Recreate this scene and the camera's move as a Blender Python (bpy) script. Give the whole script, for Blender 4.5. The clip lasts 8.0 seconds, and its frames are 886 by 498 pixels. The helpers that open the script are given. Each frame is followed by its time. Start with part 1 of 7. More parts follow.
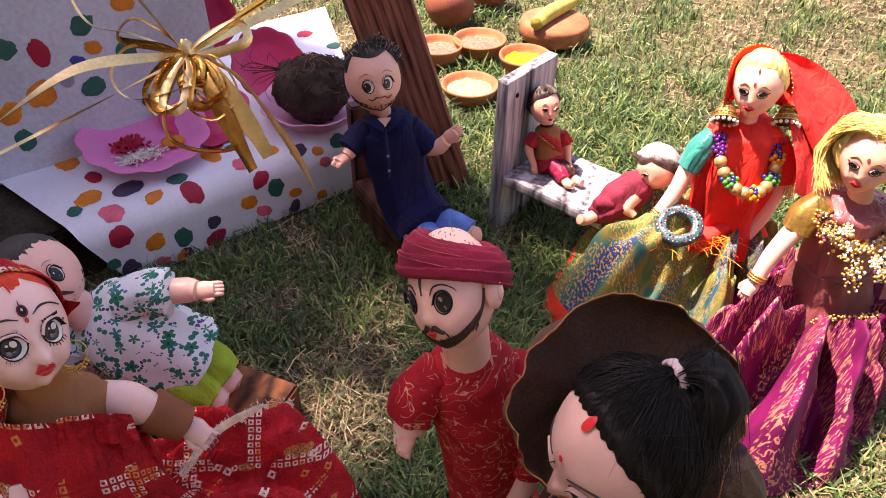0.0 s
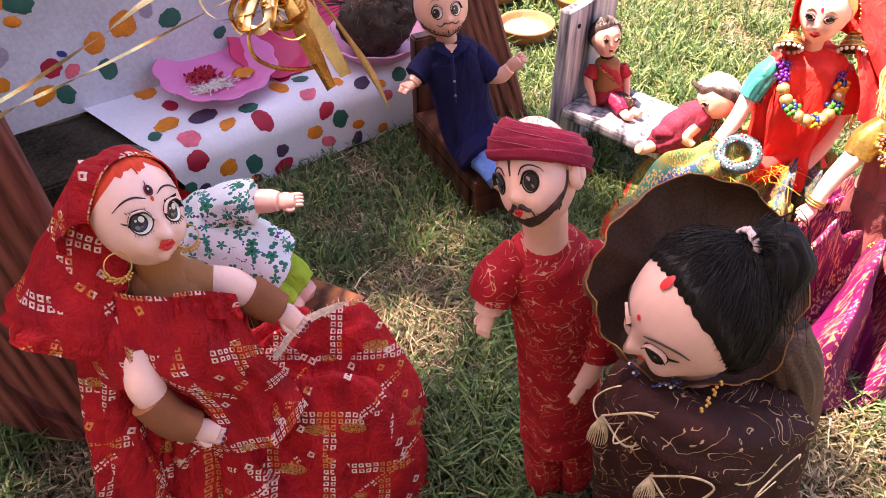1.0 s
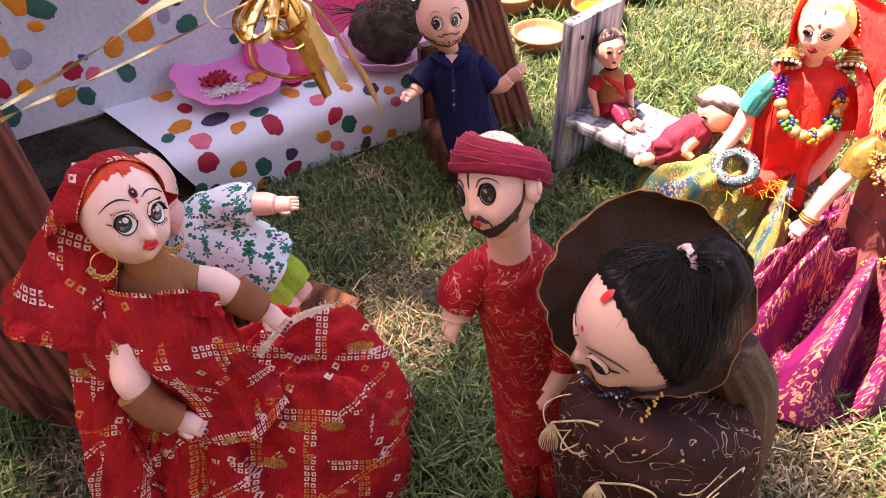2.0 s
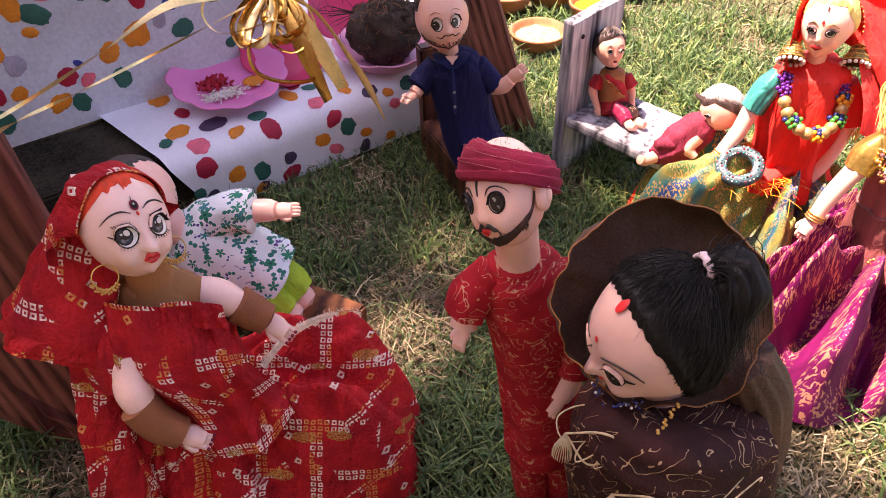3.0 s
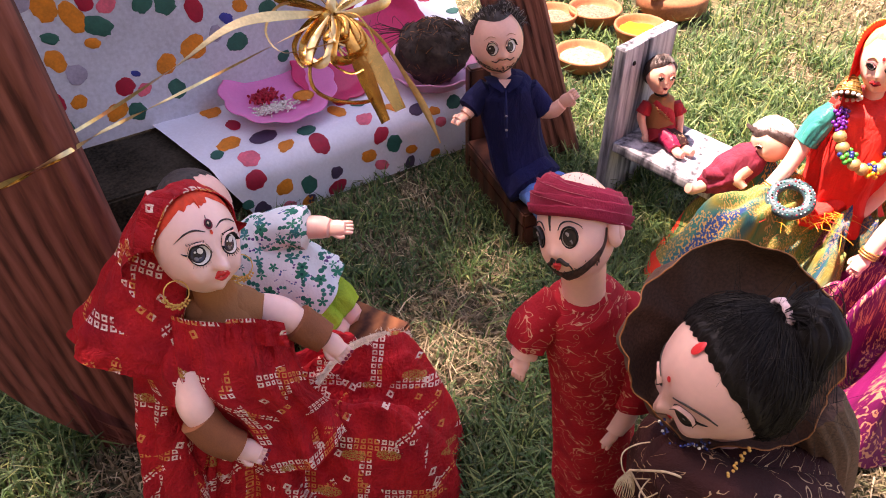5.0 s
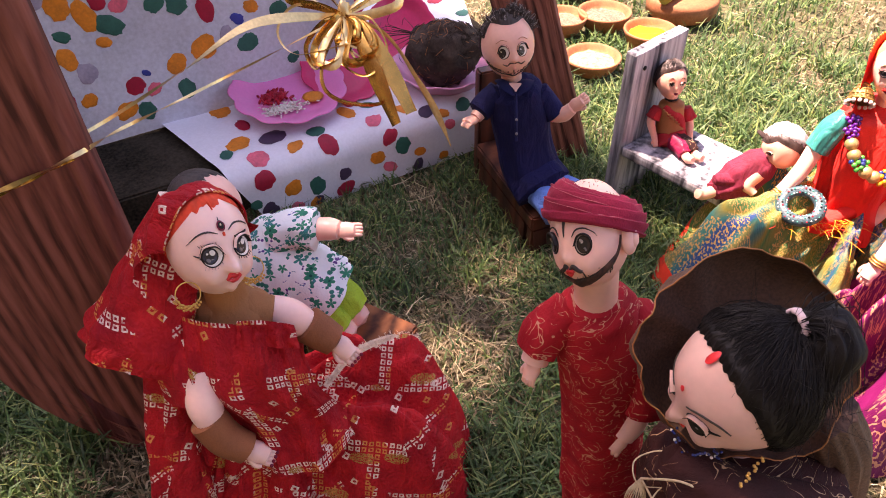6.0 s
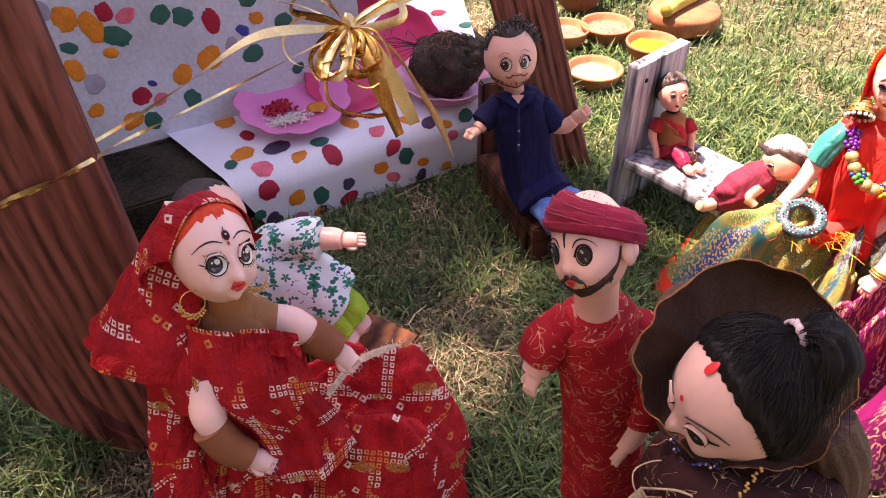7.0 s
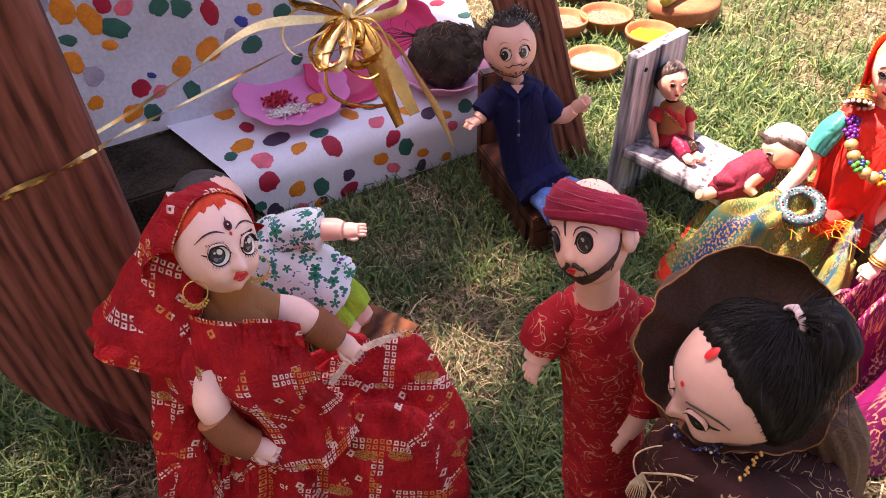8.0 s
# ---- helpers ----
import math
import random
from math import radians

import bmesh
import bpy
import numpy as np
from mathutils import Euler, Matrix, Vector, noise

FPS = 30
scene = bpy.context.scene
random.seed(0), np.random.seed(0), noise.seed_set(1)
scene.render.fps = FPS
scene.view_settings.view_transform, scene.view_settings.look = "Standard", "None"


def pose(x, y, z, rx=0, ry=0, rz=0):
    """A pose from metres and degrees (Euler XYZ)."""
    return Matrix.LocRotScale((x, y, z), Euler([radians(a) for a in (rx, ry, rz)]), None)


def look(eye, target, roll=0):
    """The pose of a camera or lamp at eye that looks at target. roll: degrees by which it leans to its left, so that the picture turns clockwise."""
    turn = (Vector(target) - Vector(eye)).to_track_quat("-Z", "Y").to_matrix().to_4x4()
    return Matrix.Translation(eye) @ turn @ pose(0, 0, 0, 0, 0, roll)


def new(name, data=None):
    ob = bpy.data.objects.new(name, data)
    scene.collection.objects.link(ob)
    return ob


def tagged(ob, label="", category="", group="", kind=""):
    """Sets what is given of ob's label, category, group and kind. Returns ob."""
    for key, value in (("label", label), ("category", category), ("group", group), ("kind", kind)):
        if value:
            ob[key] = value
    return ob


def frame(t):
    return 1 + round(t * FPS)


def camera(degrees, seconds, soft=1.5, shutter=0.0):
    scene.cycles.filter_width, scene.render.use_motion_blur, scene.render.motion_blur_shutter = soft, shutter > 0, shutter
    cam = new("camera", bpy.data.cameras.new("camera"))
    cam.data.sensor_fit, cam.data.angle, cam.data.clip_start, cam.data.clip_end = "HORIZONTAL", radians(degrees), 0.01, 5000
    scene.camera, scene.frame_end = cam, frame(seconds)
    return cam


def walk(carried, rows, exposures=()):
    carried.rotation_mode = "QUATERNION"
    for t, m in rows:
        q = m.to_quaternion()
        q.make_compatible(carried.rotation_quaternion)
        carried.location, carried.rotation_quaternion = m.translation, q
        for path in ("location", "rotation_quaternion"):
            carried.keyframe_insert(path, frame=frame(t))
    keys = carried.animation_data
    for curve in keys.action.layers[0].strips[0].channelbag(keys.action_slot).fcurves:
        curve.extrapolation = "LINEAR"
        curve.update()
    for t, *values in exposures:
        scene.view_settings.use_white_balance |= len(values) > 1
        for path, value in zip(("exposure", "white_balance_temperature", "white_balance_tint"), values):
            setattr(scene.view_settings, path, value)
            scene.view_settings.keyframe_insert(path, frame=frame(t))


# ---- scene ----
cam = camera(64.8, 8.0, 1.0)
PATH = [
    (0, (0.113, -0.33, 0.386), (-0.224, 1.161, -0.904), 1.0),
    (0.5, (0.11, -0.337, 0.393), (-0.237, 1.161, -0.887), -0.6),
    (0.7, (0.110, -0.353, 0.387), (-0.375, 1.118, -0.879), -3.9),
    (0.8, (0.110, -0.360, 0.385), (-0.415, 1.051, -0.932), -3.9),
    (0.9, (0.114, -0.366, 0.381), (-0.432, 1.026, -0.947), -3.4),
    (1, (0.105, -0.367, 0.380), (-0.318, 1.023, -0.995), -0.8),
    (1.5, (0.131, -0.363, 0.382), (-0.309, 0.99, -1.023), -1.2),
    (2, (0.131, -0.365, 0.388), (-0.377, 1.003, -0.979), -1.6),
    (2.2, (0.125, -0.36, 0.39), (-0.36, 1.004, -0.99), -0.7),
    (3.5, (0.125, -0.361, 0.387), (-0.382, 1.013, -0.975), -2.9),
    (4, (0.114, -0.363, 0.393), (-0.411, 1.021, -0.951), -2.1),
    (4.5, (0.11, -0.365, 0.396), (-0.453, 1.01, -0.943), -1.9),
    (5.8, (0.104, -0.362, 0.396), (-0.453, 0.986, -0.972), -1.2),
    (6, (0.104, -0.364, 0.397), (-0.47, 0.998, -0.95), -1.2),
    (6.5, (0.104, -0.366, 0.398), (-0.478, 1.011, -0.931), -1.4),
    (7, (0.105, -0.366, 0.399), (-0.483, 1.012, -0.927), -1.1),
    (7.5, (0.105, -0.368, 0.401), (-0.493, 1.022, -0.906), -1.4),
    (8, (0.105, -0.368, 0.399), (-0.476, 0.996, -0.944), -1.4),
]
EXPOSURES = [(0, 1.90, 7800, 38), (0.6, 1.92, 7800, 38), (1.0, 2.60, 8000, 40), (1.5, 2.74, 8200, 40), (2, 2.52, 8200, 40), (3.4, 2.28, 8000, 40), (8, 2.28, 8000, 40)]
walk(cam, [(t, look(eye, gaze, roll)) for t, eye, gaze, roll in PATH], EXPOSURES)

# ---- light ----
SUN_FROM = Vector((-0.55, 0.10, 1.25)).normalized()
sun_el = math.asin(SUN_FROM.z)
world = bpy.data.worlds.new("daylight")
scene.world = world
world.use_nodes = True
wn = world.node_tree.nodes
sky = wn.new("ShaderNodeTexSky")
sky.sky_type = "NISHITA"
sky.sun_disc = False
sky.sun_elevation = sun_el
sky.sun_rotation = math.atan2(SUN_FROM.x, SUN_FROM.y)
wn["Background"].inputs["Strength"].default_value = 0.085
world.node_tree.links.new(sky.outputs[0], wn["Background"].inputs["Color"])
sun_data = bpy.data.lights.new("sun", "SUN")
sun_data.energy, sun_data.angle, sun_data.color = 4.6, radians(0.6), (1.0, 0.94, 0.84)
sun = new("sun", sun_data)
sun.matrix_world = look(SUN_FROM * 3, (0, 0, 0))


# ---- materials ----
def ramp_node(nt, stops):
    n = nt.nodes.new("ShaderNodeValToRGB")
    el = n.color_ramp.elements
    while len(el) < len(stops):
        el.new(0.5)
    for e, (p, c) in zip(el, stops):
        e.position, e.color = p, (*c, 1)
    return n


def material(name, rgb, rough=0.6, metal=0.0, vary=0.12, scale=40.0, fine=400.0, bump=0.15, coat=0.0, spec=0.5, sheen=0.0, stretch=(1, 1, 1), sss=0.0, crease=0.0):
    """A plain surface whose colour drifts at two scales and which has a fine relief."""
    m = bpy.data.materials.new(name)
    m.use_nodes = True
    nt = m.node_tree
    bs = nt.nodes["Principled BSDF"]
    co = nt.nodes.new("ShaderNodeTexCoord")
    mp = nt.nodes.new("ShaderNodeMapping")
    mp.inputs["Scale"].default_value = stretch
    nt.links.new(co.outputs["Object"], mp.inputs[0])
    a = nt.nodes.new("ShaderNodeTexNoise")
    a.inputs["Scale"].default_value, a.inputs["Detail"].default_value = scale, 5
    b = nt.nodes.new("ShaderNodeTexNoise")
    b.inputs["Scale"].default_value, b.inputs["Detail"].default_value = fine, 3
    for n in (a, b):
        nt.links.new(mp.outputs[0], n.inputs["Vector"])
    mix = nt.nodes.new("ShaderNodeMath")
    mix.operation = "MULTIPLY_ADD"
    mix.inputs[1].default_value = 0.6
    nt.links.new(a.outputs[0], mix.inputs[0])
    half = nt.nodes.new("ShaderNodeMath")
    half.operation = "MULTIPLY"
    half.inputs[1].default_value = 0.4
    nt.links.new(b.outputs[0], half.inputs[0])
    nt.links.new(half.outputs[0], mix.inputs[2])
    lo = tuple(max(0, c * (1 - 1.6 * vary)) for c in rgb)
    hi = tuple(min(1, c * (1 + 1.6 * vary)) for c in rgb)
    r = ramp_node(nt, [(0.3, lo), (0.7, hi)])
    nt.links.new(mix.outputs[0], r.inputs[0])
    nt.links.new(r.outputs[0], bs.inputs["Base Color"])
    bs.inputs["Roughness"].default_value, bs.inputs["Metallic"].default_value = rough, metal
    bs.inputs["Coat Weight"].default_value = coat
    bs.inputs["Specular IOR Level"].default_value = spec
    bs.inputs["Sheen Weight"].default_value = sheen
    if sss:
        bs.inputs["Subsurface Weight"].default_value = sss
        bs.inputs["Subsurface Radius"].default_value = (0.0012, 0.0006, 0.0004)
        bs.inputs["Subsurface Scale"].default_value = 1.0
    if bump:
        bp = nt.nodes.new("ShaderNodeBump")
        bp.inputs["Strength"].default_value, bp.inputs["Distance"].default_value = bump, 0.001
        nt.links.new(mix.outputs[0], bp.inputs["Height"])
        nt.links.new(bp.outputs[0], bs.inputs["Normal"])
        if crease:
            cn = nt.nodes.new("ShaderNodeTexNoise")
            cn.inputs["Scale"].default_value, cn.inputs["Detail"].default_value, cn.inputs["Distortion"].default_value = 1.0, 3, 0.8
            cm = nt.nodes.new("ShaderNodeMapping")
            cm.inputs["Scale"].default_value, cm.inputs["Rotation"].default_value = (110, 110, 34), (0.3, 0.2, 0)
            nt.links.new(co.outputs["Object"], cm.inputs[0])
            nt.links.new(cm.outputs[0], cn.inputs["Vector"])
            b2 = nt.nodes.new("ShaderNodeBump")
            b2.inputs["Strength"].default_value, b2.inputs["Distance"].default_value = crease, 0.005
            nt.links.new(cn.outputs[0], b2.inputs["Height"])
            nt.links.new(bp.outputs[0], b2.inputs["Normal"])
            nt.links.new(b2.outputs[0], bs.inputs["Normal"])
    return m


M = {
    "skin": material("doll_vinyl", (0.80, 0.42, 0.31), 0.36, vary=0.04, scale=30, bump=0.03, sss=0.15),
    "skin_pale": material("pale_doll_vinyl", (0.92, 0.53, 0.43), 0.34, vary=0.04, scale=30, bump=0.03, sss=0.15),
    "skin_sari": material("fair_doll_vinyl", (0.92, 0.58, 0.49), 0.32, vary=0.04, scale=30, bump=0.03, sss=0.15),
    "skin_tan": material("tanned_doll_vinyl", (0.78, 0.43, 0.33), 0.36, vary=0.05, scale=30, bump=0.03, sss=0.12),
    "cuff": material("brown_stocking_cloth", (0.25, 0.080, 0.030), 0.8, vary=0.15, scale=60, fine=1500, bump=0.3, crease=0.2),
    "skin_dark": material("dusky_pink_doll_vinyl", (0.74, 0.45, 0.39), 0.38, vary=0.05, scale=30, bump=0.03, sss=0.12),
    "white": material("eye_white_and_glint_paint", (0.8, 0.78, 0.75), 0.3, vary=0.02, bump=0),
    "black": material("black_paint", (0.010, 0.008, 0.008), 0.5, vary=0.1, bump=0, spec=0.25),
    "iris": material("grey_iris_paint", (0.05, 0.055, 0.065), 0.35, vary=0.1, bump=0),
    "lash": material("black_lash_paint", (0.008, 0.006, 0.006), 0.4, vary=0.1, bump=0, spec=0.3),
    "pupil": material("glossy_black_pupil", (0.004, 0.004, 0.004), 0.3, vary=0.1, bump=0, coat=0.1),
    "eye_ring": material("pale_eye_print_and_glint", (0.34, 0.29, 0.27), 0.3, vary=0.1, bump=0),
    "glint": material("grey_eye_print_and_glint", (0.16, 0.15, 0.15), 0.3, vary=0.1, bump=0),
    "brown_iris": material("dark_brown_iris", (0.020, 0.011, 0.008), 0.3, vary=0.4, scale=300, bump=0, coat=0.1),
    "blue_iris": material("blue_grey_iris", (0.035, 0.045, 0.07), 0.25, vary=0.5, scale=300, bump=0, coat=0.3),
    "lip": material("red_lip_paint", (0.72, 0.035, 0.035), 0.3, vary=0.05, bump=0),
    "vermilion": material("vermilion_powder", (0.75, 0.06, 0.02), 0.9, vary=0.15, scale=200),
    "hair": material("black_doll_hair", (0.006, 0.005, 0.005), 0.6, vary=0.4, scale=120, fine=900, bump=0.5, spec=0.25),
    "hair_paint": material("moulded_dark_hair", (0.035, 0.026, 0.022), 0.6, vary=0.4, scale=90, fine=600, bump=0.5),
    "beard": material("scribbled_brown_beard", (0.060, 0.026, 0.018), 0.7, vary=0.6, scale=400, fine=900, bump=0.3),
    "blond": material("yellow_doll_hair", (0.92, 0.64, 0.20), 0.45, vary=0.2, scale=120, fine=800, bump=0.4),
    "brown_hair": material("combed_dark_brown_hair", (0.050, 0.030, 0.026), 0.5, vary=0.4, scale=120, fine=800, bump=0.5),
    "magenta_red": material("wine_red_silk", (0.30, 0.010, 0.055), 0.5, vary=0.25, scale=50, fine=1200, bump=0.3, crease=0.6),
    "grey_hair": material("grey_doll_hair", (0.36, 0.33, 0.31), 0.5, vary=0.45, scale=150, bump=0.4),
    "gold": material("gold_thread", (0.75, 0.48, 0.13), 0.33, metal=0.85, vary=0.25, scale=300, bump=0.4),
    "antique": material("antique_gold_filigree", (0.26, 0.17, 0.055), 0.45, metal=0.7, vary=0.5, scale=500, fine=1200, bump=0.8),
    "silver_hair": material("silvery_moulded_hair", (0.46, 0.42, 0.42), 0.42, vary=0.25, scale=120, fine=700, bump=0.4),
    "navy": material("navy_cotton", (0.010, 0.012, 0.060), 0.9, vary=0.3, scale=30, fine=1500, bump=0.5, spec=0.2, crease=0.6),
    "navy_dark": material("navy_collar_cotton", (0.006, 0.008, 0.040), 0.9, vary=0.3, scale=60, fine=1500, bump=0.4, spec=0.2),
    "denim": material("light_blue_denim", (0.10, 0.24, 0.62), 0.85, vary=0.2, scale=60, fine=1500, bump=0.4, crease=0.6),
    "lime": material("lime_green_cotton", (0.32, 0.50, 0.03), 0.85, vary=0.2, scale=60, fine=1200, bump=0.4, crease=0.6),
    "maroon": material("maroon_cloth", (0.20, 0.012, 0.035), 0.85, vary=0.2, scale=60, fine=1500, bump=0.4, crease=0.6),
    "crimson": material("crimson_cloth", (0.36, 0.012, 0.018), 0.85, vary=0.2, scale=60, fine=1500, bump=0.4, crease=0.6),
    "scarlet": material("scarlet_cloth", (0.80, 0.028, 0.016), 0.75, vary=0.15, scale=60, fine=1500, bump=0.4, crease=0.6),
    "brown_cloth": material("brown_taffeta", (0.19, 0.052, 0.05), 0.6, vary=0.3, scale=60, fine=1500, bump=0.4, crease=0.6),
    "mauve": material("mauve_satin", (0.30, 0.085, 0.09), 0.4, vary=0.2, scale=60, fine=1200, bump=0.3, crease=0.6),
    "teal": material("teal_silk", (0.01, 0.25, 0.22), 0.4, vary=0.2, scale=60, bump=0.3, crease=0.6),
    "tan": material("tan_cloth", (0.32, 0.125, 0.04), 0.8, vary=0.12, scale=60, fine=1500, bump=0.3, crease=0.2),
}


class Nodes:
    """Short ways to lay a node tree."""

    def __init__(self, name, rough=0.8, sheen=0.0, coat=0.0):
        self.mat = bpy.data.materials.new(name)
        self.mat.use_nodes = True
        self.nt = self.mat.node_tree
        self.bs = self.nt.nodes["Principled BSDF"]
        self.bs.inputs["Roughness"].default_value = rough
        self.bs.inputs["Sheen Weight"].default_value = sheen
        self.bs.inputs["Coat Weight"].default_value = coat
        self.bs.inputs["Specular IOR Level"].default_value = 0.25 if rough > 0.6 else 0.5
        self.co = self.nt.nodes.new("ShaderNodeTexCoord")

    def put(self, socket, value):
        if hasattr(value, "is_output"):
            self.nt.links.new(value, socket)
        else:
            socket.default_value = value

    def math(self, op, a, b=0.0, c=0.0):
        n = self.nt.nodes.new("ShaderNodeMath")
        n.operation = op
        for k, v in enumerate((a, b, c)):
            self.put(n.inputs[k], v)
        return n.outputs[0]

    def scaled(self, where, scale, turn=0.0):
        n = self.nt.nodes.new("ShaderNodeMapping")
        n.inputs["Scale"].default_value = scale
        n.inputs["Rotation"].default_value = (0, 0, turn)
        self.nt.links.new(self.co.outputs[where], n.inputs[0])
        return n.outputs[0]

    def noise(self, vec, scale, detail=4.0, distort=0.0):
        n = self.nt.nodes.new("ShaderNodeTexNoise")
        n.inputs["Scale"].default_value, n.inputs["Detail"].default_value, n.inputs["Distortion"].default_value = scale, detail, distort
        self.nt.links.new(vec, n.inputs["Vector"])
        return n.outputs[0]

    def voronoi(self, vec, scale, out="Distance", feature="F1"):
        n = self.nt.nodes.new("ShaderNodeTexVoronoi")
        n.feature = feature
        n.inputs["Scale"].default_value = scale
        self.nt.links.new(vec, n.inputs["Vector"])
        return n.outputs[out]

    def cells(self, vec):
        """The square cells of vec: distance from the middle of a cell, 0 to 0.5."""
        f = self.nt.nodes.new("ShaderNodeVectorMath")
        f.operation = "FRACTION"
        self.nt.links.new(vec, f.inputs[0])
        sp = self.nt.nodes.new("ShaderNodeSeparateXYZ")
        self.nt.links.new(f.outputs[0], sp.inputs[0])
        ax = self.math("ABSOLUTE", self.math("SUBTRACT", sp.outputs[0], 0.5))
        ay = self.math("ABSOLUTE", self.math("SUBTRACT", sp.outputs[1], 0.5))
        return self.math("MAXIMUM", ax, ay), ax, ay

    def mix(self, fac, a, b):
        n = self.nt.nodes.new("ShaderNodeMix")
        n.data_type = "RGBA"
        self.put(n.inputs[0], fac)
        for k, v in ((6, a), (7, b)):
            self.put(n.inputs[k], (*v, 1) if isinstance(v, tuple) else v)
        return n.outputs[2]

    def ramp(self, fac, stops):
        n = ramp_node(self.nt, stops)
        self.nt.links.new(fac, n.inputs[0])
        return n.outputs[0]

    def band(self, value, lo, hi):
        return self.math("MULTIPLY", self.math("GREATER_THAN", value, lo), self.math("LESS_THAN", value, hi))

    def done(self, colour, height=None, strength=0.4, metal=None, distance=0.0006):
        self.put(self.bs.inputs["Base Color"], colour)
        if metal is not None:
            self.put(self.bs.inputs["Metallic"], metal)
        if height is not None:
            b = self.nt.nodes.new("ShaderNodeBump")
            b.inputs["Strength"].default_value, b.inputs["Distance"].default_value = strength, distance
            self.nt.links.new(height, b.inputs["Height"])
            self.nt.links.new(b.outputs[0], self.bs.inputs["Normal"])
        return self.mat


def tie_dye():
    """Bandhani cotton: rows of little tied squares, some single ones, and woven gilt ovals."""
    n = Nodes("red_tie_dyed_cotton", 0.8)
    flat = n.co.outputs["UV"]
    warp = n.nt.nodes.new("ShaderNodeVectorMath")
    warp.operation = "MULTIPLY_ADD"
    nz = n.nt.nodes.new("ShaderNodeTexNoise")
    nz.inputs["Scale"].default_value, nz.inputs["Detail"].default_value = 120, 3
    n.nt.links.new(flat, nz.inputs["Vector"])
    n.nt.links.new(nz.outputs["Color"], warp.inputs[0])
    warp.inputs[1].default_value = (0.0022, 0.0022, 0)
    n.nt.links.new(flat, warp.inputs[2])
    uv = warp.outputs[0]

    def grid(scale, turn=0.0):
        mp = n.nt.nodes.new("ShaderNodeMapping")
        mp.inputs["Scale"].default_value, mp.inputs["Rotation"].default_value = (scale, scale, 1), (0, 0, turn)
        n.nt.links.new(uv, mp.inputs[0])
        return mp.outputs[0]
    red = n.ramp(n.noise(uv, 60), [(0.3, (0.33, 0.006, 0.011)), (0.7, (0.62, 0.018, 0.020))])

    def rows(turn, stripe, width, seed):
        cell, ax, ay = n.cells(grid(280, turn))
        ring = n.band(cell, 0.15, 0.36)
        big, bx, by = n.cells(grid(stripe, turn))
        line = n.math("GREATER_THAN", bx, 0.5 - width)
        return n.math("MULTIPLY", ring, n.math("MULTIPLY", line, n.math("GREATER_THAN", n.noise(grid(28, seed), 1.0, 2), 0.50)))
    dots = n.math("MAXIMUM", rows(0.0, 35, 0.123, 0.0), rows(0.9, 28, 0.05, 1.1))
    dots = n.math("MAXIMUM", dots, rows(1.571, 35, 0.123, 2.0))
    cell, ax, ay = n.cells(grid(200, 0.4))
    floor_ = n.nt.nodes.new("ShaderNodeVectorMath")
    floor_.operation = "FLOOR"
    n.nt.links.new(grid(200, 0.4), floor_.inputs[0])
    wn_ = n.nt.nodes.new("ShaderNodeTexWhiteNoise")
    wn_.noise_dimensions = "2D"
    n.nt.links.new(floor_.outputs[0], wn_.inputs["Vector"])
    dots = n.math("MAXIMUM", dots, n.math("MULTIPLY", n.band(cell, 0.13, 0.34), n.math("GREATER_THAN", wn_.outputs["Value"], 0.94)))
    pale = n.mix(n.math("GREATER_THAN", n.noise(uv, 60, 1), 0.53), (0.82, 0.62, 0.50), (0.70, 0.26, 0.07))
    dots = n.math("MULTIPLY", dots, n.ramp(n.noise(uv, 420, 2), [(0.32, (0.35, 0.35, 0.35)), (0.5, (1, 1, 1))]))
    c = n.mix(dots, red, pale)
    leaf = n.math("LESS_THAN", n.voronoi(n.scaled("UV", (30, 66, 1), 0.5), 1.0), 0.21)
    weave = n.math("GREATER_THAN", n.noise(uv, 1300, 2), 0.47)
    gold = n.math("MULTIPLY", leaf, weave)
    c = n.mix(gold, c, (0.50, 0.27, 0.07))
    crease = n.math("MULTIPLY_ADD", n.noise(n.scaled("UV", (75, 22, 1)), 1.0, 4, 0.9), 7.0, n.noise(uv, 700, 3))
    return n.done(c, crease, 0.9, n.math("MULTIPLY", gold, 0.4), 0.0016)


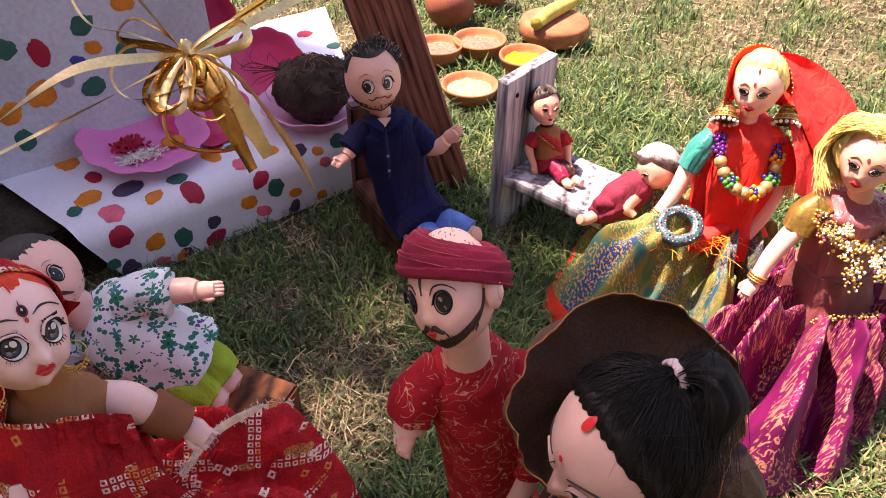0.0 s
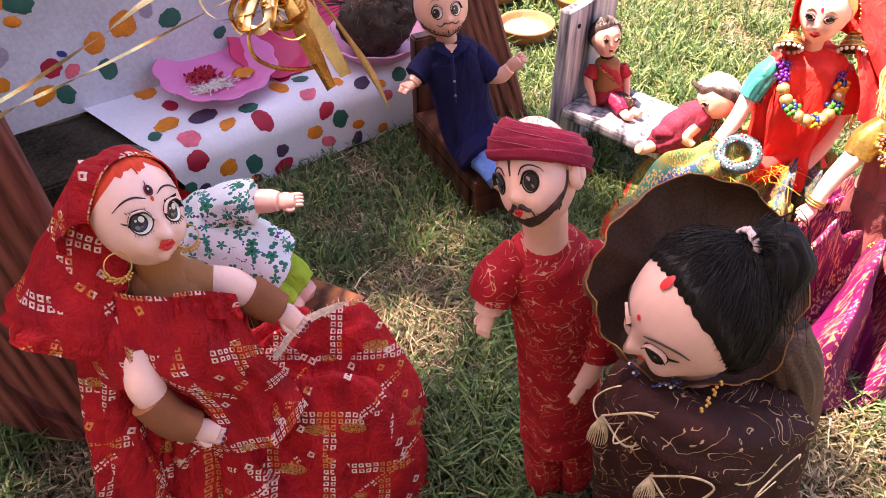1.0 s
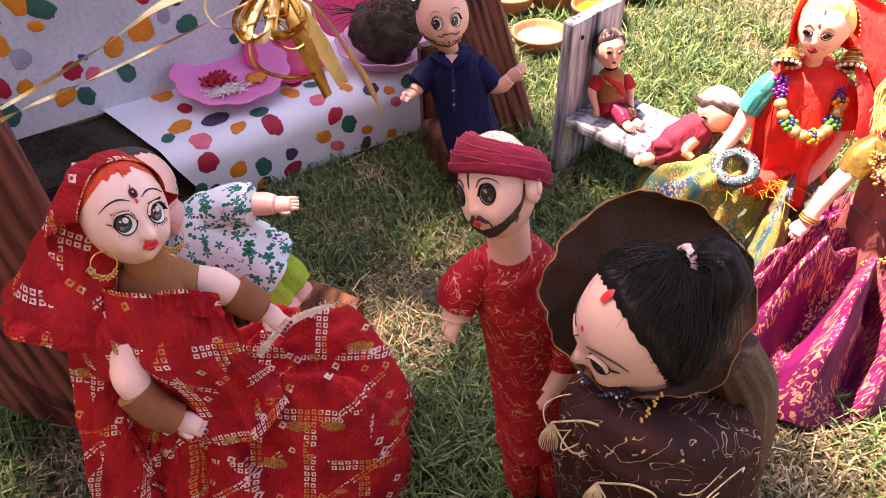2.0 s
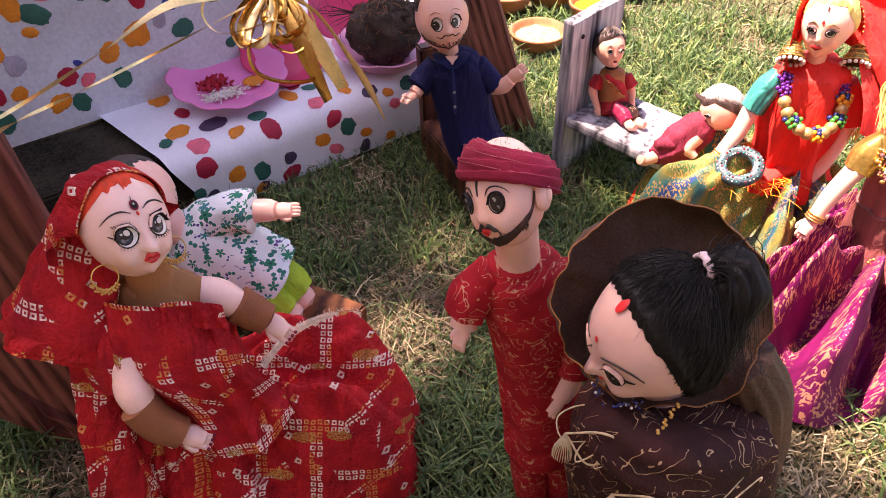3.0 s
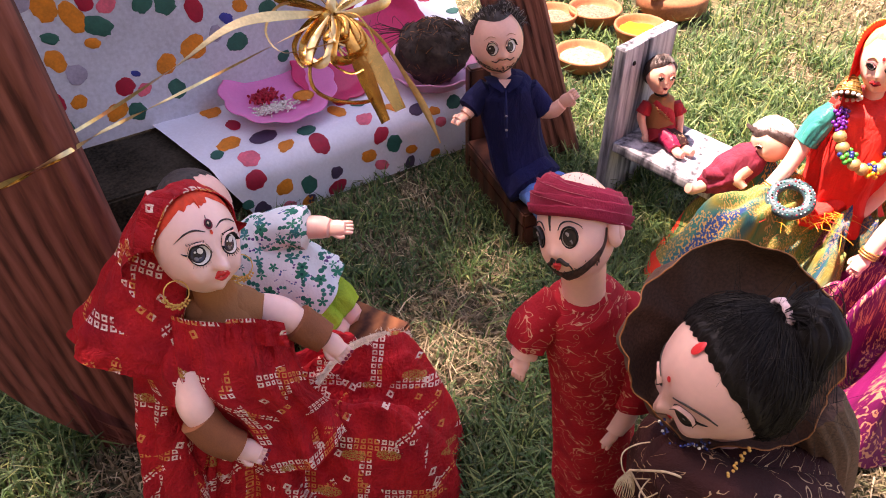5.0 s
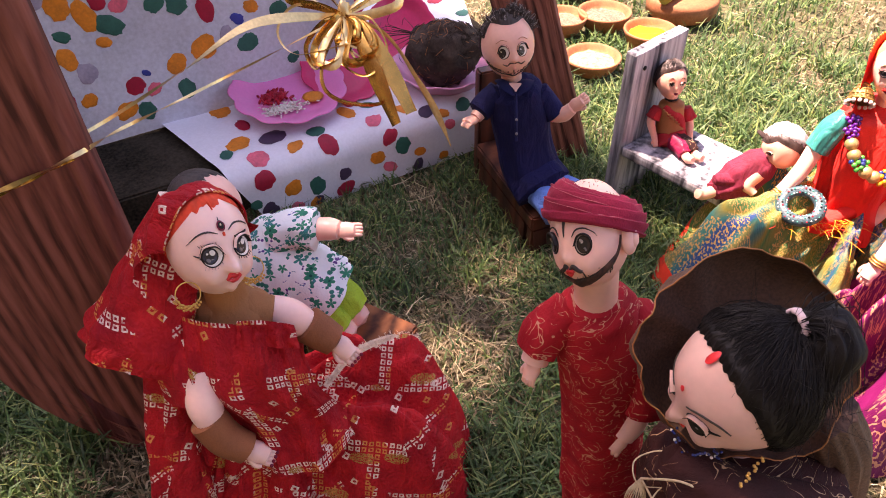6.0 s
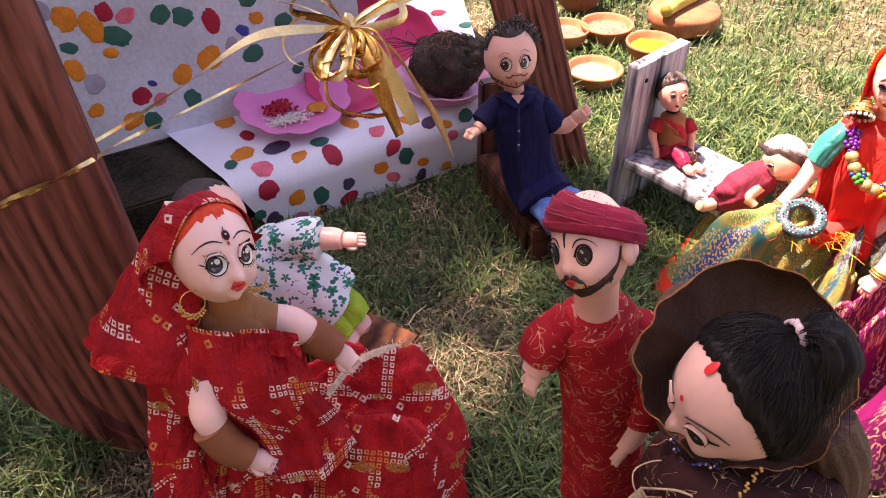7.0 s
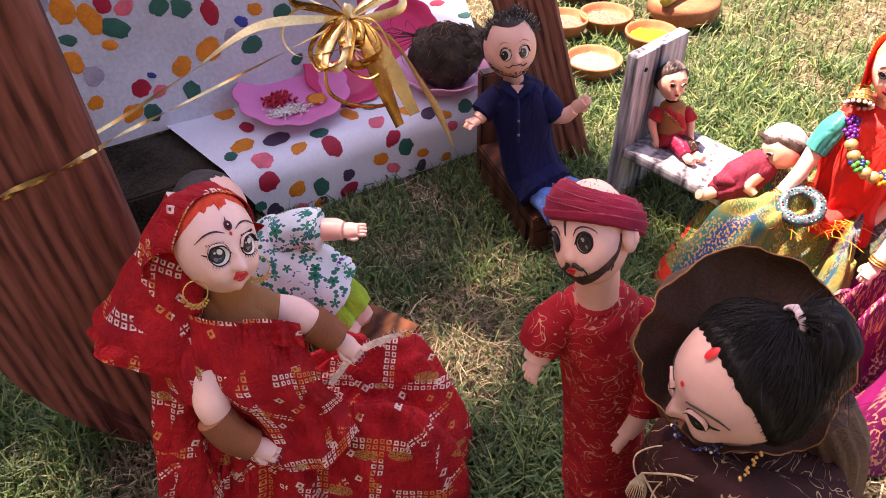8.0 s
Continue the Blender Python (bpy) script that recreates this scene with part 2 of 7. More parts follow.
def flowered():
    """White cotton printed with small green flowers and blue and violet leaf pairs."""
    n = Nodes("white_flowered_cotton", 0.85)
    uv = n.co.outputs["UV"]

    def petals(scale, lobes, size, deep, shift):
        mp = n.scaled("UV", (scale, scale, 1), shift)
        vo = n.nt.nodes.new("ShaderNodeTexVoronoi")
        vo.inputs["Scale"].default_value, vo.inputs["Randomness"].default_value = 1.0, 0.75
        n.nt.links.new(mp, vo.inputs["Vector"])
        d = n.nt.nodes.new("ShaderNodeVectorMath")
        d.operation = "SUBTRACT"
        n.nt.links.new(mp, d.inputs[0])
        n.nt.links.new(vo.outputs["Position"], d.inputs[1])
        sp = n.nt.nodes.new("ShaderNodeSeparateXYZ")
        n.nt.links.new(d.outputs[0], sp.inputs[0])
        rnd = n.nt.nodes.new("ShaderNodeSeparateColor")
        n.nt.links.new(vo.outputs["Color"], rnd.inputs[0])
        ang = n.math("ADD", n.math("ARCTAN2", sp.outputs[1], sp.outputs[0]), n.math("MULTIPLY", rnd.outputs[0], 6.283))
        lobe = n.math("ABSOLUTE", n.math("COSINE", n.math("MULTIPLY", ang, lobes / 2)))
        edge = n.math("MULTIPLY", n.math("MULTIPLY_ADD", lobe, deep, 1 - deep), n.math("MULTIPLY_ADD", rnd.outputs[1], size * 0.4, size * 0.75))
        edge = n.math("MULTIPLY_ADD", n.math("SUBTRACT", n.noise(mp, 7.0, 2), 0.5), 0.16, edge)
        return n.math("LESS_THAN", vo.outputs["Distance"], edge), rnd.outputs[2], n.math("LESS_THAN", vo.outputs["Distance"], size * 0.22)
    c = n.ramp(n.noise(uv, 50), [(0.3, (0.66, 0.74, 0.75)), (0.7, (0.82, 0.86, 0.86))])
    small, pick, heart = petals(180, 2, 0.50, 0.78, 0.7)
    c = n.mix(small, c, n.ramp(pick, [(0.0, (0.01, 0.16, 0.12)), (0.4, (0.02, 0.25, 0.20)), (0.6, (0.05, 0.09, 0.32)), (0.85, (0.13, 0.06, 0.22))]))
    big, pick, heart = petals(112, 5, 0.50, 0.48, 0.0)
    c = n.mix(big, c, n.ramp(pick, [(0.0, (0.005, 0.17, 0.10)), (0.6, (0.01, 0.27, 0.17)), (1.0, (0.02, 0.22, 0.24))]))
    c = n.mix(heart, c, (0.004, 0.07, 0.06))
    return n.done(c, n.math("MULTIPLY_ADD", n.noise(n.scaled("UV", (60, 20, 1)), 1.0, 3, 0.6), 4.0, n.noise(uv, 800, 2)), 0.7)


def curled(name, lo, hi, gold, scale=85, width=0.016, cover=0.44, rough=0.8):
    """Cloth with wandering thin embroidered lines."""
    n = Nodes(name, rough)
    uv = n.co.outputs["UV"]
    base = n.ramp(n.noise(uv, 70), [(0.3, lo), (0.7, hi)])
    f = n.noise(uv, scale, 1.0, 1.3)
    line = n.math("LESS_THAN", n.math("ABSOLUTE", n.math("SUBTRACT", f, 0.5)), width)
    line = n.math("MULTIPLY", line, n.math("GREATER_THAN", n.noise(uv, scale * 0.55, 1), cover))
    c = n.mix(line, base, gold)
    return n.done(c, n.math("MULTIPLY_ADD", n.noise(n.scaled("UV", (60, 16, 1)), 1.0, 3, 0.6), 4.0, n.math("ADD", n.noise(uv, 900, 2), line)), 0.7)


def many_coloured():
    n = Nodes("green_blue_brocade", 0.7)
    uv = n.co.outputs["UV"]
    base = n.ramp(n.noise(n.scaled("UV", (1, 0.30, 1)), 46, 2, 0.5), [(0.34, (0.015, 0.05, 0.16)), (0.43, (0.02, 0.14, 0.12)), (0.50, (0.20, 0.17, 0.03)), (0.56, (0.04, 0.15, 0.05)), (0.63, (0.22, 0.16, 0.03)), (0.70, (0.18, 0.03, 0.10))])
    spk = n.math("MULTIPLY", n.math("GREATER_THAN", n.noise(uv, 800, 2), 0.54), n.math("GREATER_THAN", n.noise(uv, 60, 2), 0.44))
    c = n.mix(spk, base, (0.42, 0.26, 0.08))
    sp = n.nt.nodes.new("ShaderNodeSeparateXYZ")
    n.nt.links.new(uv, sp.inputs[0])
    hem = n.math("GREATER_THAN", sp.outputs[1], 0.1235)
    c = n.mix(hem, c, (0.68, 0.045, 0.02))
    return n.done(c, n.math("MULTIPLY_ADD", n.noise(n.scaled("UV", (60, 18, 1)), 1.0, 3, 0.8), 5.0, n.noise(uv, 700, 2)), 0.8)


def brocade(name, lo, hi, scale=190, thr=0.55, gold=(0.85, 0.52, 0.25), bands=26):
    n = Nodes(name, 0.62)
    uv = n.co.outputs["UV"]
    base = n.ramp(n.noise(uv, 50), [(0.3, lo), (0.7, hi)])
    fig = n.math("GREATER_THAN", n.noise(uv, scale, 2, 1.0), thr)
    big, bx, by = n.cells(n.scaled("UV", (bands, bands, 1)))
    where = n.math("MAXIMUM", n.math("GREATER_THAN", bx, 0.22), n.math("GREATER_THAN", n.noise(uv, 18, 1), 0.55))
    m = n.math("MULTIPLY", fig, where)
    return n.done(n.mix(m, base, gold), n.math("MULTIPLY_ADD", n.noise(n.scaled("UV", (80, 14, 1)), 1.0, 3, 0.6), 5.0, n.noise(uv, 900, 2)), 0.7, n.math("MULTIPLY", m, 0.3))


M["tie_dye"] = tie_dye()
M["flowered"] = flowered()
M["curled"] = curled("crimson_cloth_with_gold_curls", (0.30, 0.006, 0.012), (0.54, 0.020, 0.028), (0.66, 0.30, 0.18), 125, 0.011, 0.42)
M["veil_brown"] = curled("brown_shawl_with_gold_cord", (0.022, 0.006, 0.006), (0.055, 0.014, 0.012), (0.50, 0.33, 0.18), 95, 0.008, 0.45)
M["hood_brown"] = material("dark_brown_net", (0.105, 0.052, 0.032), 0.75, vary=0.5, scale=30, fine=900, bump=0.6)
M["many"] = many_coloured()
M["zari"] = brocade("magenta_and_gold_brocade", (0.09, 0.004, 0.045), (0.21, 0.009, 0.095), 480, 0.56, (0.60, 0.27, 0.16), 64)
M["stripes"] = material("maroon_turban_cotton", (0.28, 0.010, 0.040), 0.9, vary=0.18, scale=60, fine=1500, bump=0.5)
M["turban_line"] = material("pink_turban_thread", (0.45, 0.12, 0.14), 0.9, vary=0.2, bump=0)
M["bead_gold"] = material("gold_bead", (0.66, 0.40, 0.12), 0.42, metal=0.85, vary=0.1, bump=0)
M["bead_pale_gold"] = material("pearly_gold_bead", (0.58, 0.40, 0.17), 0.42, metal=0.6, vary=0.1, bump=0)
M["bead_purple"] = material("purple_bead", (0.12, 0.015, 0.22), 0.25, vary=0.15, bump=0, coat=0.5)
M["bead_green"] = material("green_bead", (0.03, 0.28, 0.04), 0.25, vary=0.15, bump=0, coat=0.5)
M["bead_orange"] = material("orange_bead", (0.80, 0.30, 0.02), 0.3, vary=0.15, bump=0, coat=0.5)
M["bead_blue"] = material("blue_bead", (0.012, 0.025, 0.14), 0.25, vary=0.15, bump=0, coat=0.5)
M["pearl"] = material("pearl_bead", (0.80, 0.76, 0.68), 0.25, vary=0.05, bump=0, coat=0.6)
M["pink_plate"] = material("pink_plastic", (0.84, 0.22, 0.48), 0.35, vary=0.05, scale=15, bump=0.02, coat=0.2)
M["pale_pink_plate"] = material("pale_pink_plastic", (0.85, 0.36, 0.56), 0.35, vary=0.05, scale=15, bump=0.02, coat=0.2)
M["crimson_plate"] = material("crimson_plastic", (0.70, 0.025, 0.12), 0.4, vary=0.08, scale=20, bump=0.05, coat=0.2)
M["dark_ball"] = material("dark_brown_husk", (0.046, 0.031, 0.022), 0.95, vary=0.5, scale=70, fine=350, bump=1.0)
M["petal"] = material("dried_red_petal", (0.45, 0.01, 0.03), 0.7, vary=0.3, scale=200, bump=0.3)
M["rice"] = material("white_rice", (0.75, 0.68, 0.60), 0.6, vary=0.15, scale=300, bump=0.2)
M["foil"] = material("gold_foil_ribbon", (0.62, 0.33, 0.08), 0.27, metal=0.9, vary=0.22, scale=60, fine=500, bump=0.35)
M["straw_foil"] = material("pale_gold_foil", (0.86, 0.60, 0.27), 0.3, metal=0.8, vary=0.18, scale=60, fine=500, bump=0.35)
for nm, rgb in (("orange", (0.72, 0.22, 0.015)), ("red", (0.42, 0.008, 0.035)), ("pink", (0.80, 0.14, 0.20)), ("green", (0.008, 0.115, 0.085)), ("blue", (0.03, 0.05, 0.30)), ("grey", (0.34, 0.31, 0.40)), ("purple", (0.06, 0.035, 0.075))):
    M["dot_" + nm] = material(nm + "_poster_paint", rgb, 0.6, vary=0.16, scale=90, fine=500, bump=0.1)
M["cord"] = material("cream_cord", (0.62, 0.48, 0.30), 0.8, vary=0.2, scale=200, bump=0.3)
M["fray"] = material("cream_frayed_hem", (0.80, 0.62, 0.46), 0.9, vary=0.15, scale=200, bump=0.3)
M["tie_band"] = material("pale_pink_elastic", (0.62, 0.46, 0.46), 0.8, vary=0.2, scale=300, fine=1500, bump=0.5)
M["lid"] = material("mauve_lid_paint", (0.55, 0.26, 0.26), 0.4, vary=0.1, bump=0)
M["blush"] = material("pink_cheek_paint", (0.90, 0.44, 0.38), 0.42, vary=0.05, bump=0)


# ---- mesh tools ----
class Shape:
    """Collects faces with their material and their place on the cloth, and makes one mesh of them."""

    def __init__(self):
        self.v, self.f, self.m, self.uv, self.mats = [], [], [], [], []

    def slot(self, mat):
        if mat not in self.mats:
            self.mats.append(mat)
        return self.mats.index(mat)

    def grid(self, rows, mat, closed=False, uv=None):
        """A sheet through rows of points, all of one length."""
        s, base, n = self.slot(mat), len(self.v), len(rows[0])
        for r in rows:
            self.v.extend(tuple(p) for p in r)
        for i in range(len(rows) - 1):
            for j in range(n if closed else n - 1):
                k = (j + 1) % n
                self.f.append((base + i * n + j, base + i * n + k, base + (i + 1) * n + k, base + (i + 1) * n + j))
                self.m.append(s)
                if uv:
                    self.uv.append((uv(i, j), uv(i, j + 1), uv(i + 1, j + 1), uv(i + 1, j)))
                else:
                    self.uv.append(((0, 0),) * 4)

    def cloth(self, rows, mat, closed=True):
        """A sheet whose weave keeps its size: lengths are taken along the rows and down their middle."""
        wide, down = [], [0.0]
        for r in rows:
            run = [0.0]
            for a, b in zip(r, r[1:] + r[:1] if closed else r[1:]):
                run.append(run[-1] + (Vector(b) - Vector(a)).length)
            wide.append([q - run[-1] * 0.5 for q in run])
        for a, b in zip(rows, rows[1:]):
            down.append(down[-1] + sum((Vector(q) - Vector(p)).length for p, q in zip(a, b)) / len(a))
        self.grid(rows, mat, closed, lambda i, j: (wide[i][j], down[i]))

    def fan(self, mid, ring, mat):
        s, base, n = self.slot(mat), len(self.v), len(ring)
        self.v.append(tuple(mid))
        self.v.extend(tuple(p) for p in ring)
        for j in range(n):
            self.f.append((base, base + 1 + j, base + 1 + (j + 1) % n))
            self.m.append(s)
            q = [self.v[k] for k in self.f[-1]]
            self.uv.append(tuple((p[0] + 0.4 * p[1] + 0.013, p[2] + 0.4 * p[1]) for p in q))

    def tube(self, path, radii, mat, seg=14, caps=True, wave=None, flat=None, laid=False):
        """A limb, stalk or skirt along path. wave(i, angle): factor on the radius. flat: (axis, factor) squeezes it along axis."""
        path = [Vector(p) for p in path]
        n = len(path)
        side = None
        rows, length, lens = [], 0.0, []
        for i, p in enumerate(path):
            d = (path[min(i + 1, n - 1)] - path[max(i - 1, 0)]).normalized()
            if side is None:
                side = d.cross(Vector((0.31, 0.17, 0.93)) if abs(d.z) < 0.9 else Vector((0.2, 0.97, 0.1))).normalized()
            side = (side - d * side.dot(d)).normalized()
            other = d.cross(side)
            length += (p - path[i - 1]).length if i else 0
            lens.append(length)
            row = []
            for j in range(seg):
                a = 2 * math.pi * j / seg
                q = (side * math.cos(a) + other * math.sin(a)) * radii[i] * (wave(i, a) if wave else 1)
                if flat:
                    ax, k = Vector(flat[0]).normalized(), flat[1]
                    q = q - ax * q.dot(ax) * (1 - k)
                row.append(p + q)
            rows.append(row)
        if laid:
            self.grid(rows, mat, True, lambda i, j: (rows[i][j % seg].dot(ACROSS), rows[i][j % seg].dot(UPWARD)))
        elif seg > 8:
            self.cloth(rows, mat)
        else:
            rad = sum(radii) / n
            self.grid(rows, mat, True, lambda i, j: (2 * math.pi * rad * j / seg, lens[i]))
        if caps:
            for i, row in ((0, rows[0]), (n - 1, rows[-1])):
                out = (path[i] - path[1 if i == 0 else n - 2]).normalized() * radii[i] * 0.35
                self.fan(path[i] + out, row if i else row[::-1], mat)

    def ball(self, m, mat, seg=16, rings=10, bump=None):
        """A unit ball under the matrix m."""
        rows = []
        for i in range(rings + 1):
            e = math.pi * (i / rings - 0.5)
            row = []
            for j in range(seg):
                a = 2 * math.pi * j / seg
                q = Vector((math.cos(e) * math.sin(a), math.cos(e) * math.cos(a), math.sin(e)))
                row.append(m @ (q * (bump(q) if bump else 1)))
            rows.append(row)
        self.grid(rows, mat, True)

    def box(self, m, size, mat, bevel=0.0):
        bm = bmesh.new()
        bmesh.ops.create_cube(bm, size=1, matrix=Matrix.Diagonal((*size, 1)))
        if bevel:
            bmesh.ops.bevel(bm, geom=bm.edges[:], offset=bevel, segments=2, affect="EDGES")
        s, base = self.slot(mat), len(self.v)
        bm.verts.ensure_lookup_table()
        self.v.extend(tuple(m @ v.co) for v in bm.verts)
        for f in bm.faces:
            self.f.append(tuple(base + v.index for v in f.verts))
            self.m.append(s)
            self.uv.append(tuple((v.co.x, v.co.z) for v in f.verts))
        bm.free()

    def mesh(self, name, smooth=True):
        me = bpy.data.meshes.new(name)
        me.from_pydata(self.v, [], self.f)
        for mat in self.mats:
            me.materials.append(mat)
        me.polygons.foreach_set("material_index", self.m)
        me.polygons.foreach_set("use_smooth", [smooth] * len(self.f))
        layer = me.uv_layers.new(name="cloth")
        layer.data.foreach_set("uv", [c for face in self.uv for p in face for c in p])
        me.update()
        return me

    def thing(self, name, label, category, group="", kind="", smooth=True):
        return tagged(new(name, self.mesh(name, smooth)), label, category, group, kind)

    def part(self, name, parent, label="", smooth=True):
        ob = new(name, self.mesh(name, smooth))
        ob.parent = parent
        if label:
            tagged(ob, label)
        return ob


def curve(points, n):
    """n points along a smooth line through the given ones."""
    ps = [Vector(p) for p in points]
    ps = [2 * ps[0] - ps[1]] + ps + [2 * ps[-1] - ps[-2]]
    out = []
    for k in range(n):
        s = k / (n - 1) * (len(ps) - 3)
        i = min(int(s), len(ps) - 4)
        t = s - i
        a, b, c, d = ps[i:i + 4]
        out.append(0.5 * (2 * b + (c - a) * t + (2 * a - 5 * b + 4 * c - d) * t * t + (3 * b - a - 3 * c + d) * t ** 3))
    return out


def steps(values, n):
    """n numbers that run evenly through the given ones."""
    out = []
    for k in range(n):
        s = k / (n - 1) * (len(values) - 1)
        i = min(int(s), len(values) - 2)
        t = s - i
        t = t * t * (3 - 2 * t)
        out.append(values[i] * (1 - t) + values[i + 1] * t)
    return out


def limb(sh, points, radii, mat, n=14, seg=12, **more):
    n = max(n, 14) if seg > 8 and "wave" not in more else n
    sh.tube(curve(points, n), steps(radii, n), mat, max(seg, 20) if seg > 8 else seg, **more)


class Head:
    """A doll's head. Its own axes: x to its own right, y out of the face, z up. size: half width, half depth, half height.
    eye: how far apart and how high the eyes sit, in radians; the other features follow from it."""

    def __init__(self, sh, m, size, skin, nose=0.10, chin=0.06, wide=1.0, eye=(0.42, 0.0), cheek=0.05, socket=0.06, span=1.0, jaw=0.10):
        self.sh, self.m, self.size, self.nose, self.chin, self.wide = sh, m, size, nose, chin, wide
        self.eye, self.cheek, self.socket, self.span, self.jaw = eye, cheek, socket, span, jaw
        rows = []
        for i in range(49):
            e = math.pi * (i / 48 - 0.5)
            rows.append([self.at(2 * math.pi * j / 84, e) for j in range(84)])
        sh.grid(rows, skin, True)

    def at(self, az, el, out=0.0):
        az = (az + math.pi) % (2 * math.pi) - math.pi
        q = Vector((math.cos(el) * math.sin(az), math.cos(el) * math.cos(az), math.sin(el)))
        front = max(0, q.y)
        q.x *= (1 - self.jaw * max(0, -q.z) ** (2 if self.jaw < 0.2 else 1.3) * (1 + 0.4 * front)) * self.wide
        a, d = abs(az), el - self.eye[1]
        d = d / self.span if d < 0 else d

        def bump(x, wx, y, wy):
            return math.exp(-((a - x) / wx) ** 2 - ((d - y) / wy) ** 2)
        k = 1 + self.nose * bump(0, 0.115, -0.27, 0.085) + 0.45 * self.nose * bump(0.12, 0.07, -0.30, 0.06) + 0.30 * self.nose * bump(0, 0.09, -0.12, 0.14)
        k += self.cheek * bump(0.55, 0.28, -0.42, 0.25) + 0.022 * bump(0.35, 0.3, 0.28, 0.14)
        k -= self.socket * bump(self.eye[0], 0.20, 0.0, 0.16)
        k += 0.055 * bump(0, 0.20, -0.50, 0.075) + 0.03 * bump(0, 0.14, -0.60, 0.05) - 0.025 * bump(0, 0.25, -0.68, 0.05)
        k += self.chin * math.exp(-(az / 0.26) ** 2 - ((el - self.eye[1] + 0.86) / 0.17) ** 2)
        p = Vector((q.x * self.size[0], q.y * self.size[1], q.z * self.size[2])) * k
        return self.m @ (p + p.normalized() * out)

    def disc(self, az, el, w, h, mat, out=0.0003, tilt=0.0, seg=20, rings=3):
        c, s = math.cos(tilt), math.sin(tilt)
        rows = []
        for i in range(rings + 1):
            r = i / rings
            row = []
            for j in range(seg):
                a = 2 * math.pi * j / seg
                x, y = r * w * math.cos(a), r * h * math.sin(a)
                row.append(self.at(az + x * c - y * s, el + x * s + y * c, out if i < rings else out - 0.00018))
            rows.append(row)
        self.sh.grid(rows, mat, True)

    def stroke(self, points, widths, mat, out=0.0005, n=14):
        pts = curve([(a, e, 0) for a, e in points], n)
        ws = steps(widths, n)
        top, low, edge0, edge1 = [], [], [], []
        for i, p in enumerate(pts):
            d = (pts[min(i + 1, n - 1)] - pts[max(i - 1, 0)]).normalized()
            q = Vector((-d.y, d.x, 0)) * ws[i] * 0.5
            top.append(self.at(p.x + q.x, p.y + q.y, 0.0001))
            low.append(self.at(p.x - q.x, p.y - q.y, 0.0001))
            edge0.append(self.at(p.x + q.x * 0.5, p.y + q.y * 0.5, out))
            edge1.append(self.at(p.x - q.x * 0.5, p.y - q.y * 0.5, out))
        self.sh.grid([top, edge0, edge1, low], mat)

    def cap(self, line, thick, mat, ridges=60, rough=0.05, n=90, rings=22, seed=0):
        """Hair: line(az) is the height of its edge."""
        rows = []
        for i in range(rings + 1):
            row = []
            for j in range(n):
                az = 2 * math.pi * j / n - math.pi
                lo = line(az)
                f = i / rings
                el = lo + (math.pi / 2 - lo) * f
                t = thick * min(1, 0.15 + f * 5) * (1 + rough * 4 * noise.noise((az * ridges / 6, f * 3, seed)))
                row.append(self.at(az, el, t))
            rows.append(row)
        self.sh.grid(rows, mat, True)


def eyes(h, w=0.2, size=0.2, iris=None, look_x=0.0, look_y=0.0, rim=0.14, part=0.74, pupil=0.46, lid=0.0, skin=None, white=None):
    """Set-in doll's eyes: a black rim, the white, iris, pupil and glints, an upper lid that hangs over by lid, and lashes."""
    for s in (-1, 1):
        c, el = s * h.eye[0], h.eye[1]
        h.disc(c, el, w * (1 + rim), size * (1 + rim), M["lash"], 0.0003, rings=4)
        h.disc(c, el, w * 0.96, size * 0.96, white or M["white"], 0.0006, rings=4)
        x, y = c + look_x, el + look_y
        h.disc(x, y, w * part, size * part, M["lash"], 0.0009)
        h.disc(x, y, w * part * 0.86, size * part * 0.86, iris or M["iris"], 0.0011)
        h.disc(x, y, w * pupil, size * pupil, M["pupil"], 0.0013)
        # highlights, laid on as a white and a grey disc
        h.disc(x + 0.20 * w, y + 0.24 * size, w * 0.11, size * 0.11, M["white"], 0.0015)
        h.disc(x - 0.12 * w, y - 0.34 * size, w * 0.16, size * 0.05, M["glint"], 0.0015)
        if lid:
            h.stroke([(c - w * 1.05, el + 0.05 * size), (c - w * 0.6, el + size * (0.86 - lid * 0.3)), (c, el + size * (1.0 - lid * 0.42)), (c + w * 0.6, el + size * (0.86 - lid * 0.3)), (c + w * 1.05, el + 0.05 * size)], [0.02, size * lid * 0.75, size * lid, size * lid * 0.75, 0.02], skin or M["skin"], 0.0019)
        h.stroke([(c - w * 1.08, el - 0.1 * size), (c - w * 0.62, el + size * (0.80 - lid * 0.62)), (c, el + size * (1.02 - lid * 0.9)), (c + w * 0.62, el + size * (0.80 - lid * 0.62)), (c + w * 1.08, el - 0.1 * size)], [0.012, 0.036, 0.046, 0.036, 0.012], M["lash"], 0.0021)


# pictorial axes of the group: across it, up its slope, and out towards whoever looks at it
ACROSS, UPWARD, OUTWARD = Vector((0.926, 0.377, -0.018)), Vector((-0.241, 0.627, 0.741)), Vector((0.29, -0.682, 0.671))


ONLOOKER = Vector((0.105, -0.368, 0.399))


def facing(at, fwd, up):
    """A head's pose. fwd and up are given as shares: to the right, up and towards an onlooker who stands before the group."""
    at = Vector(at)
    near = (ONLOOKER - at).normalized()
    right = (ACROSS - near * ACROSS.dot(near)).normalized()
    high = near.cross(right)
    y = (right * fwd[0] + high * fwd[1] + near * fwd[2]).normalized()
    z = right * up[0] + high * up[1] + near * (up[2] if len(up) > 2 else 0)
    z = (z - y * z.dot(y)).normalized()
    m = Matrix((y.cross(z), y, z)).transposed().to_4x4()
    m.translation = at
    return m


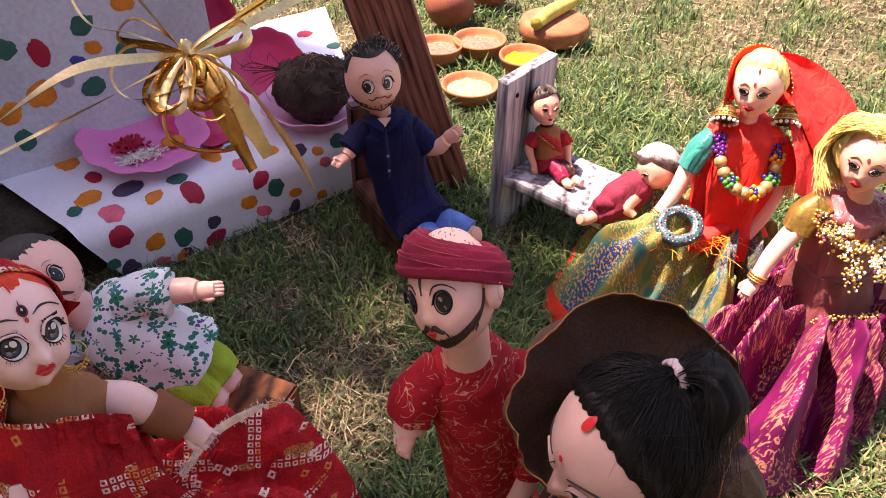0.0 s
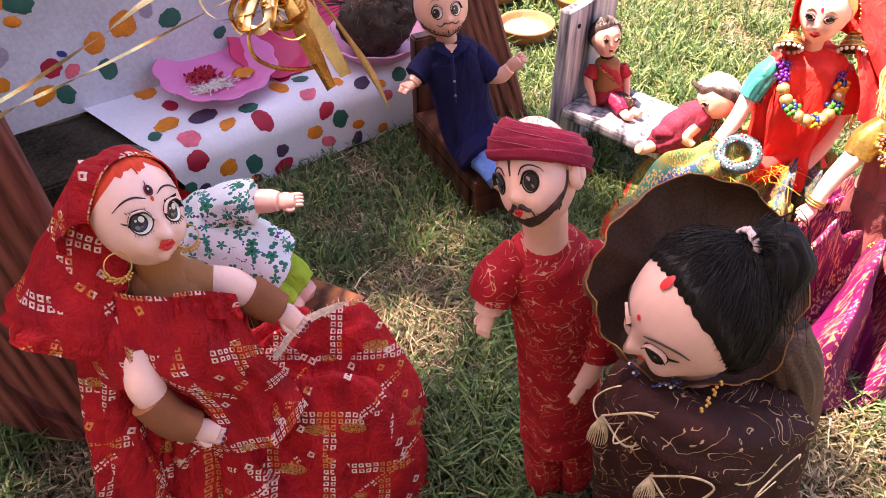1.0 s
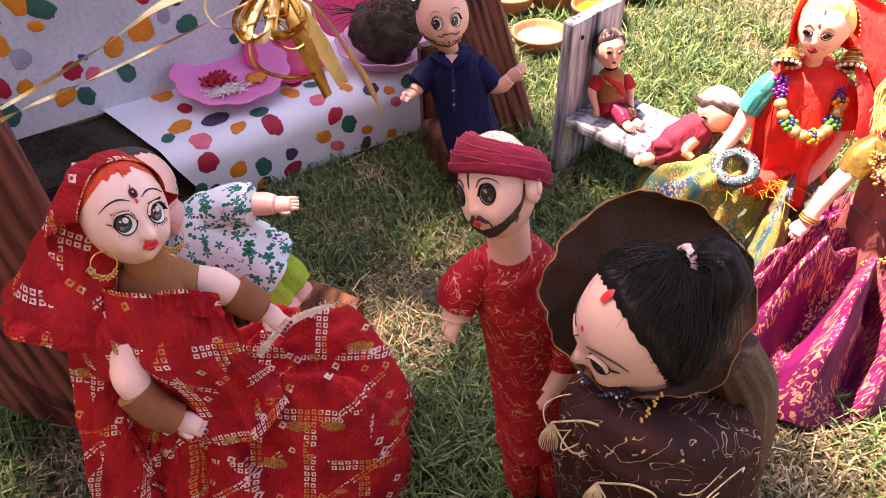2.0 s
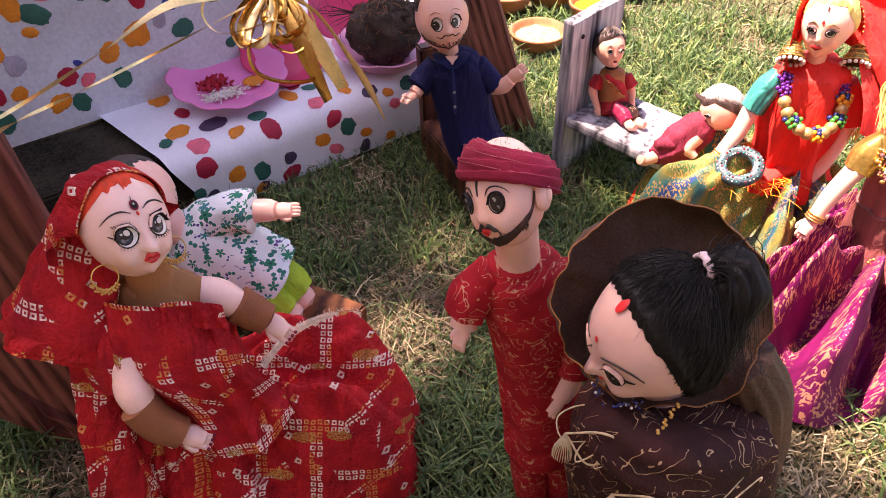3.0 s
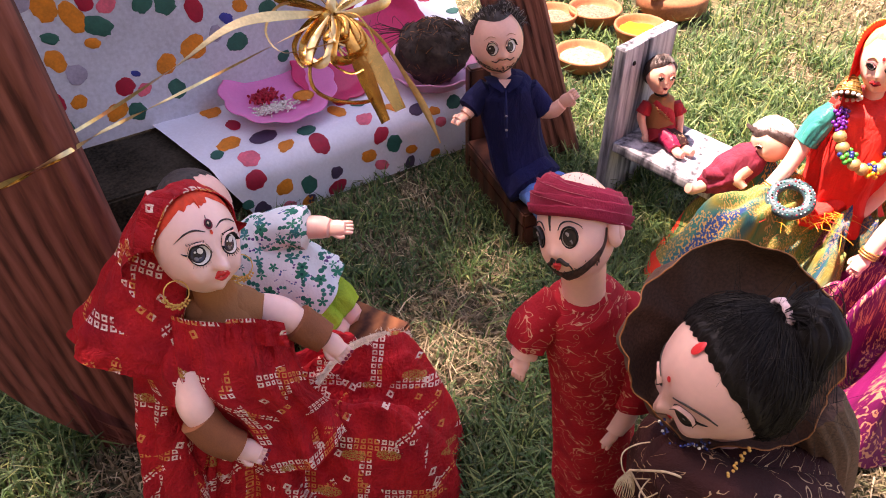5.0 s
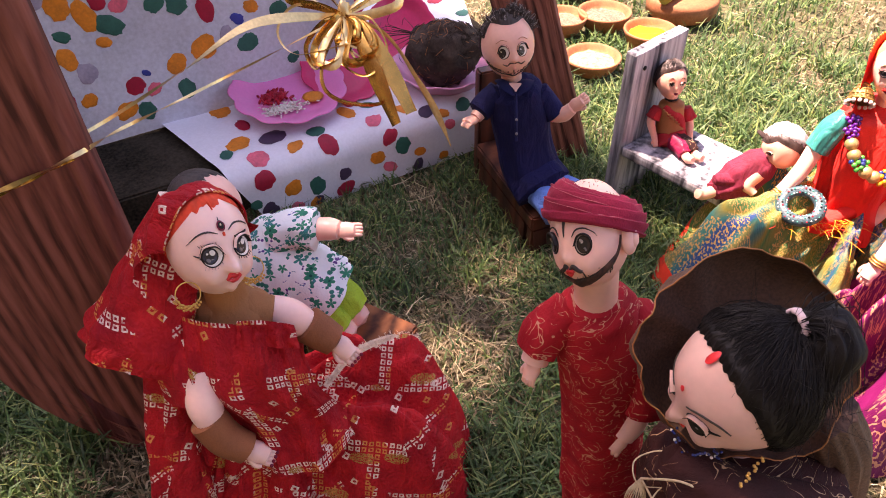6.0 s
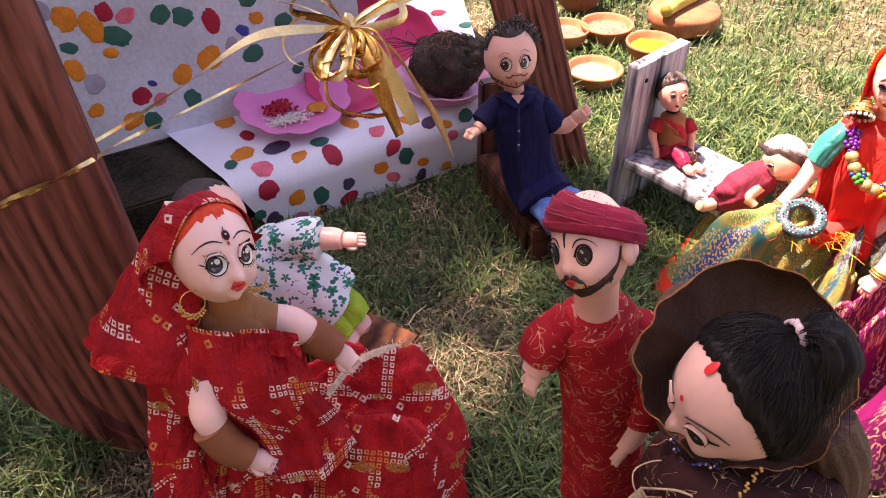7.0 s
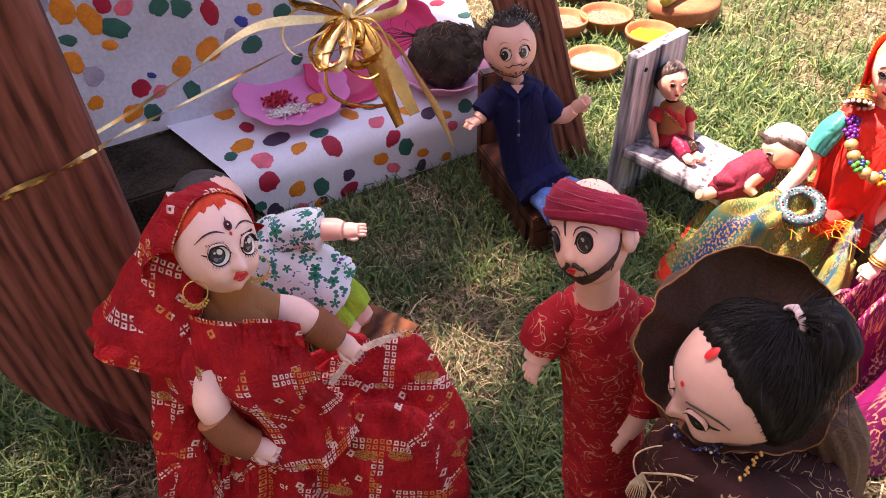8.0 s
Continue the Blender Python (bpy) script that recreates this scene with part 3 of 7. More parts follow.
def torus(sh, m, big, small, mat, seg=20, ring=8, wave=None):
    rows = []
    for i in range(seg + 1):
        a = 2 * math.pi * i / seg
        k = wave(a) if wave else 1
        rows.append([m @ Vector(((big + small * k * math.cos(2 * math.pi * j / ring)) * math.cos(a), (big + small * k * math.cos(2 * math.pi * j / ring)) * math.sin(a), small * k * math.sin(2 * math.pi * j / ring))) for j in range(ring)])
    sh.grid(rows, mat, True)


def bead(sh, at, r, mat, seg=10):
    sh.ball(Matrix.Translation(at) @ Matrix.Diagonal((r, r, r, 1)), mat, seg, 7)


def across_to(d):
    """A turn that brings z onto d."""
    return Vector(d).normalized().to_track_quat("Z", "Y").to_matrix().to_4x4()


def hand(sh, wrist, way, size, mat, palm=(0, 0, 1)):
    """A closed doll's hand of four short fingers and a thumb."""
    d = Vector(way).normalized()
    n = (Vector(palm) - d * d.dot(Vector(palm))).normalized()
    s = d.cross(n)
    w = Vector(wrist)
    limb(sh, [w - d * size * 0.3, w + d * size * 0.25, w + d * size * 0.75], [size * 0.3, size * 0.42, size * 0.34], mat, 7, 10, flat=(n, 0.7))
    for k in (-1.5, -0.5, 0.5, 1.5):
        b = w + d * size * 0.65 + s * k * size * 0.17
        limb(sh, [b, b + d * size * 0.28 - n * size * 0.03, b + d * size * (0.48 - 0.04 * abs(k)) - n * size * 0.16], [size * 0.11, size * 0.11, size * 0.08], mat, 5, 7)
    b = w + d * size * 0.2 + s * size * 0.34
    limb(sh, [b, b + d * size * 0.3 + s * size * 0.14, b + d * size * 0.5 + s * size * 0.08], [size * 0.12, size * 0.11, size * 0.08], mat, 5, 7)


def folds(count, amp, grow=0.0, n=18, seed=0.0):
    """Soft cloth folds round a tube: deeper towards its end by grow."""
    return lambda i, a: 1 + (amp + grow * i / n) * (math.sin(count * a + 1.3 * math.sin(2 * a + seed)) + 0.6 * noise.noise((math.cos(a) * 2 + seed, math.sin(a) * 2, i * 0.25)) + 0.45 * noise.noise((math.cos(a) * 5 + seed, math.sin(a) * 5, i * 9.0 / n)))


def skirt(sh, waist, r0, reach, lift, mat, count=15, depth=0.06, rings=26, seg=120, seed=0.0, floor=0.003, width=0.09, length=0.12, laid=False):
    """A spread skirt. reach(angle): how far its hem lies from the waist; lift(angle, s): its height along the way."""
    w = Vector(waist)
    rows = []
    for i in range(rings + 1):
        s = i / rings
        row = []
        for j in range(seg):
            a = 2 * math.pi * j / seg
            wob = math.sin(count * a + 2 * math.sin(a * 2 + seed) + 1.5 * noise.noise((math.cos(a) * 1.5, math.sin(a) * 1.5, seed)))
            fine = noise.noise((math.cos(a) * 7 + seed, math.sin(a) * 7, s * 3)) + 0.5 * noise.noise((math.cos(a) * 13 + seed, math.sin(a) * 13, s * 8))
            r = r0 + (reach(a) - r0) * s
            z = lift(a, s) + depth * 0.14 * s * (1 - 0.93 * s) * (wob + 0.7 * fine)
            r *= 1 + 0.03 * s * wob + 0.03 * s * fine
            row.append(Vector((w.x + r * math.cos(a), w.y + r * math.sin(a), max(z, floor))))
        rows.append(row)
    if laid:
        # the weave lies straight across the lap, as in a sari that is draped and not sewn
        sh.grid(rows, mat, True, lambda i, j: (rows[i][j % seg].dot(ACROSS), rows[i][j % seg].dot(UPWARD)))
    else:
        sh.grid(rows, mat, True, lambda i, j: (2 * math.pi * width * j / seg, length * i / rings))


def ear(h, side, skin, size=0.28):
    c = h.at(side * 1.62, -0.08, 0.0)
    o = h.m.to_3x3() @ Vector((side, -0.2, 0)).normalized()
    r = h.size[2] * size
    m = Matrix.Translation(c + o * r * 0.25) @ h.m.to_3x3().to_4x4()
    h.sh.ball(m @ Matrix.Diagonal((r * 0.45, r * 0.62, r, 1)), skin, 12, 8)
    h.sh.ball(Matrix.Translation(o * r * 0.3) @ m @ Matrix.Diagonal((r * 0.3, r * 0.3, r * 0.55, 1)), skin, 10, 6)


def stubble(h, mat, n, seed, low=-0.45):
    """Short scribbled strokes along jaw and chin."""
    rng = random.Random(seed)
    for _ in range(n):
        az = rng.uniform(-1.35, 1.35)
        el = h.eye[1] + low - 0.36 + 0.30 * abs(az) + rng.gauss(0, 0.05)
        d = rng.uniform(-0.05, 0.05)
        h.stroke([(az, el), (az + d, el - rng.uniform(0.02, 0.07))], [0.018, 0.008], mat, 0.0004, 3)


def lips(h, w=0.16, mat=None, size=0.055):
    el = h.eye[1] - 0.54 * h.span
    mat = mat or M["lip"]
    h.stroke([(-w, el + 0.015), (-w * 0.4, el + size * 0.75), (0, el + size * 0.5), (w * 0.4, el + size * 0.75), (w, el + 0.015)], [0.01, size, size * 0.8, size, 0.01], mat, 0.0010)
    h.stroke([(-w * 0.9, el + 0.008), (0, el - size * 0.55), (w * 0.9, el + 0.008)], [0.01, size * 1.2, 0.01], mat, 0.0011)


# ---- ground ----
def ground_material():
    m = bpy.data.materials.new("soil_with_thatch")
    m.use_nodes = True
    nt = m.node_tree
    bs = nt.nodes["Principled BSDF"]
    co = nt.nodes.new("ShaderNodeTexCoord")
    a = nt.nodes.new("ShaderNodeTexNoise")
    a.inputs["Scale"].default_value, a.inputs["Detail"].default_value = 9, 6
    b = nt.nodes.new("ShaderNodeTexNoise")
    b.inputs["Scale"].default_value, b.inputs["Detail"].default_value = 160, 6
    for n in (a, b):
        nt.links.new(co.outputs["Object"], n.inputs["Vector"])
    r = ramp_node(nt, [(0.38, (0.030, 0.036, 0.014)), (0.52, (0.075, 0.075, 0.032)), (0.66, (0.17, 0.145, 0.072))])
    add = nt.nodes.new("ShaderNodeMath")
    add.operation = "MULTIPLY_ADD"
    add.inputs[1].default_value, add.inputs[2].default_value = 0.5, 0.0
    nt.links.new(b.outputs[0], add.inputs[0])
    add2 = nt.nodes.new("ShaderNodeMath")
    add2.operation = "MULTIPLY_ADD"
    add2.inputs[1].default_value = 0.5
    nt.links.new(a.outputs[0], add2.inputs[0])
    nt.links.new(add.outputs[0], add2.inputs[2])
    nt.links.new(add2.outputs[0], r.inputs[0])
    nt.links.new(r.outputs[0], bs.inputs["Base Color"])
    bs.inputs["Roughness"].default_value = 0.95
    bp = nt.nodes.new("ShaderNodeBump")
    bp.inputs["Strength"].default_value, bp.inputs["Distance"].default_value = 0.8, 0.004
    nt.links.new(b.outputs[0], bp.inputs["Height"])
    nt.links.new(bp.outputs[0], bs.inputs["Normal"])
    return m


def lumps(x, y):
    return 0.004 * noise.noise((x * 9, y * 9, 0)) if abs(x) < 3 and abs(y) < 3 else 0.0


def make_ground():
    sh = Shape()
    ticks = [-60, -20, -8, -4] + [-2 + 0.04 * i for i in range(101)] + [4, 8, 20, 60]
    sh.grid([[(x, y, lumps(x, y) - 0.004) for x in ticks] for y in ticks], ground_material())
    return sh.thing("ground", "lawn soil with dry thatch between the grass", "ground", kind="structure")


make_ground()


def sky_block_wall(name, foot, size, label):
    """A plain rendered wall with a coping, added unseen to cut low skylight."""
    sh = Shape()
    plaster = material("weathered_plaster", (0.30, 0.235, 0.18), 0.9, vary=0.25, scale=2.5, fine=60, bump=0.5)
    sh.box(Matrix.Translation((foot[0], foot[1], size[2] / 2 - 0.05)), size, plaster, 0.01)
    sh.box(Matrix.Translation((foot[0], foot[1], size[2] - 0.02)), (size[0] + 0.08, size[1] + 0.08, 0.06), plaster, 0.01)
    sh.thing(name, label, "wall", kind="structure", smooth=False)


sky_block_wall("sky_block_south", (0.0, -2.6, 0), (9.0, 0.2, 3.0), "unseen plain plaster wall added to block low sky light from the south")
sky_block_wall("sky_block_west", (-4.4, 0.5, 0), (0.2, 6.0, 3.0), "unseen plain plaster wall added to block low sky light from the west")


def grass_material():
    m = bpy.data.materials.new("grass_blades")
    m.use_nodes = True
    nt = m.node_tree
    bs = nt.nodes["Principled BSDF"]
    geo = nt.nodes.new("ShaderNodeNewGeometry")
    at = nt.nodes.new("ShaderNodeAttribute")
    at.attribute_name = "dry"
    green = ramp_node(nt, [(0.0, (0.026, 0.075, 0.024)), (0.5, (0.070, 0.165, 0.048)), (0.85, (0.145, 0.27, 0.075)), (1.0, (0.34, 0.40, 0.12))])
    dry = ramp_node(nt, [(0.0, (0.10, 0.07, 0.04)), (0.5, (0.28, 0.21, 0.12)), (0.85, (0.50, 0.40, 0.24)), (1.0, (0.74, 0.62, 0.40))])
    nt.links.new(geo.outputs["Random Per Island"], green.inputs[0])
    nt.links.new(geo.outputs["Random Per Island"], dry.inputs[0])
    mx = nt.nodes.new("ShaderNodeMix")
    mx.data_type = "RGBA"
    nt.links.new(at.outputs["Fac"], mx.inputs[0])
    nt.links.new(green.outputs[0], mx.inputs[6])
    nt.links.new(dry.outputs[0], mx.inputs[7])
    nt.links.new(mx.outputs[2], bs.inputs["Base Color"])
    bs.inputs["Roughness"].default_value = 0.55
    tr = nt.nodes.new("ShaderNodeBsdfTranslucent")
    nt.links.new(mx.outputs[2], tr.inputs["Color"])
    ms = nt.nodes.new("ShaderNodeMixShader")
    ms.inputs[0].default_value = 0.3
    nt.links.new(bs.outputs[0], ms.inputs[1])
    nt.links.new(tr.outputs[0], ms.inputs[2])
    nt.links.new(ms.outputs[0], nt.nodes["Material Output"].inputs["Surface"])
    return m


def make_grass():
    """Fine bent green blades, short dry ones between them, and straws lying across one another."""
    rng = np.random.default_rng(5)
    verts, faces, dryness = [], [], []
    spots = []
    for x0, x1, y0, y1, n in ((-0.36, 0.36, -0.30, 0.20, 62000), (-0.5, 0.6, 0.20, 0.5, 34000), (-0.7, 1.0, 0.5, 1.0, 26000), (-0.9, 1.6, 1.0, 2.4, 16000)):
        for _ in range(n):
            spots.append((rng.uniform(x0, x1), rng.uniform(y0, y1)))
    discs = ((-0.020, 0.382, 0.034), (0.031, 0.463, 0.033), (-0.032, 0.500, 0.035), (-0.078, 0.469, 0.032), (0.054, 0.572, 0.047), (-0.090, 0.585, 0.028), (-0.052, 0.672, 0.028))
    for x, y in spots:
        if y > 0.3 and any((x - u) ** 2 + (y - v) ** 2 < r * r for u, v, r in discs):
            continue
        patch = 0.7 * noise.noise((x * 9, y * 9, 4.2)) + 0.6 * noise.noise((x * 26, y * 26, 1.1)) + 0.8 * noise.noise((x * 4, y * 4, 7.7))
        bare = math.exp(-(((x + 0.015) / 0.05) ** 2 + ((y + 0.05) / 0.06) ** 2))
        # greener, taller patches; the left-front one stands in for shade on the grass
        lush_shade = math.exp(-(((x + 0.24) / 0.09) ** 2 + ((y + 0.25) / 0.09) ** 2)) + 0.7 * math.exp(-(((x - 0.09) / 0.05) ** 2 + ((y - 0.01) / 0.06) ** 2))
        is_dry = rng.random() < (0.56 if y < 0.25 else 0.53) + 1.25 * patch + 0.35 * bare - 0.7 * lush_shade
        if not is_dry and bare > 0.4 and rng.random() < 0.5:
            continue
        tuft = max(0.0, noise.noise((x * 30, y * 30, 9.3)))
        h = rng.uniform(0.005, 0.013) if is_dry else rng.uniform(0.008, 0.020) * (1 - 0.4 * patch + 0.9 * tuft) * (1.0 if y < 0.2 else 1.08) * (1 + 0.7 * lush_shade)
        lean = rng.uniform(0.9, 1.6) if is_dry else rng.uniform(0.40, 1.65)
        a = rng.uniform(0, 2 * math.pi)
        w = rng.uniform(0.0004, 0.00105) * (1 + 0.5 * max(0, y))
        dx, dy = math.cos(a), math.sin(a)
        ex, ey = math.cos(a + rng.normal(0, 0.5)), math.sin(a + rng.normal(0, 0.5))
        sx, sy = -dy * w, dx * w
        z0 = lumps(x, y) - 0.004
        l1 = h * 1.3
        r1, z1 = l1 * math.sin(lean * 0.45) * 0.5, l1 * math.cos(lean * 0.45) * 0.5
        r2, z2 = l1 * math.sin(lean * 1.25) * 0.5, max(z1 + l1 * math.cos(lean * 1.25) * 0.5, 0.002)
        mx, my = x + dx * r1, y + dy * r1
        b = len(verts)
        verts += [(x - sx, y - sy, z0), (x + sx, y + sy, z0), (mx - sx * 0.85, my - sy * 0.85, z0 + z1), (mx + sx * 0.85, my + sy * 0.85, z0 + z1), (mx + ex * r2, my + ey * r2, z0 + z2)]
        faces += [(b, b + 1, b + 3, b + 2), (b + 2, b + 3, b + 4)]
        dryness += [float(np.clip((0.9 if is_dry else 0.06) + rng.normal(0, 0.1), 0, 1))] * 5
    for _ in range(13000):
        # dry straws lying about, thickest where the turf is worn
        x, y = rng.uniform(-0.4, 0.5), rng.uniform(-0.3, 0.5)
        pick = rng.random()
        if pick < 0.40:
            x, y = rng.uniform(-0.5, 1.0), rng.uniform(0.4, 1.4)
        worn = pick > 0.90
        if worn:
            x, y = rng.normal(-0.010, 0.040), rng.normal(-0.035, 0.055)
        if not worn and noise.noise((x * 9, y * 9, 4.2)) < (0.0 if y < 0.3 and rng.random() < 0.85 else -0.25):
            continue
        if (y > 0.3 and any((x - u) ** 2 + (y - v) ** 2 < (r + 0.012) ** 2 for u, v, r in discs)) or (x < -0.15 and y < -0.12 and rng.random() < 0.8):
            continue
        a, ln, w = rng.uniform(0, 6.283), rng.uniform(0.008, 0.030), rng.uniform(0.00025, 0.0006)
        dx, dy, bend = math.cos(a), math.sin(a), rng.normal(0, 0.35)
        z0, rise = lumps(x, y) + rng.uniform(-0.003, 0.005), rng.uniform(0, 0.25)
        b = len(verts)
        for f in (0.0, 0.5, 1.0):
            cx = x + (dx * f - dy * bend * f * f) * ln
            cy = y + (dy * f + dx * bend * f * f) * ln
            k = w * (1 - 0.6 * f)
            verts += [(cx + dy * k, cy - dx * k, z0 + rise * ln * f), (cx - dy * k, cy + dx * k, z0 + rise * ln * f + 0.0003)]
        faces += [(b, b + 1, b + 3, b + 2), (b + 2, b + 3, b + 5, b + 4)]
        dryness += [float(np.clip(0.95 + rng.normal(0, 0.1), 0.6, 1))] * 6
    me = bpy.data.meshes.new("grass")
    me.from_pydata(verts, [], faces)
    me.attributes.new("dry", "FLOAT", "POINT").data.foreach_set("value", dryness)
    me.materials.append(grass_material())
    tagged(new("grass", me), "patchy lawn of green blades and dry straw", "grass", kind="stuff")


make_grass()


# ---- stall: paper-covered platform, posts ----
def wood_material(name, dark, mid, pale, rough=0.55, scale=22.0, coat=0.0, wave=0.55, stops=(0.18, 0.45, 0.8)):
    m = bpy.data.materials.new(name)
    m.use_nodes = True
    nt = m.node_tree
    bs = nt.nodes["Principled BSDF"]
    co = nt.nodes.new("ShaderNodeTexCoord")
    mp = nt.nodes.new("ShaderNodeMapping")
    mp.inputs["Scale"].default_value = (1, 1, 0.1)
    nt.links.new(co.outputs["Object"], mp.inputs[0])
    wv = nt.nodes.new("ShaderNodeTexWave")
    wv.inputs["Scale"].default_value, wv.inputs["Distortion"].default_value = scale, 7.0
    wv.inputs["Detail"].default_value, wv.inputs["Detail Scale"].default_value = 3, 1.2
    nz = nt.nodes.new("ShaderNodeTexNoise")
    nz.inputs["Scale"].default_value, nz.inputs["Detail"].default_value = 220, 5
    for n in (wv, nz):
        nt.links.new(mp.outputs[0], n.inputs["Vector"])
    ad = nt.nodes.new("ShaderNodeMath")
    ad.operation = "MULTIPLY_ADD"
    ad.inputs[1].default_value = wave
    nt.links.new(wv.outputs["Fac"], ad.inputs[0])
    hf = nt.nodes.new("ShaderNodeMath")
    hf.operation = "MULTIPLY"
    hf.inputs[1].default_value = 1 - wave
    nt.links.new(nz.outputs[0], hf.inputs[0])
    nt.links.new(hf.outputs[0], ad.inputs[2])
    r = ramp_node(nt, list(zip(stops, (dark, mid, pale))))
    nt.links.new(ad.outputs[0], r.inputs[0])
    nt.links.new(r.outputs[0], bs.inputs["Base Color"])
    bs.inputs["Roughness"].default_value, bs.inputs["Coat Weight"].default_value, bs.inputs["Specular IOR Level"].default_value = rough, coat, 0.25
    bp = nt.nodes.new("ShaderNodeBump")
    bp.inputs["Strength"].default_value, bp.inputs["Distance"].default_value = 0.3, 0.0015
    nt.links.new(ad.outputs[0], bp.inputs["Height"])
    nt.links.new(bp.outputs[0], bs.inputs["Normal"])
    return m


W_RED = wood_material("red_stained_wood", (0.070, 0.021, 0.015), (0.185, 0.058, 0.042), (0.285, 0.098, 0.074), 0.75, 34, wave=0.2, stops=(0.34, 0.48, 0.66))
W_BROWN = wood_material("brown_weathered_wood", (0.050, 0.016, 0.010), (0.19, 0.068, 0.044), (0.30, 0.115, 0.078), 0.75, 40, wave=0.2, stops=(0.34, 0.48, 0.66))
W_DARK = wood_material("dark_stained_wood", (0.028, 0.009, 0.006), (0.060, 0.019, 0.011), (0.11, 0.038, 0.022), 0.5, coat=0.1)
W_BLOCK = wood_material("brown_varnished_wood", (0.05, 0.014, 0.006), (0.17, 0.055, 0.020), (0.30, 0.105, 0.040), 0.6)
W_GREY = wood_material("weathered_grey_wood", (0.045, 0.045, 0.055), (0.25, 0.25, 0.275), (0.56, 0.555, 0.58), 0.85, 18, wave=0.22, stops=(0.30, 0.46, 0.66))
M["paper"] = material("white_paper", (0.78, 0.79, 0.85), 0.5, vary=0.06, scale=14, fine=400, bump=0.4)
# the same white paper, its panel's shade put into the colour, with grey smears
M["panel_paper"] = material("white_paper_in_shade", (0.55, 0.58, 0.66), 0.6, vary=0.16, scale=11, fine=300, bump=0.5)
M["box_dark"] = material("black_card", (0.034, 0.028, 0.020), 0.95, vary=0.6, scale=25, bump=0.6, spec=0.05)
M["clay"] = material("terracotta", (0.36, 0.128, 0.052), 0.8, vary=0.25, scale=60, bump=0.35)
M["clay_red"] = material("red_clay", (0.26, 0.075, 0.04), 0.7, vary=0.22, scale=40, bump=0.3)

# the platform's own axes: a runs along its front, b back into it
PLAT = Vector((-0.222, 0.015, 0))
PA = Vector((0.62, 0.785, 0)).normalized()
PB = Vector((-PA.y, PA.x, 0))
PH, PANEL_B = 0.058, 0.108
BACK_DOTS = {
    "orange": [(-0.099, 0.178, 0.0099), (-0.082, 0.167, 0.0105), (-0.106, 0.137, 0.0085), (-0.101, 0.099, 0.0065), (-0.076, 0.081, 0.0088), (0.001, 0.121, 0.0109), (-0.025, 0.112, 0.0087), (0.048, 0.147, 0.006), (-0.075, 0.144, 0.0053), (0.079, 0.176, 0.008)],
    "red": [(-0.129, 0.174, 0.0089), (-0.07, 0.177, 0.0073), (0.01, 0.153, 0.0091), (-0.119, 0.104, 0.0087), (-0.063, 0.101, 0.0082)],
    "pink": [(-0.055, 0.171, 0.0073), (-0.049, 0.094, 0.006)],
    "green": [(-0.029, 0.166, 0.0084), (-0.012, 0.161, 0.0085), (-0.066, 0.156, 0.01), (-0.103, 0.155, 0.0058), (-0.13, 0.149, 0.0074), (-0.121, 0.079, 0.0094), (-0.022, 0.088, 0.0083), (-0.06, 0.076, 0.0083), (0.072, 0.139, 0.0082), (0.039, 0.116, 0.0088), (0.078, 0.092, 0.0057), (0.045, 0.166, 0.0085)],
    "blue": [(-0.129, 0.189, 0.0047), (0.034, 0.139, 0.0054), (-0.051, 0.11, 0.0033)],
    "grey": [(-0.116, 0.188, 0.0093), (-0.095, 0.122, 0.0086), (0.022, 0.128, 0.0065)],
}
SHEET_DOTS = {
    "orange": [(-0.001, 0.151, 0.0101), (0.099, 0.09, 0.0091), (0.145, 0.07, 0.0064), (-0.002, 0.091, 0.0104), (0.039, 0.065, 0.0071), (0.027, 0.027, 0.0077), (0.045, 0.004, 0.0063), (0.109, 0.029, 0.0069), (0.152, 0.021, 0.0054), (0.181, 0.052, 0.0049), (0.178, 0.008, 0.005)],
    "red": [(0.109, 0.105, 0.0077), (0.01, 0.118, 0.0076), (0.067, 0.057, 0.0092), (0.004, 0.042, 0.009), (0.075, 0.008, 0.0085), (0.123, 0.045, 0.0073), (0.29, 0.266, 0.01)],
    "green": [(-0.037, 0.163, 0.0057), (0.012, 0.173, 0.0104), (0.121, 0.092, 0.0065), (0.063, 0.076, 0.0078), (-0.016, 0.08, 0.0061), (0.049, 0.022, 0.0083), (0.135, 0.033, 0.0085), (-0.007, 0.021, 0.0051), (0.203, 0.054, 0.0071), (0.30, 0.22, 0.008)],
    "pink": [(0.115, 0.066, 0.0079), (0.006, 0.063, 0.009), (0.028, 0.006, 0.0058), (0.121, 0.015, 0.0064), (0.185, 0.04, 0.0054)],
    "purple": [(0.076, 0.024, 0.0063), (0.15, 0.007, 0.006), (0.004, 0.010, 0.0083), (0.048, 0.006, 0.005), (0.165, 0.058, 0.007), (0.027, 0.087, 0.0115)],
}


def sheet_point(a, s, out=0.0):
    """Where the paper lies: a metres along the platform, s metres from the front hem over the top."""
    r = 0.02
    front, arc = PH - r, r * math.pi / 2
    t = min(max((s - front) / r, 0), math.pi / 2)
    if s < front:
        b, z = 0.0, s
    elif s < front + arc:
        b, z = r - r * math.cos(t), front + r * math.sin(t)
    else:
        b, z = r + s - front - arc, PH
    z += (0.0012 * noise.noise((a * 14, s * 14, 3)) + 0.0006 * noise.noise((a * 45, s * 30, 5))) * min(1, s * 30)
    b += 0.003 * noise.noise((a * 11, s * 5, 7))
    return PLAT + PA * a + PB * (b - out * math.cos(t)) + Vector((0, 0, z + 0.001 + out * math.sin(t)))


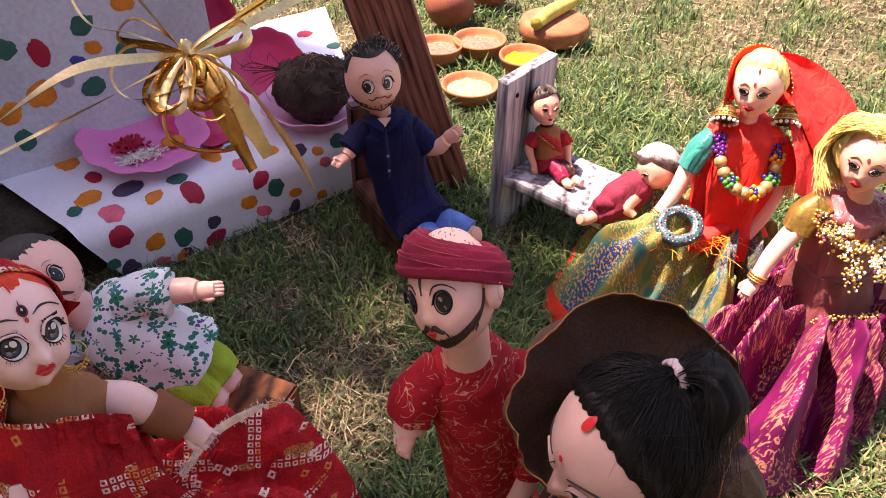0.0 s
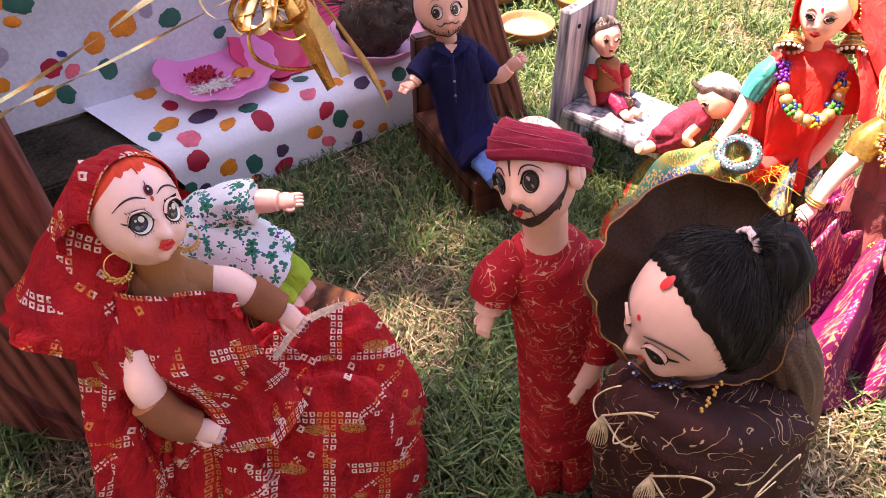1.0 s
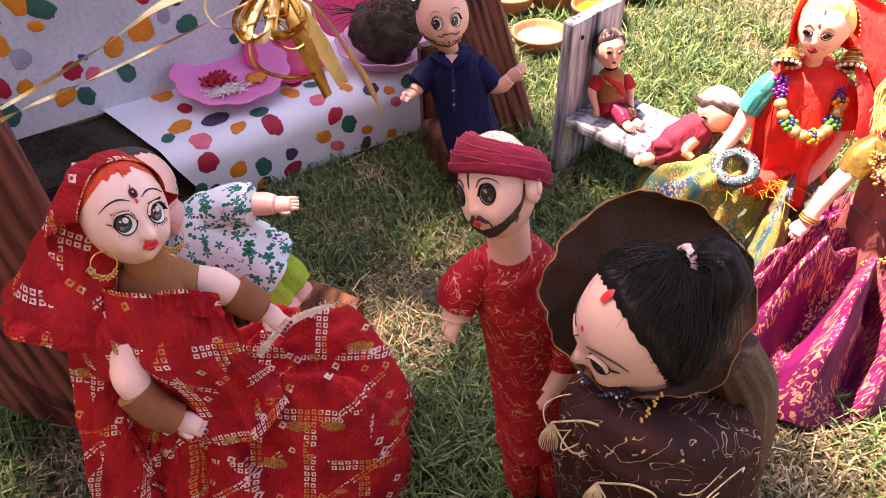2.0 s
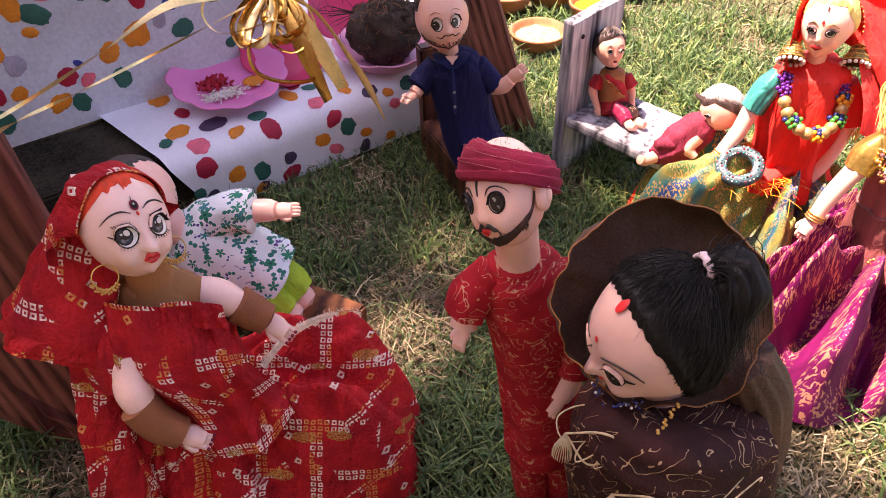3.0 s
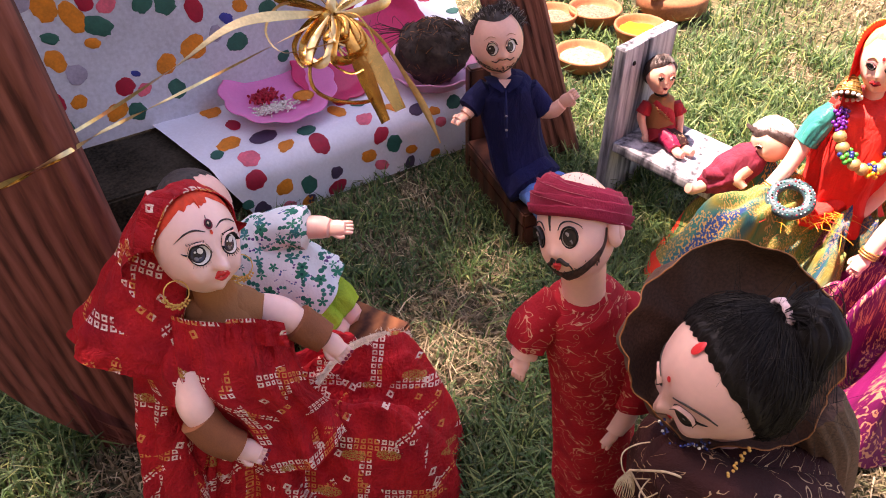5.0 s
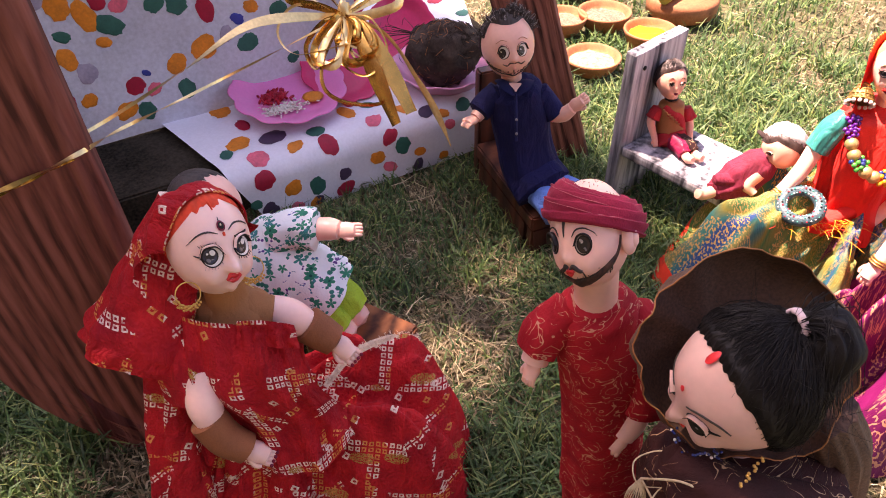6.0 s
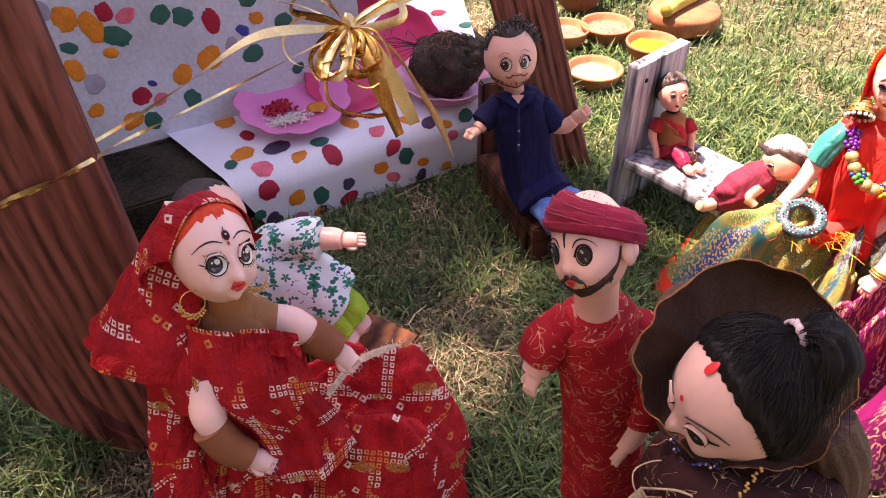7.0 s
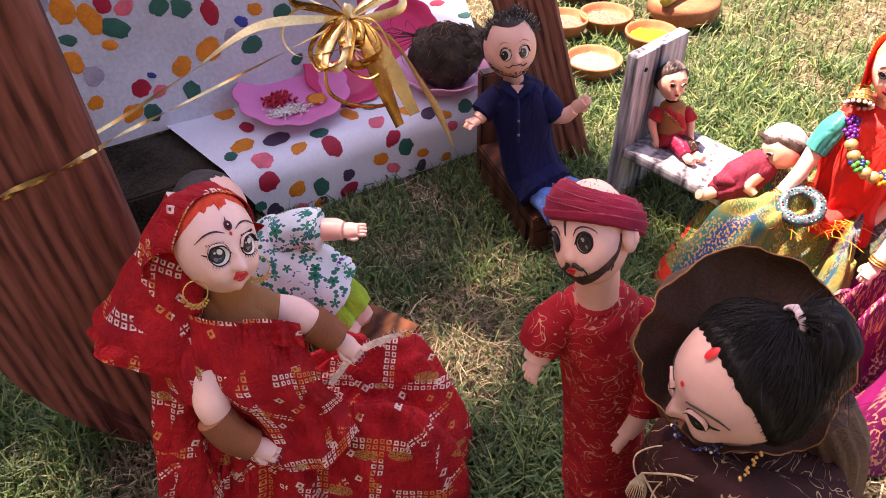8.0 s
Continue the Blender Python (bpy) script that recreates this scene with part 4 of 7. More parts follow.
def panel_point(a, z, out=0.0):
    b = PANEL_B + 0.0028 * noise.noise((a * 8, z * 8, 9)) + 0.0010 * noise.noise((a * 30, z * 16, 4)) - out
    return PLAT + PA * a + PB * b + Vector((0, 0, z))


def paint_dots(sh, dots, point):
    """Hand-painted blots of uneven outline."""
    k = 0
    for colour, list_of in dots.items():
        for a, s, r in list_of:
            k += 1
            tilt, long = k * 1.7, 1 + 0.18 * math.sin(k * 2.3)
            rows = []
            for q in (0.0, 0.5, 0.85, 1.0):
                row = []
                for j in range(26):
                    t = 2 * math.pi * j / 26
                    rr = r * q * (1 + 0.22 * noise.noise((math.cos(t) * 1.5, math.sin(t) * 1.5, k * 3.1)) + 0.13 * noise.noise((math.cos(t) * 4, math.sin(t) * 4, k)))
                    x, y = rr * long * math.cos(t), rr / long * math.sin(t)
                    row.append(point(a + x * math.cos(tilt) - y * math.sin(tilt), max(s + x * math.sin(tilt) + y * math.cos(tilt), 0.001), 0.0007 if q < 1 else 0.0004))
                rows.append(row)
            sh.grid(rows, M["dot_" + colour], True)


def make_platform():
    root = tagged(new("platform"), "low platform covered in white paper with painted dots", "platform")
    turn = Euler((0, 0, math.atan2(PA.y, PA.x))).to_matrix().to_4x4()
    sh = Shape()
    na, ns = 70, 90
    rows = []
    for j in range(ns + 1):
        s = 0.325 * j / ns
        b = max(0, s - 0.05)
        left = -0.0235 * min(1, s / 0.05) - 0.27 * b if s < 0.17 else -0.0559
        right = 0.236 + 0.42 * b
        rows.append([sheet_point(left + (right - left) * i / na, s) for i in range(na + 1)])
    sh.grid(rows, M["paper"])
    paint_dots(sh, SHEET_DOTS, sheet_point)
    sh.part("paper_sheet", root, "white paper sheet painted with coloured blots")
    b = Shape()
    b.box(Matrix.Translation(PLAT + PA * 0.03 + PB * 0.130 + Vector((0, 0, 0.0255))) @ turn, (0.42, 0.21, 0.051), M["box_dark"], 0.002)
    b.part("box", root, "black cardboard box under the paper", smooth=False)
    b = Shape()
    b.box(Matrix.Translation(PLAT + PA * 0.275 + PB * 0.19 + Vector((0, 0, 0.027))) @ turn, (0.07, 0.12, 0.054), M["box_dark"], 0.002)
    b.part("box", root, smooth=False)
    wall = tagged(new("back_panel"), "upright panel of white paper with painted dots behind the platform", "panel")
    sh = Shape()
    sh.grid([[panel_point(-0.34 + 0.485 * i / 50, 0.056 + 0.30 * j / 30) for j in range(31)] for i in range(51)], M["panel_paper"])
    paint_dots(sh, BACK_DOTS, panel_point)
    sh.part("paper_face", wall)
    b = Shape()
    b.box(Matrix.Translation(PLAT + PA * -0.098 + PB * (PANEL_B + 0.0065) + Vector((0, 0, 0.207))) @ turn, (0.484, 0.006, 0.298), M["box_dark"], 0.001)
    b.part("board", wall, "dark board behind the paper", smooth=False)


make_platform()


def post(foot, top, width, thick, face, mat, label, ridges, round_foot=0.0):
    """A grooved board from foot to top; face: the way its broad side looks."""
    foot, top, face = Vector(foot), Vector(top), Vector(face).normalized()
    z = top - foot
    length = z.length
    z.normalize()
    y = (face - z * face.dot(z)).normalized()
    x = y.cross(z)
    m = Matrix((x, y, z)).transposed().to_4x4()
    m.translation = foot
    sh = Shape()
    n, rows = 150, []
    for i in range(60):
        h = length * i / 59
        row = []
        cut = max(0, 1 - h / 0.085) ** 1.6 * round_foot
        for j in range(n + 1):
            u = j / n * 2 - 1
            way = u + 0.03 * noise.noise((u * 2, h * 5, 3.0))
            deep = max(0, 1 - abs(noise.noise((way * ridges * 0.6, h * 2.2, 5.0))) / 0.10)
            thin = max(0, 1 - abs(noise.noise((way * ridges * 1.9, h * 4.5, 2.0))) / 0.15)
            g = -0.0005 * deep * deep - 0.00012 * thin + 0.0002 * noise.noise((way * ridges * 1.4, h * 5, 8.0))
            edge = 0.004 * max(0, abs(u) - 0.9) * 10
            row.append((u * width / 2 - (cut * width * 0.5 if u > 0.2 else 0), thick / 2 - edge + g, h))
        for u in (1, 0.5, 0, -0.5, -1):
            row.append((u * width / 2 - (cut * width * 0.5 if u > 0.2 else 0), -thick / 2, h))
        rows.append(row)
    sh.grid(rows, mat, True)
    sh.fan((0, 0, length), [Vector(p) for p in rows[-1]], mat)
    ob = sh.thing("post", label, "post")
    ob.matrix_world = m
    return ob


post((-0.188, -0.206, -0.012), (-0.195, -0.209, 0.42), 0.114, 0.010, (0.39, -0.92, 0), W_RED, "broad reddish-brown grooved wooden post in the grass", 9, 1.0)
post((-0.004, 0.205, -0.012), (-0.102, 0.166, 0.34), 0.052, 0.018, (0.45, -0.89, 0), W_BROWN, "slanting reddish-brown grooved wooden post in the grass", 5)


def make_dark_chair():
    root = tagged(new("toy_chair"), "small dark-stained wooden toy chair standing on the grass", "chair")
    at = Matrix.Translation((0.019, 0.067, 0)) @ Euler((0, 0, radians(43))).to_matrix().to_4x4()
    for nm, c, s in (("seat", (0.005, 0.058, 0.034), (0.048, 0.116, 0.013)), ("front_board", (0.005, 0.0065, 0.0125), (0.045, 0.011, 0.029)), ("side_board", (-0.0135, 0.062, 0.0125), (0.009, 0.098, 0.029)), ("side_board", (0.0235, 0.062, 0.0125), (0.009, 0.098, 0.029)), ("backrest", (0.007, 0.123, 0.053), (0.044, 0.012, 0.112))):
        sh = Shape()
        sh.box(at @ Matrix.Translation(c), s, W_DARK, 0.0016)
        sh.part(nm, root, smooth=False)


make_dark_chair()


def worn_board(sh, m, size, mat, n=14):
    """A board whose edges are chipped and rounded unevenly."""
    half = Vector(size) / 2
    for axis in range(3):
        u, v = (axis + 1) % 3, (axis + 2) % 3
        for side in (-1, 1):
            rows = []
            for i in range(n + 1):
                row = []
                for j in range(n + 1):
                    # closer together towards the edges
                    f, g = -math.cos(math.pi * i / n), -math.cos(math.pi * j / n)
                    p = Vector((0, 0, 0))
                    p[axis], p[u], p[v] = side * half[axis], side * f * half[u], g * half[v]
                    gap = sorted(half[k] - abs(p[k]) for k in range(3))[1]
                    chip = max(0, 1 - gap / 0.0025) * (0.0007 + 0.0009 * max(0, noise.noise(p * 160 + Vector((3, 1, axis * 0)))))
                    row.append(m @ (p - Vector([math.copysign(chip, p[k]) if half[k] - abs(p[k]) < 0.0004 else 0 for k in range(3)])))
                rows.append(row)
            sh.grid(rows, mat)


def make_grey_bench():
    root = tagged(new("toy_bench"), "weathered grey wooden toy bench standing on the grass", "bench")
    at = Matrix.Translation((0.050, 0.158, 0)) @ Euler((0, 0, math.atan2(-0.45, 0.9))).to_matrix().to_4x4()
    back = None
    for nm, c, s in (("backrest", (0.0, 0.030, 0.070), (0.011, 0.070, 0.146)), ("seat", (0.060, 0.030, 0.0545), (0.108, 0.068, 0.009)), ("leg_board", (0.100, 0.045, 0.0225), (0.01, 0.034, 0.054))):
        sh = Shape()
        worn_board(sh, at @ Matrix.Translation(c), s, W_GREY)
        ob = sh.part(nm, root, smooth=False)
        bm = bmesh.new()
        bm.from_mesh(ob.data)
        bmesh.ops.remove_doubles(bm, verts=bm.verts[:], dist=0.00002)
        bm.to_mesh(ob.data)
        bm.free()
        back = back or ob
    sh = Shape()
    sh.ball(at @ Matrix.Translation((0.006, 0.008, 0.128)) @ Matrix.Diagonal((0.0012, 0.002, 0.002, 1)), M["black"], 10, 6)
    sh.part("nail", back, "dark nail head")


make_grey_bench()


def make_block():
    sh = Shape()
    sh.box(pose(-0.096, -0.0835, 0.013, 0, 0, -9), (0.108, 0.044, 0.03), W_BLOCK, 0.0018)
    sh.thing("wooden_block", "reddish-brown varnished wooden block lying on the grass", "block", smooth=False)


make_block()


def turned(sh, profile, mat, m=None, seg=36, wave=None):
    """A round thing turned from its profile of (radius, height)."""
    m = m or Matrix()
    sh.grid([[m @ Vector((p * math.cos(2 * math.pi * j / seg) * (wave(p, 2 * math.pi * j / seg) if wave else 1), p * math.sin(2 * math.pi * j / seg) * (wave(p, 2 * math.pi * j / seg) if wave else 1), q)) for j in range(seg)] for p, q in profile], mat, True)


def bowl(x, y, r, h, fill, label):
    root = tagged(new("clay_bowl"), label, "bowl", "clay bowls on the grass")
    sh = Shape()
    turned(sh, [(p * r, q * h) for p, q in ((0, 0), (0.62, 0), (0.72, 0.1), (0.84, 0.35), (0.96, 0.78), (1.0, 0.92), (0.985, 1.0), (0.94, 1.0), (0.89, 0.93), (0.83, 0.75), (0.74, 0.55), (0, 0.5))], M["clay"])
    body = sh.part("bowl", root)
    sh = Shape()
    sh.grid([[(p * r * math.cos(2 * math.pi * j / 36), p * r * math.sin(2 * math.pi * j / 36), h * (0.70 - 0.10 * p + 0.10 * noise.noise((p * math.cos(j * 0.17) * 3, p * math.sin(j * 0.17) * 3, x * 50)))) for j in range(36)] for p in (0.0, 0.2, 0.4, 0.6, 0.75, 0.84)], fill, True)
    sh.part("filling", root)
    root.matrix_world = pose(x, y, 0.002)
    return root


M["turmeric"] = material("turmeric_powder", (0.88, 0.45, 0.004), 0.9, vary=0.15, scale=150)
M["grain"] = material("pale_grain", (0.42, 0.285, 0.15), 0.85, vary=0.45, scale=250, bump=0.5)
M["mixture"] = material("brown_seeds", (0.27, 0.13, 0.085), 0.85, vary=0.5, scale=300, bump=0.5)
bowl(-0.020, 0.382, 0.033, 0.019, M["grain"], "shallow terracotta bowl of pale flour")
bowl(0.031, 0.463, 0.032, 0.024, M["turmeric"], "terracotta bowl of bright yellow turmeric powder")
bowl(-0.032, 0.500, 0.034, 0.022, M["mixture"], "terracotta bowl of brown seeds")
bowl(-0.078, 0.469, 0.031, 0.022, M["mixture"], "terracotta bowl of red-brown spices beside a post")


def clay_pot(x, y, r, h):
    sh = Shape()
    turned(sh, [(p * r, q * h) for p, q in ((0, 0), (0.5, 0), (0.8, 0.15), (0.99, 0.4), (0.95, 0.65), (0.7, 0.86), (0.52, 0.92), (0.6, 1.0), (0.55, 1.02), (0.46, 0.93), (0.4, 0.7), (0, 0.3))], M["clay_red"], pose(x, y, 0.002))
    sh.thing("clay_pot", "small round reddish clay pot on the grass", "pot", "clay pots on the grass")


clay_pot(-0.090, 0.585, 0.034, 0.060)
clay_pot(-0.052, 0.672, 0.034, 0.060)


def make_rolling_board():
    root = tagged(new("rolling_board"), "round thick clay-coloured rolling board on the grass", "rolling board")
    sh = Shape()
    turned(sh, [(0, 0), (0.036, 0), (0.045, 0.006), (0.046, 0.022), (0.043, 0.027), (0, 0.027)], M["clay"], pose(0.054, 0.572, 0.002))
    sh.part("board", root)
    sh = Shape()
    limb(sh, [(0.034, 0.530, 0.037), (0.046, 0.567, 0.038), (0.078, 0.627, 0.039)], [0.008, 0.010, 0.008], material("yellow_green_stem", (0.45, 0.40, 0.08), 0.6, vary=0.25, scale=60, bump=0.3), 12, 12)
    sh.thing("rolling_pin", "yellowish wooden rolling pin lying across the board", "rolling pin")


make_rolling_board()


# ---- offerings on the platform ----
def scalloped(name, at, r, depth, lobes, mat, label, tilt=None, squash=1.0):
    wave = lambda p, t: 1 + 0.07 * (p / r) ** 2 * (abs(math.cos(lobes * t / 2)) - 0.6)
    sh = Shape()
    m = Matrix.Translation(at) @ (tilt or Matrix()) @ Matrix.Diagonal((1, squash, 1, 1))
    turned(sh, [(0, 0), (0.55 * r, 0), (0.68 * r, depth * 0.15), (0.85 * r, depth * 0.75), (0.97 * r, depth), (r, depth), (0.98 * r, depth * 0.9), (0.84 * r, depth * 0.62), (0.66 * r, -0.0008), (0.5 * r, -0.0016), (0, -0.0016)], mat, m, 72, wave)
    return sh.thing(name, label, "plate")


def on_top(a, b, z=0.0):
    return PLAT + PA * a + PB * b + Vector((0, 0, PH + 0.0035 + z))


along = Euler((0, 0, math.atan2(PA.y, PA.x))).to_matrix().to_4x4()
scalloped("plate", on_top(0.060, 0.080, 0.009), 0.0525, 0.009, 11, M["pink_plate"], "pink scalloped plastic plate with petals and rice", along @ Euler((radians(9), 0, 0)).to_matrix().to_4x4())
scalloped("plate", on_top(0.206, 0.046, 0.001), 0.051, 0.016, 10, M["pale_pink_plate"], "pale pink scalloped plastic plate under a dark husk", along)


def make_offerings():
    rng = random.Random(3)
    sh = Shape()
    for k in range(110):
        p = on_top(0.046 + rng.gauss(0, 0.0065), 0.080 + rng.gauss(0, 0.0045), 0.0095 + rng.random() * 0.004)
        sh.ball(Matrix.Translation(p) @ Euler((rng.random() * 3, rng.random() * 3, rng.random() * 3)).to_matrix().to_4x4() @ Matrix.Diagonal((0.0028, 0.0019, 0.0008, 1)), M["petal"], 7, 4)
    sh.thing("petals", "small heap of dried red petals on the plate", "petals", kind="stuff")
    sh = Shape()
    for k in range(300):
        p = on_top(0.047 + rng.gauss(0, 0.010), 0.060 + rng.gauss(0, 0.0045), 0.0070 + rng.random() * 0.0025)
        sh.ball(Matrix.Translation(p) @ Euler((0, 0, rng.random() * 3)).to_matrix().to_4x4() @ Matrix.Diagonal((0.0022, 0.0007, 0.0007, 1)), M["rice"], 5, 4)
    sh.thing("rice", "scattered white rice grains on the plate", "rice", kind="stuff")
    sh = Shape()
    turned(sh, [(0, 0), (0.009, 0.0004), (0.0098, 0.0012), (0.006, 0.002), (0, 0.0022)], M["dot_orange"], Matrix.Translation(on_top(0.078, 0.066, 0.0075)))
    sh.thing("marigold_petal", "orange flower head lying on the plate", "flower")
    sh = Shape()

    def husk(q):
        return (1 + 0.16 * noise.noise(q * 2.0) + 0.07 * noise.noise(q * 6) + 0.05 * noise.noise(q * 17)) * (1 - 0.22 * max(0, q.z - 0.35))
    root = tagged(new("coconut_husk"), "dark brown fibrous coconut husk resting on the plate", "coconut")
    sh.ball(Matrix.Translation(on_top(0.205, 0.044, 0.0305)) @ Matrix.Diagonal((0.035, 0.033, 0.031, 1)), M["dark_ball"], 56, 36, husk)
    sh.part("shell", root)
    sh = Shape()
    for k in range(520):
        d = Vector((rng.gauss(0, 1), rng.gauss(0, 1), rng.gauss(0.4, 1))).normalized()
        c = on_top(0.205, 0.044, 0.0305) + Vector((d.x * 0.034, d.y * 0.032, d.z * 0.031)) * (husk(d) - 0.01)
        t = d.cross(Vector((rng.random() - 0.5, rng.random() - 0.5, rng.random() - 0.5))).normalized()
        limb(sh, [c - t * 0.004, c + d * 0.0015, c + t * 0.005 + d * 0.001], [0.00025, 0.0003, 0.0002], M["dark_ball"] if k % 4 else M["tan"], 4, 4)
    for k in range(14):
        c = on_top(0.170, 0.082, 0.040) + Vector((rng.gauss(0, 0.008), rng.gauss(0, 0.008), rng.gauss(0, 0.008)))
        d = Vector((rng.gauss(0, 1), rng.gauss(0, 1), rng.gauss(0, 1))).normalized() * 0.011
        limb(sh, [on_top(0.186, 0.060, 0.045), c, c + d], [0.0004, 0.0003, 0.0002], M["dark_ball"], 5, 4, caps=False)
    tagged(sh.part("fibre", root, "loose brown fibres"), kind="stuff")


make_offerings()
up_lean = along @ Euler((radians(48), 0, radians(-6))).to_matrix().to_4x4()
scalloped("plate", on_top(0.194, 0.112, 0.027), 0.035, 0.006, 10, M["crimson_plate"], "crimson plastic plate leaning behind the husk", up_lean)
scalloped("plate", on_top(0.118, 0.090, 0.010), 0.040, 0.006, 10, M["crimson_plate"], "crimson plastic plate leaning against the dotted panel", along @ Euler((radians(24), 0, 0)).to_matrix().to_4x4())
scalloped("plate", on_top(0.150, 0.150, 0.072), 0.034, 0.006, 10, M["crimson_plate"], "crimson plastic plate standing upright by the dotted panel", along @ Euler((radians(80), 0, radians(-8))).to_matrix().to_4x4())


# ---- gold ribbon garland ----
def ribbon(sh, points, widths, mat, n=26, twist=0.0, turn=0.0, curl=0.0):
    """A flat strip with two skins."""
    pts = curve(points, n)
    ws = steps(widths, n)
    side = None
    top, bot = [], []
    for i, p in enumerate(pts):
        d = (pts[min(i + 1, n - 1)] - pts[max(i - 1, 0)]).normalized()
        if side is None:
            side = d.cross(OUTWARD).normalized()
            side = Matrix.Rotation(turn, 3, d) @ side
        side = (side - d * side.dot(d)).normalized()
        s = Matrix.Rotation(twist * i / n, 3, d) @ side
        nn = d.cross(s)
        row = [p + s * ws[i] * 0.5 * k + nn * curl * ws[i] * k * k for k in (-1, -0.5, 0, 0.5, 1)]
        top.append([q + nn * 0.00012 for q in row])
        bot.append([q - nn * 0.00012 for q in row])
    wide, far = max(ws) / 4, sum((b - a).length for a, b in zip(pts, pts[1:])) / n
    sh.grid(top, mat, False, lambda i, j: (wide * j + 0.003, far * i))
    sh.grid([r[::-1] for r in bot], mat, False, lambda i, j: (wide * j + 0.003, far * i))


def make_garland():
    root = tagged(new("ribbon_bow"), "shiny gold foil ribbon bow strung between the posts", "ribbon bow")
    k = Vector((-0.116, 0.006, 0.210))

    def q(x, y, z=0.0):
        return k + ACROSS * x + UPWARD * y + OUTWARD * z
    sh = Shape()
    sh.ball(Matrix.Translation(k) @ Matrix.Diagonal((0.005, 0.005, 0.009, 1)), M["straw_foil"], 16, 10, lambda v: 1 + 0.25 * noise.noise(v * 2.5))
    sh.part("knot", root)
    # small loops round the knot, then the long flat ones that hang
    loops = [([(-0.008, -0.012, 0.006), (-0.014, -0.030, 0.008), (-0.004, -0.034, 0.010), (0.002, -0.014, 0.008)], 0.005), ([(0.004, -0.012, 0.008), (0.002, -0.032, 0.012), (0.014, -0.030, 0.010), (0.010, -0.008, 0.006)], 0.006),
             ([(-0.014, -0.006, 0.004), (-0.024, -0.022, 0.004), (-0.016, -0.036, 0.006), (-0.006, -0.016, 0.006)], 0.004), ([(-0.016, 0.006, 0.002), (-0.034, 0.004, 0.002), (-0.042, -0.012, 0.002), (-0.030, -0.026, 0.004), (0.0, -0.022, 0.010), (0.012, -0.018, 0.010)], 0.0018),
             ([(-0.012, -0.03, 0.008), (-0.010, -0.050, 0.010), (0.008, -0.058, 0.010), (0.028, -0.054, 0.010), (0.020, -0.025, 0.008)], 0.003), ([(-0.012, 0.012, 0.004), (-0.028, 0.020, 0.004), (-0.036, 0.010, 0.002), (-0.014, 0.004, 0.004)], 0.006),
             ([(0.012, 0.010, 0.004), (0.030, 0.018, 0.002), (0.034, 0.006, 0.002), (0.012, -0.002, 0.004)], 0.006)]
    for j, (pts, w) in enumerate(loops):
        sh = Shape()
        ribbon(sh, [q(0, 0, 0.003)] + [q(*p) for p in pts] + [q(0.001, -0.002, 0.004)], [w * 0.6, w, w, w, w * 0.6], M["foil"] if j % 3 else M["straw_foil"], 34, 1.0 * (-1) ** j, j * 0.9, 0.1)
        sh.part("loop", root)
    rng = random.Random(31)
    for j in range(6):
        a0, r0 = -1.57 + rng.gauss(0, 0.75), rng.uniform(0.022, 0.044)
        pts, w = [], rng.choice((0.0012, 0.002, 0.0045, 0.006))
        for s in range(5):
            a = a0 + rng.uniform(0.18, 0.5) * (s - 2)
            rr = r0 * math.sin(math.pi * (s + 0.6) / 5.2) * rng.uniform(0.75, 1.2)
            pts.append(q(rr * math.cos(a) + 0.004, rr * math.sin(a), 0.006 + rng.uniform(-0.006, 0.009)))
        sh = Shape()
        ribbon(sh, [q(0, 0, 0.003)] + pts + [q(0.001, -0.002, 0.004)], [w * 0.5, w, w * 1.1, w, w * 0.5], M["foil"] if j % 5 else M["straw_foil"], 34, rng.uniform(-4, 4), j * 0.8, 0.15)
        sh.part("loop", root)
    tails = [([(0.010, -0.018, 0.010), (0.022, -0.045, 0.012), (0.033, -0.071, 0.010)], [0.004, 0.0080, 0.0120, 0.009], M["foil"], 0.9), ([(0.016, -0.014, 0.009), (0.030, -0.038, 0.010), (0.043, -0.063, 0.009)], [0.004, 0.0075, 0.0105, 0.008], M["foil"], -0.9),
             ([(0.027, -0.015, 0.008), (0.048, -0.046, 0.010), (0.060, -0.068, 0.010), (0.067, -0.084, 0.009)], [0.0022, 0.0024, 0.006, 0.001], M["straw_foil"], 0.1), ([(-0.028, 0.012, 0.004), (-0.052, 0.020, 0.0), (-0.066, 0.045, 0.0)], [0.004, 0.006, 0.005, 0.003], M["straw_foil"], 0.5),
             ([(-0.012, 0.016, 0.004), (-0.030, 0.042, 0.002), (-0.040, 0.066, 0.0)], [0.003, 0.005, 0.005, 0.003], M["straw_foil"], 0.9), ([(0.022, 0.014, 0.002), (0.062, 0.040, 0.0), (0.09, 0.060, 0.0)], [0.003, 0.008, 0.008, 0.006], M["straw_foil"], 0.3)]
    for j, (t, w, mat, tw) in enumerate(tails):
        sh = Shape()
        ribbon(sh, [q(0, 0, 0.002)] + [q(*p) for p in t], w, mat, 28, tw, j * 0.35, 0.08)
        sh.part("tail", root)
